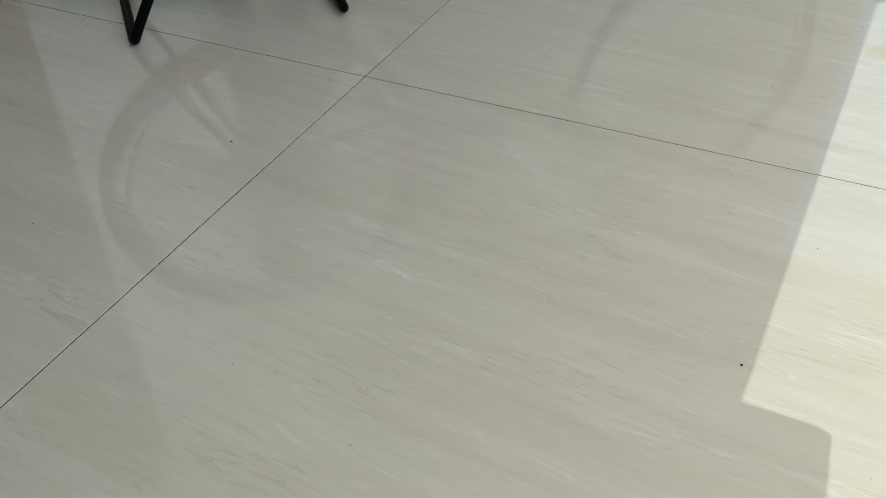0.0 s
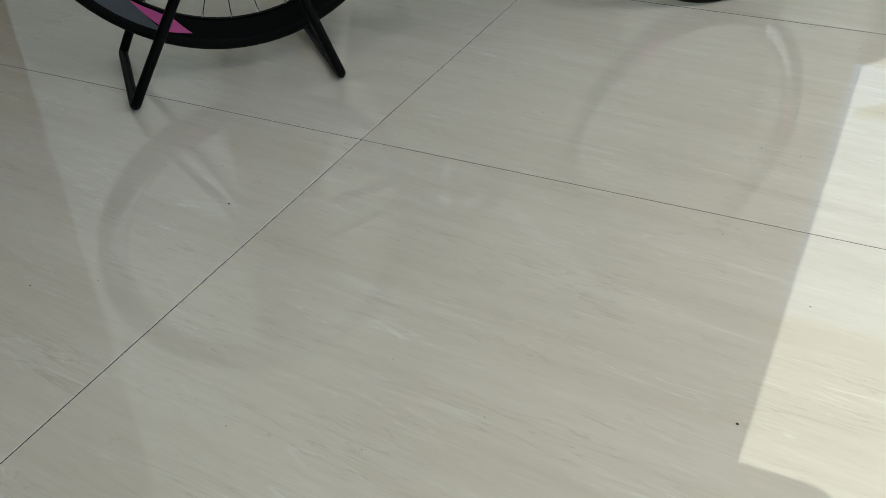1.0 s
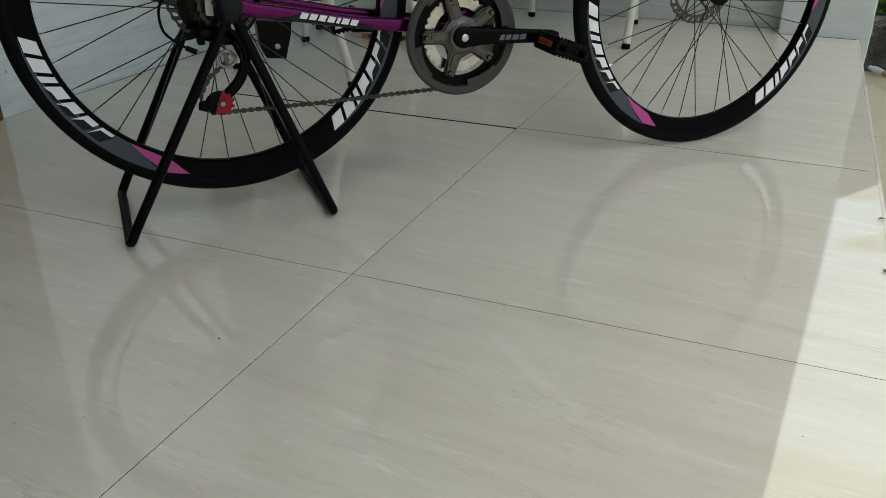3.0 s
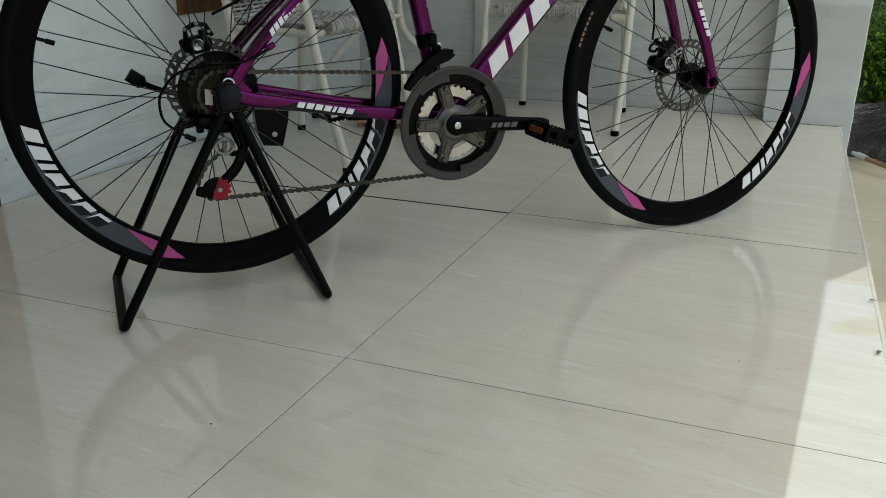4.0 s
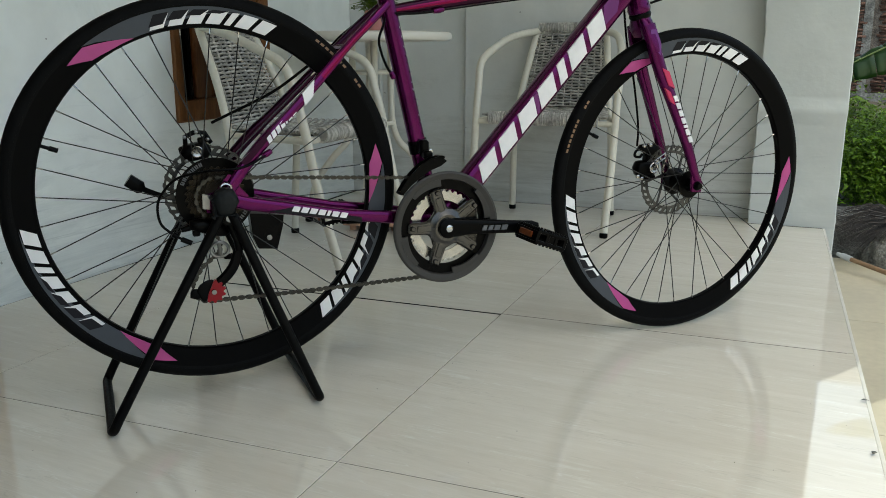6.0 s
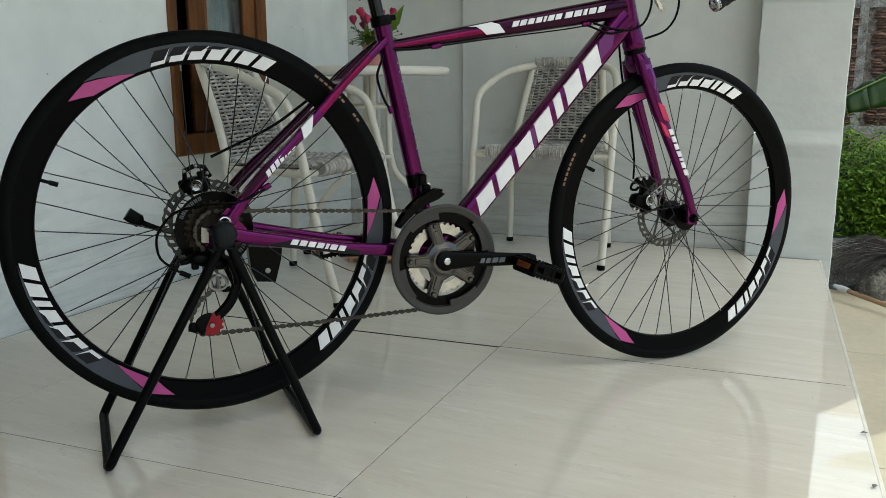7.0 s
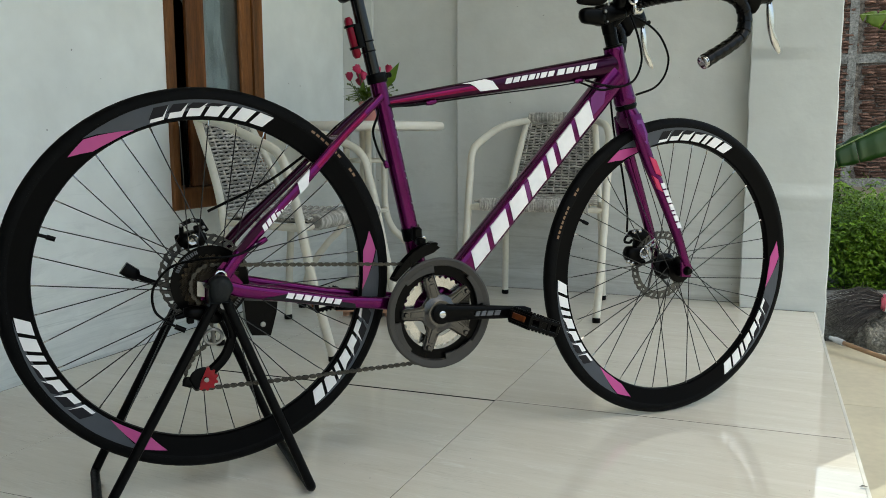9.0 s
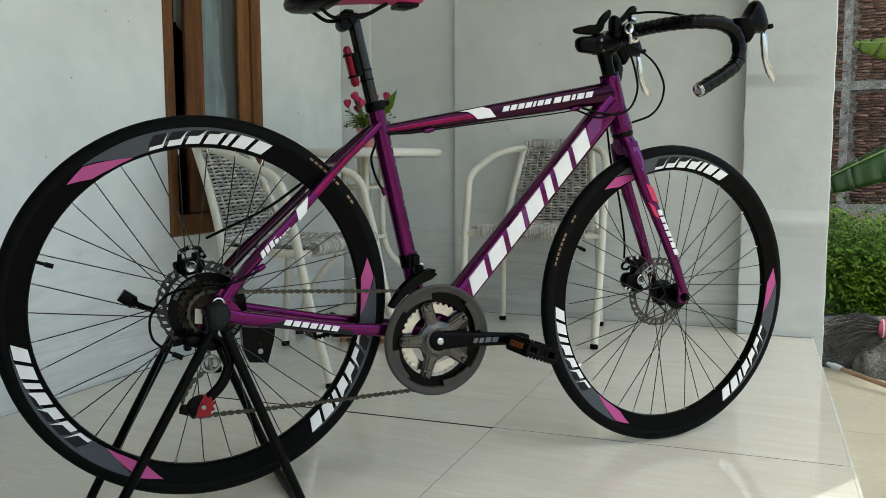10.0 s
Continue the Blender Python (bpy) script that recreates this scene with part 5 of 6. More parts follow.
ob = bmesh.new()
lathe(ob, [(0.0, -0.018), (0.010, -0.018), (0.0120, -0.012), (0.0120, 0.012), (0.010, 0.018), (0.0, 0.018)], 20, Matrix.Translation(V(0.2600, 0, 0.882)) @ pose(0, 0, 0, 90, 0, 0))
box(ob, (0.250, -0.022, 0.893), (0.284, 0.022, 0.902), 0.003)
box(ob, (0.258, -0.014, 0.901), (0.276, 0.014, 0.908), 0.002)
lathe(ob, [(0.0, -0.024), (0.007, -0.024), (0.007, 0.024), (0.0, 0.024)], 12, Matrix.Translation(V(0.272, 0, 0.889)) @ pose(0, 0, 0, 90, 0, 0))
part("saddle_clamp", ob, M_BLACK, post, "black saddle clamp")
ob = bmesh.new()
prof = [(0.150, 0.012, 0.9280, 0.9480), (0.153, 0.032, 0.9150, 0.9580), (0.163, 0.060, 0.9090, 0.9650), (0.192, 0.069, 0.9110, 0.9680), (0.225, 0.062, 0.9170, 0.9640), (0.265, 0.046, 0.9215, 0.9600), (0.305, 0.034, 0.9245, 0.9590), (0.352, 0.024, 0.9255, 0.9580), (0.390, 0.020, 0.9270, 0.9550), (0.405, 0.010, 0.9320, 0.9480)]
hydro(ob, smooth_path([V(u + 0.010, 0, (a + b) / 2) for u, _, a, b in prof], 1), [((b - a) / 2, hw) for _, hw, a, b in prof], 24, 2.8)
saddle = part("saddle", ob, M_SADDLE, bike, "pink and black saddle")
ob = bmesh.new()
hydro(ob, [V(0.155, 0, 0.9200), V(0.158, 0, 0.9170), V(0.165, 0, 0.9140), V(0.178, 0, 0.9120), V(0.202, 0, 0.9130), V(0.232, 0, 0.9190), V(0.255, 0, 0.9250)], [(0.002, 0.010), (0.007, 0.030), (0.0105, 0.052), (0.0120, 0.066), (0.0120, 0.0735), (0.0105, 0.066), (0.003, 0.042)], 28, 2.0)
part("saddle_base", ob, M_BLACK, saddle, "black plastic rear base", angle=80)
ob = bmesh.new()
hydro(ob, [V(0.360, 0, 0.9225), V(0.382, 0, 0.9225), V(0.404, 0, 0.9265)], [(0.006, 0.0215), (0.007, 0.020), (0.004, 0.013)], 18, 2.6)
part("saddle_nose", ob, M_BLACK, saddle, "black nose underside")
for s in (-1, 1):
    ob = bmesh.new()
    tube(ob, smooth_path([V(0.200, s * 0.03, 0.912), V(0.213, s * 0.024, 0.903), V(0.229, s * 0.0215, 0.8925), V(0.244, s * 0.0215, 0.8905), V(0.282, s * 0.0215, 0.897), V(0.303, s * 0.0205, 0.902), V(0.324, s * 0.016, 0.914), V(0.340, s * 0.012, 0.923)], 5), 0.0034, 8)
    part("saddle_rail", ob, M_BLACK, saddle, "black saddle rail")
ob = bmesh.new()
LT0, LT1 = V(0.2828, 0, 0.772), V(0.2640, 0, 0.8435)
hydro(ob, [LT0, LT0.lerp(LT1, 0.08), LT0.lerp(LT1, 0.92), LT1], [(0.004, 0.006), (0.0072, 0.009), (0.0072, 0.009), (0.004, 0.006)], 16, 3)
light = part("rear_light", ob, M_LAMP, bike, "red rear light strapped to the seat post")
ob = bmesh.new()
hydro(ob, [LT0.lerp(LT1, 0.22) + V(0.010, 0, 0.003), LT0.lerp(LT1, 0.80) + V(0.010, 0, 0.003)], [(0.008, 0.0115), (0.008, 0.0115)], 14, 4)
for f in (0.25, 0.78):
    hydro(ob, [LT0.lerp(LT1, f - 0.03), LT0.lerp(LT1, f + 0.03)], [(0.0095, 0.0115)] * 2, 14, 3)
part("bracket", ob, M_BLACK, light, "black light bracket")

# stem, bars, brakes, shifters
w = (HT1 - HT0).normalized()
ob = bmesh.new()
tube(ob, [HT1, HT1 + w * 0.004, HT1 + w * 0.005, HT1 + w * 0.03, HT1 + w * 0.031, HT1 + w * 0.066, HT1 + w * 0.069], [0.0205, 0.0205, 0.0140, 0.0140, 0.0150, 0.0150, 0.012], 22)
stem = part("stem", ob, M_BLACK, bike, "black stem on the steerer")
ob = bmesh.new()
hydro(ob, [HT1 + w * 0.048, (HT1 + w * 0.048).lerp(V(0.8855, 0, 0.905), 0.55), V(0.8855, 0, 0.905)], [(0.0155, 0.015), (0.013, 0.0145), (0.0175, 0.022)], 20, 3)
part("stem_arm", ob, M_BLACK, stem)
ob = bmesh.new()
lathe(ob, [(0.0, -0.036), (0.014, -0.036), (0.0165, -0.033), (0.0165, -0.020), (0.014, -0.018), (0.0, -0.018)], 20, Matrix.Translation(V(0.8855, 0, 0.9055)) @ pose(0, 0, 0, -90, 0, 0))
hydro(ob, [V(0.884, -0.028, 0.926), V(0.872, -0.030, 0.929)], [(0.008, 0.007), (0.006, 0.006)], 12, 3)
part("clamp_bolt", ob, M_SILVER, stem, "bright alloy clamp")
bar_c = V(0.8855, 0, 0.905)
ob = bmesh.new()
tube(ob, [bar_c + V(0, -0.045, 0), bar_c + V(0, 0.045, 0)], 0.0145, 18)
bar = part("handlebar", ob, M_BLACK, bike, "black drop handlebar")
for s in (-1, 1):
    pts = smooth_path([V(0.8855, s * 0.040, 0.905), V(0.8855, s * 0.078, 0.9045), V(0.887, s * 0.135, 0.903), V(0.902, s * 0.178, 0.902), V(0.936, s * 0.196, 0.9015), V(0.968, s * 0.200, 0.8986),
                       V(0.9974, s * 0.200, 0.886), V(1.0085, s * 0.200, 0.8663), V(1.0105, s * 0.200, 0.8475), V(1.0050, s * 0.201, 0.8278), V(0.9895, s * 0.202, 0.8135), V(0.960, s * 0.203, 0.7960), V(0.930, s * 0.204, 0.7807), V(0.907, s * 0.205, 0.7685)], 14)
    ob = bmesh.new()
    run, rad = 0.0, []
    for i, p in enumerate(pts):
        run += (p - pts[i - 1]).length if i else 0
        saw = (run / 0.019) % 1
        rad.append(0.0130 + 0.0016 * saw)
    tube(ob, pts, rad, 16)
    part("bar_tape", ob, M_TAPE, bar, "wrapped black bar tape")
    ob = bmesh.new()
    e = pts[-1]
    w2 = (pts[-1] - pts[-3]).normalized()
    tube(ob, [e - w2 * 0.004, e + w2 * 0.002, e + w2 * 0.004, e + w2 * 0.0045], [0.0132, 0.0132, 0.010, 0.004], 18)
    part("bar_plug", ob, M_SILVER, bar, "chrome bar end plug")
    ob = bmesh.new()
    pebble(ob, [(0.994, 0.911), (1.011, 0.9135), (1.023, 0.922), (1.032, 0.9365), (1.043, 0.9485), (1.053, 0.949), (1.064, 0.939), (1.0725, 0.922), (1.079, 0.904), (1.071, 0.889), (1.049, 0.885), (1.034, 0.875), (1.029, 0.865), (1.018, 0.870), (1.003, 0.890)], s * 0.200, 0.017)
    hood = part("brake_hood", ob, M_BLACK, bike, "black rubber brake hood")
    ob = bmesh.new()
    pebble(ob, [(1.066, 0.892), (1.076, 0.892), (1.0790, 0.871), (1.0785, 0.848), (1.084, 0.826), (1.0955, 0.810), (1.107, 0.797), (1.103, 0.792), (1.089, 0.804), (1.077, 0.825), (1.070, 0.847), (1.067, 0.870)], s * 0.200, 0.0052)
    part("brake_lever", ob, M_SILVER, hood, "polished alloy brake lever")
    ob = bmesh.new()
    lathe(ob, [(0.0, -0.013), (0.005, -0.013), (0.005, 0.013), (0.0, 0.013)], 12, Matrix.Translation(V(1.081, s * 0.2, 0.900)) @ pose(0, 0, 0, 90, 0, 0))
    part("pivot", ob, M_BLACK, hood)
# thumb shifters on the stem
pods = (([(0.7434, 0.8665), (0.7445, 0.880), (0.758, 0.8865), (0.783, 0.887), (0.800, 0.884), (0.806, 0.870), (0.800, 0.854), (0.7723, 0.8533), (0.7517, 0.8557)],
         [(0.7335, 0.896), (0.740, 0.902), (0.784, 0.908), (0.802, 0.915), (0.811, 0.931), (0.818, 0.943), (0.825, 0.9437), (0.825, 0.932), (0.811, 0.9155), (0.805, 0.900), (0.784, 0.891), (0.743, 0.891)]),
        ([(0.8270, 0.9071), (0.828, 0.929), (0.835, 0.934), (0.846, 0.928), (0.852, 0.914), (0.8486, 0.8912), (0.832, 0.889)],
         [(0.846, 0.926), (0.859, 0.9377), (0.873, 0.9525), (0.883, 0.9567), (0.890, 0.951), (0.8876, 0.942), (0.873, 0.933), (0.859, 0.923), (0.850, 0.916)]))
for pad, paddle in pods:
    ob = bmesh.new()
    pebble(ob, pad, -0.026, 0.013)
    pod = part("shifter", ob, M_BLACK, bike, "black thumb shifter")
    ob = bmesh.new()
    pebble(ob, paddle, -0.028, 0.0075)
    part("shifter_lever", ob, M_BLACK, pod, "black shift paddle")
ob = bmesh.new()
pebble(ob, [(0.780, 0.884), (0.792, 0.894), (0.834, 0.902), (0.850, 0.893), (0.863, 0.888), (0.8634, 0.875), (0.835, 0.8645), (0.814, 0.8554), (0.793, 0.853), (0.782, 0.866)], -0.014, 0.014)
part("shifter_mount", ob, M_BLACK, stem, "black shifter clamp on the stem")
for u, z, r in ((0.796, 0.8795, 0.0042), (0.802, 0.893, 0.0035), (0.801, 0.859, 0.003)):
    ob = bmesh.new()
    lathe(ob, [(0.0, 0.034), (r, 0.034), (r, 0.040), (r * 0.6, 0.042), (0.0, 0.042)], 12, Matrix.Translation(V(u, 0, z)) @ pose(0, 0, 0, 90, 0, 0))
    part("screw", ob, M_ROTOR, pod)
ob = bmesh.new()
lathe(ob, [(0.0, 0.030), (0.0105, 0.030), (0.0125, 0.033), (0.0125, 0.043), (0.0095, 0.046), (0.006, 0.044), (0.0, 0.044)], 20, Matrix.Translation(V(0.8621, 0, 0.9072)) @ pose(0, 0, 0, 90, 0, 0))
part("barrel", ob, M_SILVER, pod, "bright cable barrel")
ob = bmesh.new()
pebble(ob, [(0.8626, 0.897), (0.876, 0.901), (0.891, 0.8975), (0.8889, 0.881), (0.877, 0.878), (0.866, 0.8775)], -0.036, 0.008)
part("cable_bracket", ob, M_SILVER, pod, "bright cable bracket")

# cables
def cable(pts, r=0.0024, label="black cable housing"):
    b = bmesh.new()
    tube(b, smooth_path(pts, 8), r, 8)
    return part("cable", b, M_BLACK, bike, label)


cable([V(0.872, -0.02, 0.880), V(0.889, -0.022, 0.842), V(0.900, -0.022, 0.807), V(0.902, -0.022, 0.7836), V(0.894, -0.022, 0.7597), V(0.877, -0.024, 0.7415), V(0.848, -0.024, 0.7314), V(0.805, -0.024, 0.734), V(0.763, -0.022, 0.743)])
cable([V(0.874, -0.02, 0.880), V(0.9155, -0.025, 0.8606), V(0.946, -0.025, 0.8384), V(0.965, -0.025, 0.8093), V(0.970, -0.025, 0.7856), V(0.960, -0.025, 0.7552), V(0.934, -0.025, 0.7306), V(0.890, -0.022, 0.7155)])
cable([V(0.868, -0.03, 0.938), V(0.888, -0.07, 0.937), V(0.900, -0.12, 0.928), V(0.910, -0.165, 0.915)])
cable([V(0.862, 0.03, 0.720), V(0.8751, 0.045, 0.6963), V(0.887, 0.045, 0.6283), V(0.908, 0.046, 0.559), V(0.926, 0.046, 0.4636), V(0.927, 0.046, 0.415)])
cable([V(0.330, 0.020, 0.680), V(0.300, 0.030, 0.682), V(0.2576, 0.045, 0.652), V(0.2294, 0.050, 0.6254), V(0.1742, 0.050, 0.5836), V(0.1204, 0.050, 0.548), V(0.0476, 0.052, 0.514), V(0.012, 0.054, 0.4975)], 0.0026)
cable([V(0.318, -0.012, 0.680), V(0.3124, -0.020, 0.6668), V(0.3033, -0.020, 0.6408), V(0.3085, -0.020, 0.6148), V(0.3193, -0.019, 0.5906), V(0.329, -0.017, 0.580)])
cable([V(0.4117, -0.014, 0.6915), V(0.377, -0.014, 0.6875), V(0.343, -0.014, 0.687), V(0.328, -0.010, 0.688)], 0.0024)
cable([V(0.082, -0.074, 0.4530), V(0.0540, -0.076, 0.4380), V(0.0272, -0.078, 0.4316), V(-0.0150, -0.068, 0.4290), V(-0.062, -0.052, 0.418), V(-0.0877, -0.050, 0.3947), V(-0.0975, -0.050, 0.3718), V(-0.0941, -0.050, 0.343), V(-0.0769, -0.052, 0.3251), V(-0.0593, -0.055, 0.3128)], 0.0022)
cable([V(0.76, -0.010, 0.741), V(0.7272, -0.012, 0.7345), V(0.660, -0.012, 0.7250), V(0.532, -0.012, 0.7085), V(0.43, -0.012, 0.694)], 0.0014)
cable([V(0.845, -0.022, 0.732), V(0.80, -0.026, 0.724), V(0.752, -0.020, 0.738)], 0.0022)
for c, d in ((V(0.4117, -0.014, 0.6915), V(0.020, 0, 0.004)), (V(0.3265, -0.017, 0.585), V(0.005, 0, -0.013)), (V(0.742, -0.014, 0.740), V(0.018, 0, 0.003)), (V(0.074, -0.072, 0.4490), V(0.016, 0.002, 0.0085))):
    ob = bmesh.new()
    tube(ob, [c, c + d * 0.5, c + d], [0.004, 0.0055, 0.0045], 10)
    part("cable_stop", ob, M_PURPLE, bike)
ob = bmesh.new()
tube(ob, [V(-0.0640, -0.054, 0.3155), V(-0.048, -0.057, 0.3075)], 0.0045, 10)
tube(ob, [V(-0.0775, -0.052, 0.3253), V(-0.0715, -0.053, 0.3210)], 0.0048, 10)
part("barrel_adjuster", ob, M_BLACK, bike, "small black barrel adjuster")

# cranks, chainrings, guard
CY = -0.057
crank_m = Matrix.Translation(BB) @ pose(0, 0, 0, 90, 0, 0)
ob = bmesh.new()
lathe(ob, [(0.0905, -CY - 0.002), (0.1043, -CY + 0.000), (0.1068, -CY + 0.004), (0.1068, -CY + 0.008), (0.1030, -CY + 0.010), (0.0920, -CY + 0.0075)], 72, crank_m, closed=True)
guard = part("chain_guard", ob, M_GUARD, bike, "grey plastic chain guard ring", angle=30)
for a0 in (8, 98, 188, 278):
    ob = bmesh.new()
    outer = [(0.094 * math.cos(radians(a0 + q)), 0.094 * math.sin(radians(a0 + q))) for q in range(0, 41, 4)]
    inner = [((0.0800 + 0.006 * (q / 40)) * math.cos(radians(a0 + q)), (0.0800 + 0.006 * (q / 40)) * math.sin(radians(a0 + q))) for q in range(40, -1, -4)]
    prism(ob, outer + inner, -CY + 0.003, -CY + 0.0085, crank_m)
    part("guard_tab", ob, M_GUARD, guard, smooth=False)


def toothed(b, r_out, r_in, teeth, z0, z1, m):
    n = teeth * 4
    ro = [r_out if (k % 4) in (1, 2) else r_out - 0.0038 for k in range(n)]
    va = [[b.verts.new(m @ Vector((r * math.cos(2 * math.pi * k / n), r * math.sin(2 * math.pi * k / n), z))) for k, r in enumerate(rs)] for rs, z in ((ro, z0), (ro, z1), ([r_in] * n, z1), ([r_in] * n, z0))]
    for i in range(4):
        a, c = va[i], va[(i + 1) % 4]
        for k in range(n):
            b.faces.new((a[k], a[(k + 1) % n], c[(k + 1) % n], c[k]))


ob = bmesh.new()
toothed(ob, 0.0985, 0.072, 48, -CY - 0.004, -CY - 0.0015, crank_m)
part("outer_chainring", ob, M_BLACK, bike, "black toothed chainring", smooth=False)
ob = bmesh.new()
toothed(ob, 0.0690, 0.049, 34, -CY - 0.0115, -CY - 0.009, crank_m)
part("inner_chainring", ob, M_RING, bike, "bright steel inner chainring", smooth=False)
def spider_loop(n=200):
    """Outline of the spider: five straight arms with rounded windows between them."""
    out = []
    for k in range(n):
        th = 2 * math.pi * k / n
        d = abs((math.degrees(th) - 35 + 36) % 72 - 36)
        side = 0.0118 / max(math.sin(radians(d)), 0.05)
        r = (0.0365 ** 6 + side ** 6) ** (1 / 6)
        r = (r ** -14 + 0.077 ** -14) ** (-1 / 14)
        out.append(Vector((r * math.cos(th), r * math.sin(th))))
    return out


ob = bmesh.new()
loop = spider_loop()
layers = []
for inset, z in ((0.0, -CY - 0.001), (0.0, -CY + 0.0035), (0.0010, -CY + 0.0048), (0.0034, -CY + 0.0072)):
    ring = []
    for k, p in enumerate(loop):
        t = (loop[(k + 1) % len(loop)] - loop[k - 1]).normalized()
        q = p - Vector((t.y, -t.x)) * inset
        ring.append(ob.verts.new(crank_m @ Vector((q.x, q.y, z))))
    layers.append(ring)
for a, b in zip(layers, layers[1:]):
    for k in range(len(a)):
        ob.faces.new((a[k], a[(k + 1) % len(a)], b[(k + 1) % len(a)], b[k]))
caps = [ob.faces.new(layers[0]), ob.faces.new(layers[-1])]
bmesh.ops.triangulate(ob, faces=caps)
for k in range(5):
    box(ob, (0.030, -0.0062, -CY + 0.006), (0.060, 0.0062, -CY + 0.0088), 0.0012, crank_m @ pose(0, 0, 0, 0, 0, 35 + 72 * k))
lathe(ob, [(0.0, -CY + 0.002), (0.036, -CY + 0.002), (0.0355, -CY + 0.0075), (0.031, -CY + 0.0095), (0.025, -CY + 0.0135), (0.0, -CY + 0.0135)], 36, crank_m)
part("spider", ob, M_SPIDER, bike, "gunmetal five-arm spider", angle=25)
for k in range(5):
    a = radians(34 + 72 * k)
    ob = bmesh.new()
    lathe(ob, [(0.0, -CY + 0.001), (0.0048, -CY + 0.001), (0.0048, -CY + 0.006), (0.0035, -CY + 0.0075), (0.0, -CY + 0.0075)], 12, crank_m @ Matrix.Translation((0.0690 * math.cos(a), 0.0690 * math.sin(a), 0.004)))
    part("chainring_bolt", ob, M_SPIDER, bike)
CE = V(0.596, -0.078, 0.2850)
ob = bmesh.new()
hydro(ob, [BB + V(-0.008, -0.069, 0), BB + V(0.012, -0.069, 0), BB + V(0.05, -0.0715, -0.001), BB + V(0.14, -0.0755, -0.008), CE - V(0.004, 0, 0), CE + V(0.010, 0, 0)], [(0.012, 0.007), (0.0185, 0.009), (0.0150, 0.008), (0.0125, 0.007), (0.0130, 0.007), (0.008, 0.005)], 18, 3)
lathe(ob, [(0.0, 0.062), (0.0195, 0.062), (0.0195, 0.0745), (0.017, 0.0765), (0.0, 0.0765)], 28, crank_m)
arm = part("crank_arm", ob, M_BLACK, bike, "black crank arm")
ob = bmesh.new()
lathe(ob, [(0.0, 0.076), (0.0068, 0.076), (0.0068, 0.0783), (0.0055, 0.0792), (0.0, 0.0792)], 20, crank_m)
part("crank_bolt", ob, M_SILVER, arm, "bright crank bolt")
decal("lettering", wordmark(0.066, 0.118, -0.0045, 0.0045, 0.003, (0.7, 0.8, 1, 1)), axis_frame(BB + V(0, -0.0732, -0.001), BB + V(0.12, -0.0752, -0.006), 0.0068), M_DIM, arm, "grey slanted blocks", 0.0024)
# far crank arm, pointing back
ob = bmesh.new()
hydro(ob, [BB + V(0.01, 0.066, 0), BB + V(-0.05, 0.070, 0.001), BB + V(-0.165, 0.074, 0.006)], [(0.018, 0.009), (0.014, 0.008), (0.012, 0.007)], 16, 3)
part("crank_arm", ob, M_BLACK, bike, "black crank arm")


def pedal(c, s, twist):
    """A resin platform pedal with toothed side cages and reflectors."""
    m = Matrix.Translation(c) @ pose(0, 0, 0, 0, twist, 0)
    b = bmesh.new()
    tube(b, [V(0, -s * 0.050, 0), V(0, -s * 0.02, 0), V(0, s * 0.044, 0)], [0.008, 0.013, 0.013], 14)
    body = part("pedal", b, M_BLACK, bike, "black platform pedal with toothed cages")
    for x in (-0.036, 0.036):
        b = bmesh.new()
        hydro(b, [V(x, -0.044, 0), V(x, 0.044, 0)], [(0.0035, 0.012)] * 2, 12, 4, (0, 0, 1))
        for k in range(8):
            box(b, (x - 0.0028, -0.041 + 0.0105 * k, 0.011), (x + 0.0028, -0.0355 + 0.0105 * k, 0.0185), 0.001)
            box(b, (x - 0.0028, -0.041 + 0.0105 * k, -0.0185), (x + 0.0028, -0.0355 + 0.0105 * k, -0.011), 0.001)
        o = part("cage", b, M_BLACK, body)
    for y in (-0.043, 0.043):
        b = bmesh.new()
        for z in (-0.0115, 0.0115):
            hydro(b, [V(-0.038, y, z), V(0.038, y, z)], [(0.0042, 0.0035)] * 2, 12, 4)
            for k in range(8):
                t = math.copysign(0.0185, z)
                box(b, (-0.036 + 0.0095 * k, y - 0.003, min(z, t)), (-0.0315 + 0.0095 * k, y + 0.003, max(z, t)), 0.001)
        for x in (-0.036, -0.011, 0.012, 0.036):
            box(b, (x - 0.0045, y - 0.003, -0.011), (x + 0.0045, y + 0.003, 0.011), 0.001)
        part("cage_bar", b, M_BLACK, body)
    b = bmesh.new()
    hydro(b, [V(-0.036, 0, 0), V(0.036, 0, 0)], [(0.010, 0.012)] * 2, 12, 4)
    part("cage_bar", b, M_BLACK, body)
    for x in (-0.0405, 0.0405):
        b = bmesh.new()
        box(b, (x - 0.0025, -0.026, -0.0065), (x + 0.0025, 0.026, 0.0065), 0.001)
        part("reflector", b, M_ORANGE, body, "amber pedal reflector")
    body.matrix_basis = m @ Matrix.Scale(0.86, 4)
    return body


pedal(CE + V(-0.012, -0.052, -0.008), -1, 20)
pedal(BB + V(-0.165, 0.135, 0.006), 1, -8)

# sprockets with the black guard disc
for k, (r, t) in enumerate(((0.051, 28), (0.047, 24), (0.042, 22), (0.038, 20), (0.035, 18), (0.031, 16), (0.028, 14))):
    ob = bmesh.new()
    toothed(ob, r, 0.016, t, 0.028 + 0.0046 * k, 0.030 + 0.0046 * k, Matrix.Translation(REAR) @ pose(0, 0, 0, 90, 0, 0))
    part("sprocket", ob, M_COG, bike, "oily brown steel sprocket", smooth=False)
ob = bmesh.new()
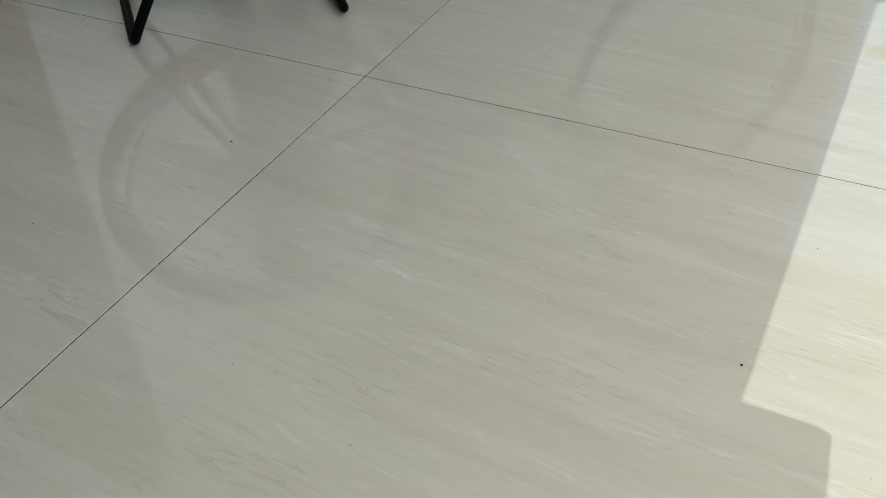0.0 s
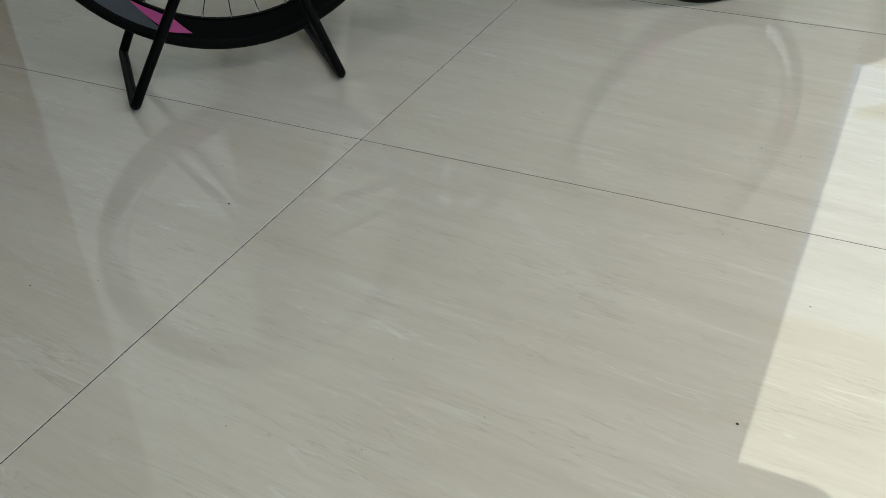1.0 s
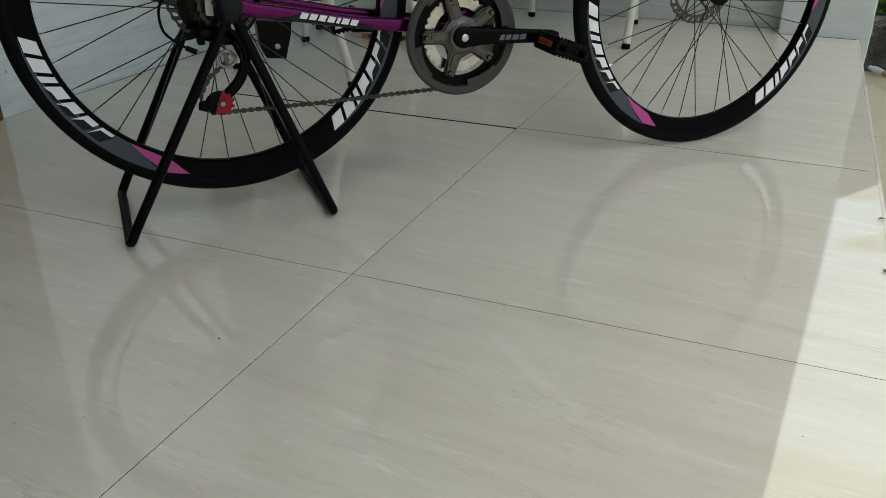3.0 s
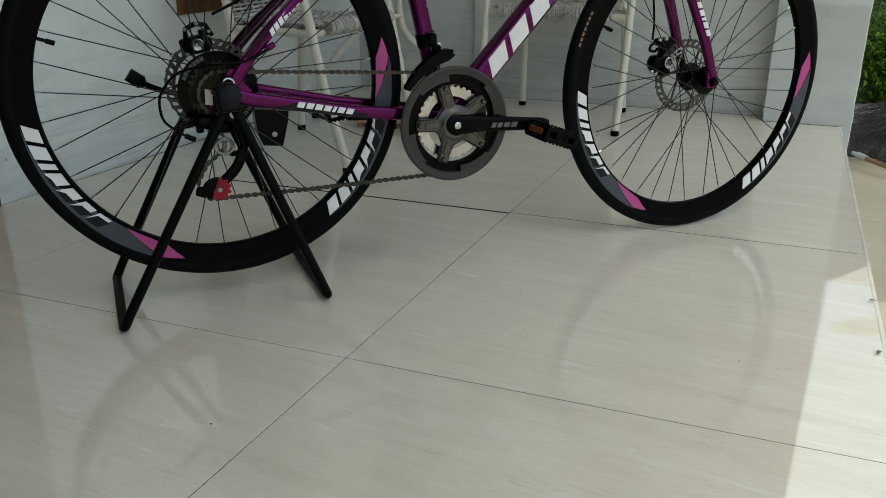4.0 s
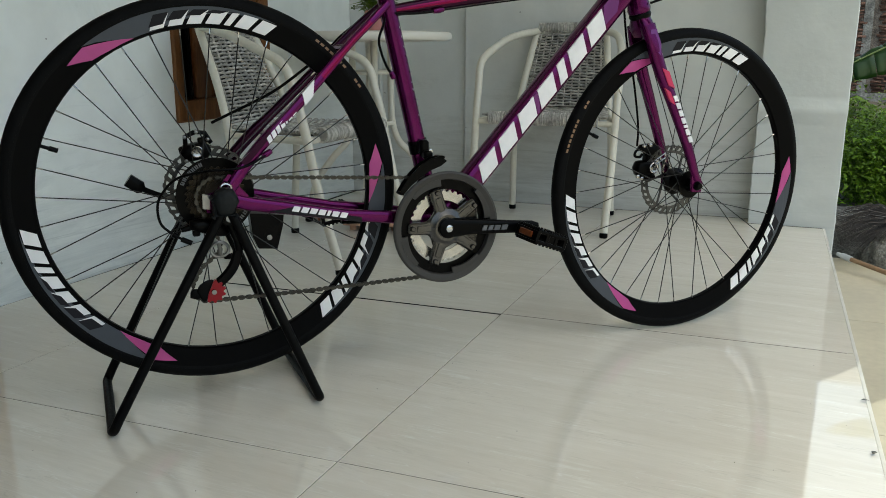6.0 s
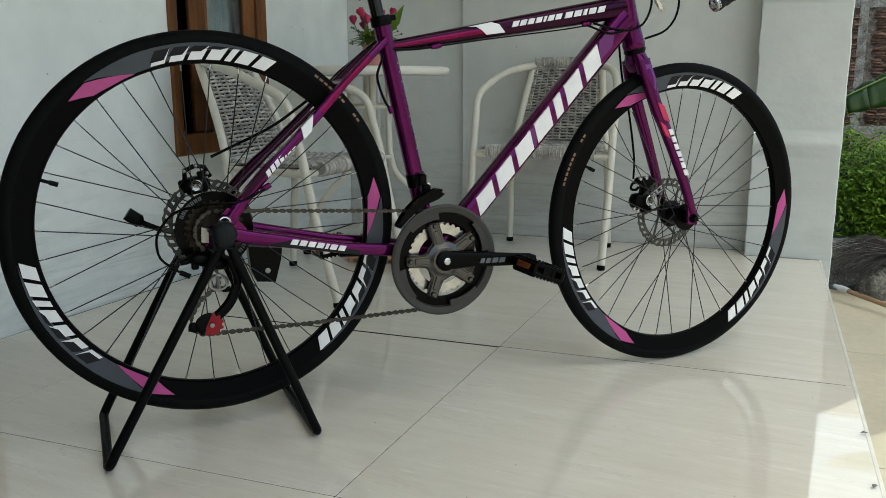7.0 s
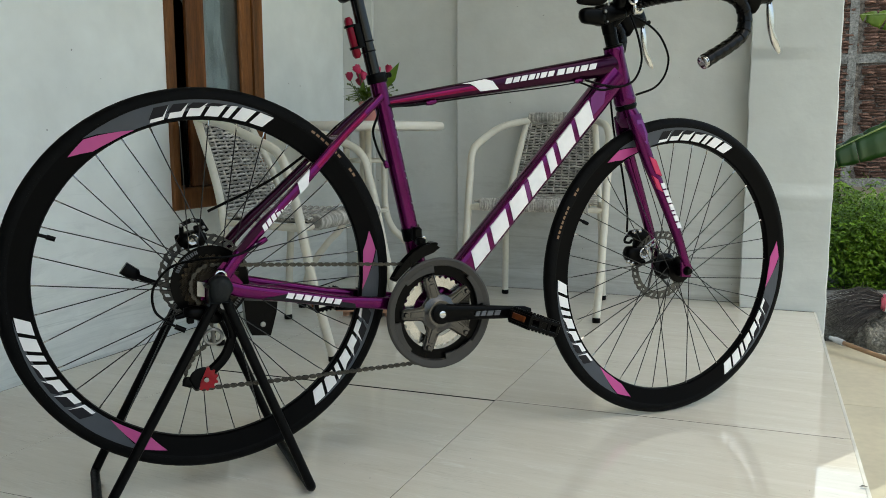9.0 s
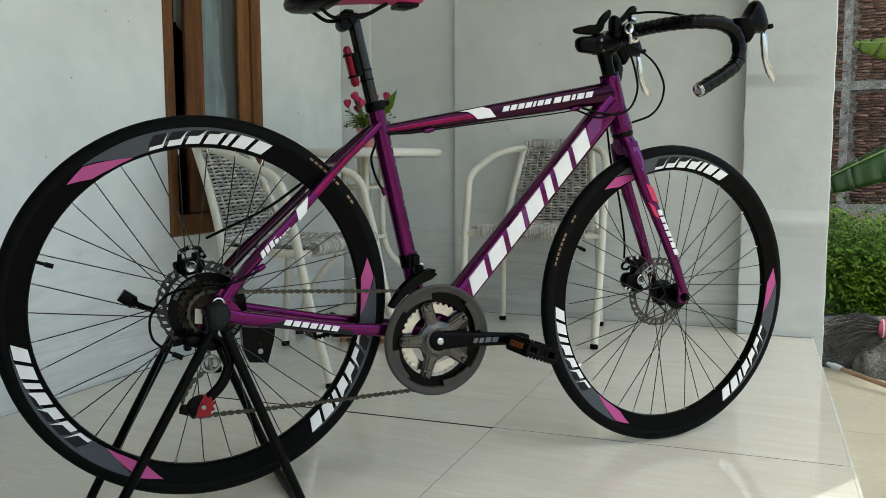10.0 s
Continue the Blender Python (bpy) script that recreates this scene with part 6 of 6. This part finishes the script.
lathe(ob, [(0.030, 0.0225), (0.0585, 0.0225), (0.0650, 0.025), (0.0660, 0.0270), (0.0620, 0.0265), (0.052, 0.0255), (0.030, 0.0255)], 56, Matrix.Translation(REAR) @ pose(0, 0, 0, 90, 0, 0), closed=True)
disc = part("spoke_guard", ob, M_BLACK, bike, "black plastic spoke guard disc")
ob = bmesh.new()
for k in range(7):
    for half in (0, 1):
        a = 158 - 7.2 * k - 3.1 * half
        poly = [((0.0550 + dr) * math.cos(radians(a + da)), (0.0550 + dr) * math.sin(radians(a + da)), 0) for da, dr in ((0, 0), (-2.2, 0), (-2.2, 0.0065), (0, 0.0065))]
        m = Matrix.Translation(REAR) @ pose(0, 0, 0, 90, 0, 0)
        prism(ob, [(x, y) for x, y, _ in poly], 0.0255, 0.0272, m)
        if k < 4:
            prism(ob, [(x, y) for x, y in [(r_ * math.cos(radians(-22 - 9 * k - 4 * half + d_)), r_ * math.sin(radians(-22 - 9 * k - 4 * half + d_))) for d_, r_ in ((0, 0.0550), (-2.5, 0.0550), (-2.5, 0.0612), (0, 0.0612))]], 0.0255, 0.0272, m)
tagged(part("lettering", ob, M_DIM, disc, "pale grey small bars", smooth=False), kind="stuff")

# chain: links along the loop
def loop_points():
    pts = [V(0.0, CY + 0.009, 0.4150)]
    pts += [V(0.398, CY + 0.008, 0.3905)]
    pts += arc(BB.x, BB.z, 0.0955, 82, -90, 22, CY + 0.008)
    pts += [V(0.15, CY + 0.001, 0.2015)]
    pts += arc(-0.027, 0.228, 0.025, -85, -200, 8, CY + 0.002)
    pts += [V(-0.034, CY + 0.003, 0.264)]
    pts += arc(-0.022, 0.300, 0.022, -60, 60, 6, CY + 0.004)
    pts += [V(-0.030, CY + 0.005, 0.338)]
    pts += arc(REAR.x, REAR.z, 0.0365, 230, 92, 12, CY + 0.004)
    return pts


pts = loop_points()
cum = [0.0]
for a, b in zip(pts, pts[1:]):
    cum.append(cum[-1] + (b - a).length)
PITCH = 0.0127
count = int(cum[-1] / PITCH)
ob = bmesh.new()


def along(s):
    s = min(max(s, 0), cum[-1] - 1e-6)
    i = max(j for j in range(len(cum)) if cum[j] <= s)
    f = (s - cum[i]) / (cum[i + 1] - cum[i])
    return pts[i].lerp(pts[i + 1], f)


for k in range(count):
    p, q = along(k * PITCH), along((k + 1) * PITCH)
    m = frame_at((p + q) / 2, q - p, NEAR)
    half = 0.0034 if k % 2 else 0.0023
    h, l = 0.0032, PITCH / 2 + 0.0032
    poly = [(-l, -h * 0.4), (-l * 0.78, -h), (-l * 0.35, -h), (0, -h * 0.32), (l * 0.35, -h), (l * 0.78, -h), (l, -h * 0.4), (l, h * 0.4), (l * 0.78, h), (l * 0.35, h), (0, h * 0.32), (-l * 0.35, h), (-l * 0.78, h), (-l, h * 0.4)]
    for z in (-half, half):
        prism(ob, poly, z - 0.0005, z + 0.0005, m)
    tube(ob, [p + NEAR * 0.0042, p - NEAR * 0.0042], 0.0021, 6)
part("chain", ob, M_CHAIN, bike, "dark oily roller chain", smooth=False)

# rear derailleur
ob = bmesh.new()
hydro(ob, smooth_path([V(0.012, -0.066, 0.352), V(0.020, -0.068, 0.325), V(0.026, -0.070, 0.308), V(0.028, -0.070, 0.292)], 4), [(0.0075, 0.008)] * 13, 14, 3)
tube(ob, [V(0.012, -0.058, 0.35), V(0.012, -0.082, 0.35)], 0.012, 14)
rd = part("rear_derailleur", ob, M_BLACK, bike, "black rear derailleur")
for y in (-0.062, -0.046):
    ob = bmesh.new()
    cage = smooth_path([V(0.027, y, 0.308), V(0.0285, y, 0.290), V(0.0175, y, 0.259), V(-0.004, y, 0.236), V(-0.030, y, 0.222)], 5)
    n = len(cage)
    hydro(ob, cage, [(0.0055 + 0.0015 * math.sin(math.pi * i / n), 0.0013) for i in range(n)], 12, 4)
    part("cage", ob, M_BLACK, rd, "black derailleur cage")
ob = bmesh.new()
toothed(ob, 0.0205, 0.004, 11, 0.0555, 0.0640, Matrix.Translation(V(-0.0185, 0, 0.2215)) @ pose(0, 0, 0, 90, 0, 0))
part("jockey_wheel", ob, M_RED, rd, "red plastic jockey wheel", smooth=False)
ob = bmesh.new()
pebble(ob, [(-0.047, 0.226), (-0.042, 0.236), (-0.030, 0.243), (-0.018, 0.243), (-0.022, 0.232), (-0.028, 0.219), (-0.031, 0.208), (-0.038, 0.207)], -0.0665, 0.0022)
pebble(ob, [(-0.058, 0.214), (-0.056, 0.226), (-0.046, 0.229), (-0.038, 0.219), (-0.044, 0.210)], -0.062, 0.004)
part("cage_plate", ob, M_BLACK, rd)
# linkage between the hanger and the cage
ob = bmesh.new()
pebble(ob, [(-0.050, 0.346), (-0.030, 0.349), (-0.006, 0.342), (0.014, 0.330), (0.010, 0.316), (-0.012, 0.318), (-0.034, 0.326), (-0.050, 0.332)], -0.058, 0.012, 2)
tube(ob, [V(-0.064, -0.056, 0.331), V(-0.052, -0.056, 0.334), V(-0.040, -0.056, 0.338)], [0.0040, 0.0055, 0.0050], 10)
box(ob, (-0.046, -0.066, 0.320), (-0.034, -0.050, 0.331), 0.002)
part("linkage", ob, M_BLACK, rd, "black derailleur linkage")
for c, r in ((V(-0.0185, -0.0680, 0.2215), 0.0040), (V(0.012, -0.0840, 0.350), 0.006)):
    ob = bmesh.new()
    lathe(ob, [(0.0, 0.0), (r, 0.0), (r, 0.002), (0.0, 0.003)], 12, Matrix.Translation(c) @ pose(0, 0, 0, 90, 0, 0))
    part("bolt", ob, M_ROTOR, rd)
ob = bmesh.new()
tube(ob, [V(-0.003 + 0.0150 * math.cos(a), -0.056, 0.2925 + 0.0125 * math.sin(a)) for a in [2 * math.pi * k / 20 for k in range(20)]], 0.0030, 8, closed=True)
tube(ob, [V(-0.004, -0.056, 0.304), V(-0.002, -0.056, 0.280)], 0.0034, 8)
part("tension_pulley", ob, M_ROTOR, rd, "bright upper pulley ring")

# front derailleur
ob = bmesh.new()
tube(ob, [V(0.3880, 0, 0.4330), V(0.3825, 0, 0.4570)], [0.0185, 0.0185], 20)
box(ob, (0.377, -0.034, 0.432), (0.395, -0.010, 0.459), 0.004, Matrix())
box(ob, (0.380, -0.046, 0.424), (0.398, -0.026, 0.440), 0.004, Matrix())
plate = [(0.417, 0.4225), (0.405, 0.4320), (0.385, 0.4285), (0.365, 0.418), (0.347, 0.402), (0.333, 0.385), (0.322, 0.367), (0.330, 0.365), (0.345, 0.380), (0.362, 0.394), (0.385, 0.407), (0.405, 0.414)]
for z0, z1 in ((0.0455, 0.0480), (0.0625, 0.0650)):
    prism(ob, plate, z0, z1, pose(0, 0, 0, 90, 0, 0))
hydro(ob, [V(0.4060, -0.045, 0.4300), V(0.4060, -0.065, 0.4300)], [(0.003, 0.007)] * 2, 10, 3, (1, 0, 0))
hydro(ob, [V(0.3270, -0.045, 0.3670), V(0.3270, -0.065, 0.3670)], [(0.003, 0.004)] * 2, 10, 3, (1, 0, 0))
fd = part("front_derailleur", ob, M_BLACK, bike, "black front derailleur")
ob = bmesh.new()
lathe(ob, [(0, 0.036), (0.004, 0.036), (0.004, 0.039), (0, 0.040)], 10, Matrix.Translation(V(0.395, 0, 0.439)) @ pose(0, 0, 0, 90, 0, 0))
part("bolt", ob, M_SILVER, fd)


def caliper(c, turn, label, size=1.0, knob=1.0):
    """A mechanical disc brake caliper on the left side."""
    m = Matrix.Translation(c) @ pose(0, 0, 0, 0, -turn, 0) @ Matrix.Scale(size, 4)
    b = bmesh.new()
    hydro(b, [V(-0.030, 0, -0.004), V(-0.02, 0, 0), V(0.02, 0, 0), V(0.030, 0, 0.002)], [(0.010, 0.016), (0.019, 0.022), (0.019, 0.022), (0.009, 0.014)], 16, 3.4)
    box(b, (-0.034, -0.006, -0.020), (-0.010, 0.010, 0.016), 0.004)
    box(b, (0.008, -0.016, 0.014), (0.030, 0.004, 0.028), 0.003)
    tube(b, [V(-0.020, -0.012, 0.012), V(-0.016, -0.012, 0.036), V(0.006, -0.012, 0.042)], 0.0055, 8)
    tube(b, [V(0.006, -0.012, 0.042), V(0.026, -0.012, 0.036), V(0.034, -0.012, 0.012)], 0.0050, 8)
    body = part("brake_caliper", b, M_BLACK, bike, label)
    b = bmesh.new()
    lathe(b, [(0.0, 0.0), (0.0095 * knob, 0.0), (0.0095 * knob, 0.003), (0.0080 * knob, 0.0045), (0.0060 * knob, 0.0030), (0.0030, 0.0030), (0.0028, 0.0016), (0.0, 0.0016)], 20, pose(0, -0.021, 0.001, 90, 0, 0))
    part("adjuster", b, M_RING, body, "bright pad adjuster")
    for x, z in ((-0.018, 0.036), (0.008, 0.042), (0.028, 0.022), (-0.026, -0.014)):
        b = bmesh.new()
        lathe(b, [(0.0, 0.0), (0.0038, 0.0), (0.0038, 0.006), (0.0025, 0.007), (0.0, 0.007)], 10, pose(x, -0.016, z, 90, 0, 0))
        part("bolt", b, M_ROTOR, body)
    body.matrix_basis = m
    return body


b = bmesh.new()
pebble(b, [(0.925, 0.366), (0.931, 0.349), (0.950, 0.344), (0.974, 0.347), (0.988, 0.358), (0.989, 0.373), (0.976, 0.381), (0.950, 0.382), (0.932, 0.380)], 0.052, 0.016, 2)
pebble(b, [(0.952, 0.376), (0.978, 0.374), (0.989, 0.388), (0.991, 0.404), (0.985, 0.417), (0.962, 0.419), (0.940, 0.417), (0.936, 0.404), (0.952, 0.398)], 0.052, 0.012, 2)
box(b, (0.945, 0.036, 0.340), (0.976, 0.048, 0.350), 0.003)
caliper_front = part("brake_caliper", b, M_BLACK, bike, "black front disc brake caliper with bright bolts")
b = bmesh.new()
tube(b, smooth_path([V(0.935, 0.042, 0.408), V(0.922, 0.042, 0.405), V(0.919, 0.042, 0.394), V(0.932, 0.042, 0.391), V(0.939, 0.042, 0.397)], 4), 0.0030, 8)
part("cable_arm", b, M_BLACK, caliper_front, "black cable arm")
b = bmesh.new()
lathe(b, [(0.0, 0.0), (0.0125, 0.0), (0.0125, 0.004), (0.0105, 0.0055), (0.0085, 0.0040), (0.0045, 0.0040), (0.0040, 0.0020), (0.0, 0.0020)], 24, pose(0.9665, 0.036, 0.366, 90, 0, 0))
part("adjuster", b, M_RING, caliper_front, "bright pad adjuster")
for x, z in ((0.942, 0.4155), (0.957, 0.4165), (0.9275, 0.3480), (0.938, 0.3430)):
    b = bmesh.new()
    lathe(b, [(0.0, 0.0), (0.0042, 0.0), (0.0042, 0.006), (0.0028, 0.007), (0.0, 0.007)], 10, pose(x, 0.042, z, 90, 0, 0))
    part("bolt", b, M_RING, caliper_front)


caliper(V(-0.018, 0.052, 0.449), 10, "black rear disc brake caliper with bright bolts", 0.82, 1.35)
# adapter arms of the calipers
ob = bmesh.new()
for path, r in (([(0.972, 0.380), (1.003, 0.399)], 0.0022), ([(0.977, 0.372), (1.0085, 0.391)], 0.0022), ([(0.998, 0.347), (0.996, 0.362), (1.004, 0.392)], 0.0030), ([(0.998, 0.347), (1.010, 0.352), (1.016, 0.362), (1.0075, 0.391)], 0.0030)):
    tube(ob, [V(x, 0.040, z) for x, z in path], r, 8)
for f in (0.1, 0.45, 0.85):
    box(ob, (0.972 + 0.031 * f, 0.0385, 0.3725 + 0.019 * f), (0.977 + 0.031 * f, 0.0415, 0.3795 + 0.019 * f), 0.0008)
part("caliper_mount", ob, M_RING, bike, "bright caliper mount")

# bracket on the far chain stay
ob = bmesh.new()
prism(ob, [(-0.0265, -0.0024), (-0.0167, -0.0249), (0.0183, -0.0286), (0.0301, 0.0139), (0.0328, 0.0354), (-0.0304, 0.043)], -0.075, -0.050, Matrix.Translation(V(0.100, 0, 0.287)) @ pose(0, 0, 0, 90, 0, 0))
brk = part("stand_bracket", ob, M_BLACK, bike, "black bracket on the far chain stay", smooth=False)
ob = bmesh.new()
lathe(ob, [(0.0, -0.050), (0.005, -0.050), (0.005, -0.048), (0.0, -0.047)], 12, Matrix.Translation(V(0.104, 0, 0.2816)) @ pose(0, 0, 0, 90, 0, 0))
part("bolt", ob, M_ROTOR, brk)
# quick-release lever
ob = bmesh.new()
qr = smooth_path([V(-0.004, 0.074, 0.375), V(-0.045, 0.080, 0.3625), V(-0.0767, 0.082, 0.3676), V(-0.108, 0.082, 0.382), V(-0.134, 0.082, 0.4005)], 5)
n = len(qr)
hydro(ob, qr, [(0.005 + (0.007 if i > n * 0.72 else 0), 0.005 + (0.003 if i > n * 0.72 else 0)) for i in range(n)], 12, 3)
part("quick_release", ob, M_BLACK, bike, "black quick-release lever")

# ---- rear hub stand ----
stand = thing("bicycle_stand", BIKE, "black tubular rear hub stand holding the bicycle up", "bicycle stand")
for u, top_x, far_x in ((-0.200, 0.007, -0.017), (0.150, 0.010, 0.002)):
    ob = bmesh.new()
    pts = [V(top_x, -0.086, 0.374)]
    pts += smooth_path([V(u * 0.94, -0.103, 0.034), V(u * 0.985, -0.103, 0.017), V(u, -0.094, 0.0108), V(u, -0.08, 0.0105)], 5)
    pts += smooth_path([V(u, 0.118, 0.0105), V(u, 0.134, 0.0108), V(u * 0.985, 0.143, 0.016), V(u * 0.94, 0.144, 0.034)], 5)
    pts += [V(far_x, 0.092, 0.374)]
    tube(ob, pts, 0.0083, 14)
    part("leg_frame", ob, M_STAND, stand, "bent black tube with two legs")
for s in (-1, 1):
    ob = bmesh.new()
    m = Matrix.Translation(V(0.003, 0, 0.382)) @ pose(0, 0, 0, 90 if s < 0 else -90, 0, 0)
    pebble(ob, [(-0.015, 0.380), (-0.013, 0.394), (-0.004, 0.402), (0.006, 0.405), (0.018, 0.401), (0.024, 0.392), (0.028, 0.380), (0.022, 0.370), (0.018, 0.360), (0.003, 0.357), (-0.008, 0.359), (-0.012, 0.370)], s * 0.092, 0.016, 2)
    box(ob, (-0.014, s * 0.076, 0.358), (0.020, s * 0.098, 0.386), 0.005)
    part("hub_cup", ob, M_CUP, stand, "black hub cup")
    ob = bmesh.new()
    prism(ob, [(-0.032, -0.014), (-0.020, -0.016), (-0.019, 0.008), (-0.031, 0.011)], 0.073, 0.076, m)
    part("latch_plate", ob, M_ROTOR, stand, "dull steel latch plate", smooth=False)
    ob = bmesh.new()
    tube(ob, arc(0.009, 0.400, 0.0085, 200, -20, 12, s * 0.084), 0.0026, 8)
    part("latch_wire", ob, M_SILVER, stand, "bright latch wire")


# ---- floor debris ----
rnd = random.Random(31)
bm = bmesh.new()
SPECKS = [(-0.078, -0.239), (0.616, -0.366)]
for k in range(46):
    SPECKS.append((rnd.uniform(-0.6, 0.75), rnd.uniform(-0.75, 0.75)))
for k, (x, y) in enumerate(SPECKS):
    s = 0.0016 if k < 2 else rnd.uniform(0.0005, 0.0011)
    lathe(bm, [(s * 0.6, 0.0), (s, s * 0.3), (s * 0.7, s * 0.8), (0.0, s)], 6, pose(x, y, 0.0005, 0, 0, rnd.uniform(0, 90)))
tagged(part("grit", bm, M_SPECK, smooth=False), "scattered tiny dark grit and crumbs on the tiles", "dirt", kind="stuff")
for x, y, turn in ((0.778, 0.554, 20), (0.775, 0.336, 70)):
    bm = bmesh.new()
    leaf_mesh(bm, Vector((-0.008, 0, 0.0025)), Vector((1, 0, 0)), Vector((0, 0, 1)), 0.017, 0.0045, 0.15, 0.02)
    o = tagged(part("dry_leaf", bm, M_CONCRETE, smooth=False), "small dry grey leaf flake on the porch edge", "leaf", "fallen leaves")
    o.matrix_world = pose(x, y, 0.0015, 0, 0, turn)

# ---- floor tiles ----
def slab(x0, x1, y0, y1, z, t, material, parent, name):
    b = bmesh.new()
    box(b, (-(x1 - x0) / 2, -(y1 - y0) / 2, -t), ((x1 - x0) / 2, (y1 - y0) / 2, 0), 0.0006)
    o = part(name, b, material, parent, smooth=False)
    o.matrix_basis = pose((x0 + x1) / 2, (y0 + y1) / 2, z)
    return o


GX, GY, G = 0.0006, 0.0008, 0.0014
xs = [-1.175, -0.8, 0.0, 0.7760]
ys = [-3.2, -2.4, -1.6, -0.8, 0.0, 0.8, 1.6, 2.29]
for x0, x1 in zip(xs, xs[1:]):
    for y0, y1 in zip(ys, ys[1:]):
        t = slab(x0 + GX, x1 - GX, y0 + (0.0030 if y0 == 0.8 and x1 > 0.0 else GY), y1 - (0.0090 if y1 == 0.8 and x1 == 0.0 else GY), 0, 0.008, M_TILE, floor, "tile")
        for v in t.data.vertices:
            right = v.co.x > 0
            x, y = v.co.x + t.location.x, v.co.y + t.location.y
            v.co.x += edge_x(y) - 0.0064 - x1 + GX if right and x1 > 0.5 else 0.008 * y - 0.0015
            v.co.y += 0.022 * x        # the joints were laid slightly askew
for i in range(5):
    for j in range(12):
        slab(0.80 + 0.8 * i + G, 0.80 + 0.8 * (i + 1) - G, -7.24 + 0.8 * j + G, -7.24 + 0.8 * (j + 1) - G, -0.148, 0.01, M_PAVE, pavement, "paving_tile")

# ---- brick wall at the far side of the garden ----
BY = 11.0
bm = bmesh.new()
box(bm, (-2, BY, -0.3), (6, BY + 0.3, 3.9))
brick_wall = structure("brick_wall", bm, M_MORTAR, "unplastered red brick garden wall with cement pier and bands", "wall")
for nm, lo, hi in (("pier", (1.455, BY - 0.02, -0.1), (1.56, BY - 0.001, 3.9)), ("band", (1.56, BY - 0.02, 1.545), (4, BY - 0.001, 1.66)), ("band", (0.6, BY - 0.03, 1.545), (1.455, BY - 0.001, 1.66)), ("band", (0.6, BY - 0.05, -0.32), (4, BY - 0.036, 0.075))):
    bm = bmesh.new()
    rough_block(bm, lo, hi, 20, 0.006, 2)
    part(nm, bm, M_CEMENT, brick_wall, "rough pale cement")
rnd = random.Random(77)
meshes = []
for k in range(10):
    b = bmesh.new()
    w = rnd.uniform(0.055, 0.096)
    box(b, (-w, -0.012, -0.0165), (w, 0.02, 0.0165), 0.004)
    for v in b.verts:
        v.co += Vector((rnd.uniform(-0.014, 0.014), rnd.uniform(-0.008, 0.008), rnd.uniform(-0.006, 0.006)))
    me = bpy.data.meshes.new("brick")
    b.to_mesh(me)
    b.free()
    me.materials.append(M_BRICK)
    meshes.append((me, w))
H = 0.0400
row = 0
z = 0.10
while z < 3.3:
    if not 1.515 < z < 1.69:
        x = 1.352 if row % 2 else 1.25
        while x < 2.1:
            if not 1.40 < x < 1.62:
                me, w = rnd.choice(meshes)
                x += w
                o = new("brick", me)
                o.parent = brick_wall
                o.matrix_basis = pose(x + rnd.uniform(-0.008, 0.008), BY - 0.002 - rnd.uniform(-0.004, 0.006), z + rnd.uniform(-0.005, 0.005), 0, rnd.uniform(-2.5, 2.5), rnd.uniform(-5, 5))
                x += w + 0.010
            else:
                x += 0.05
    z += H
    row += 1
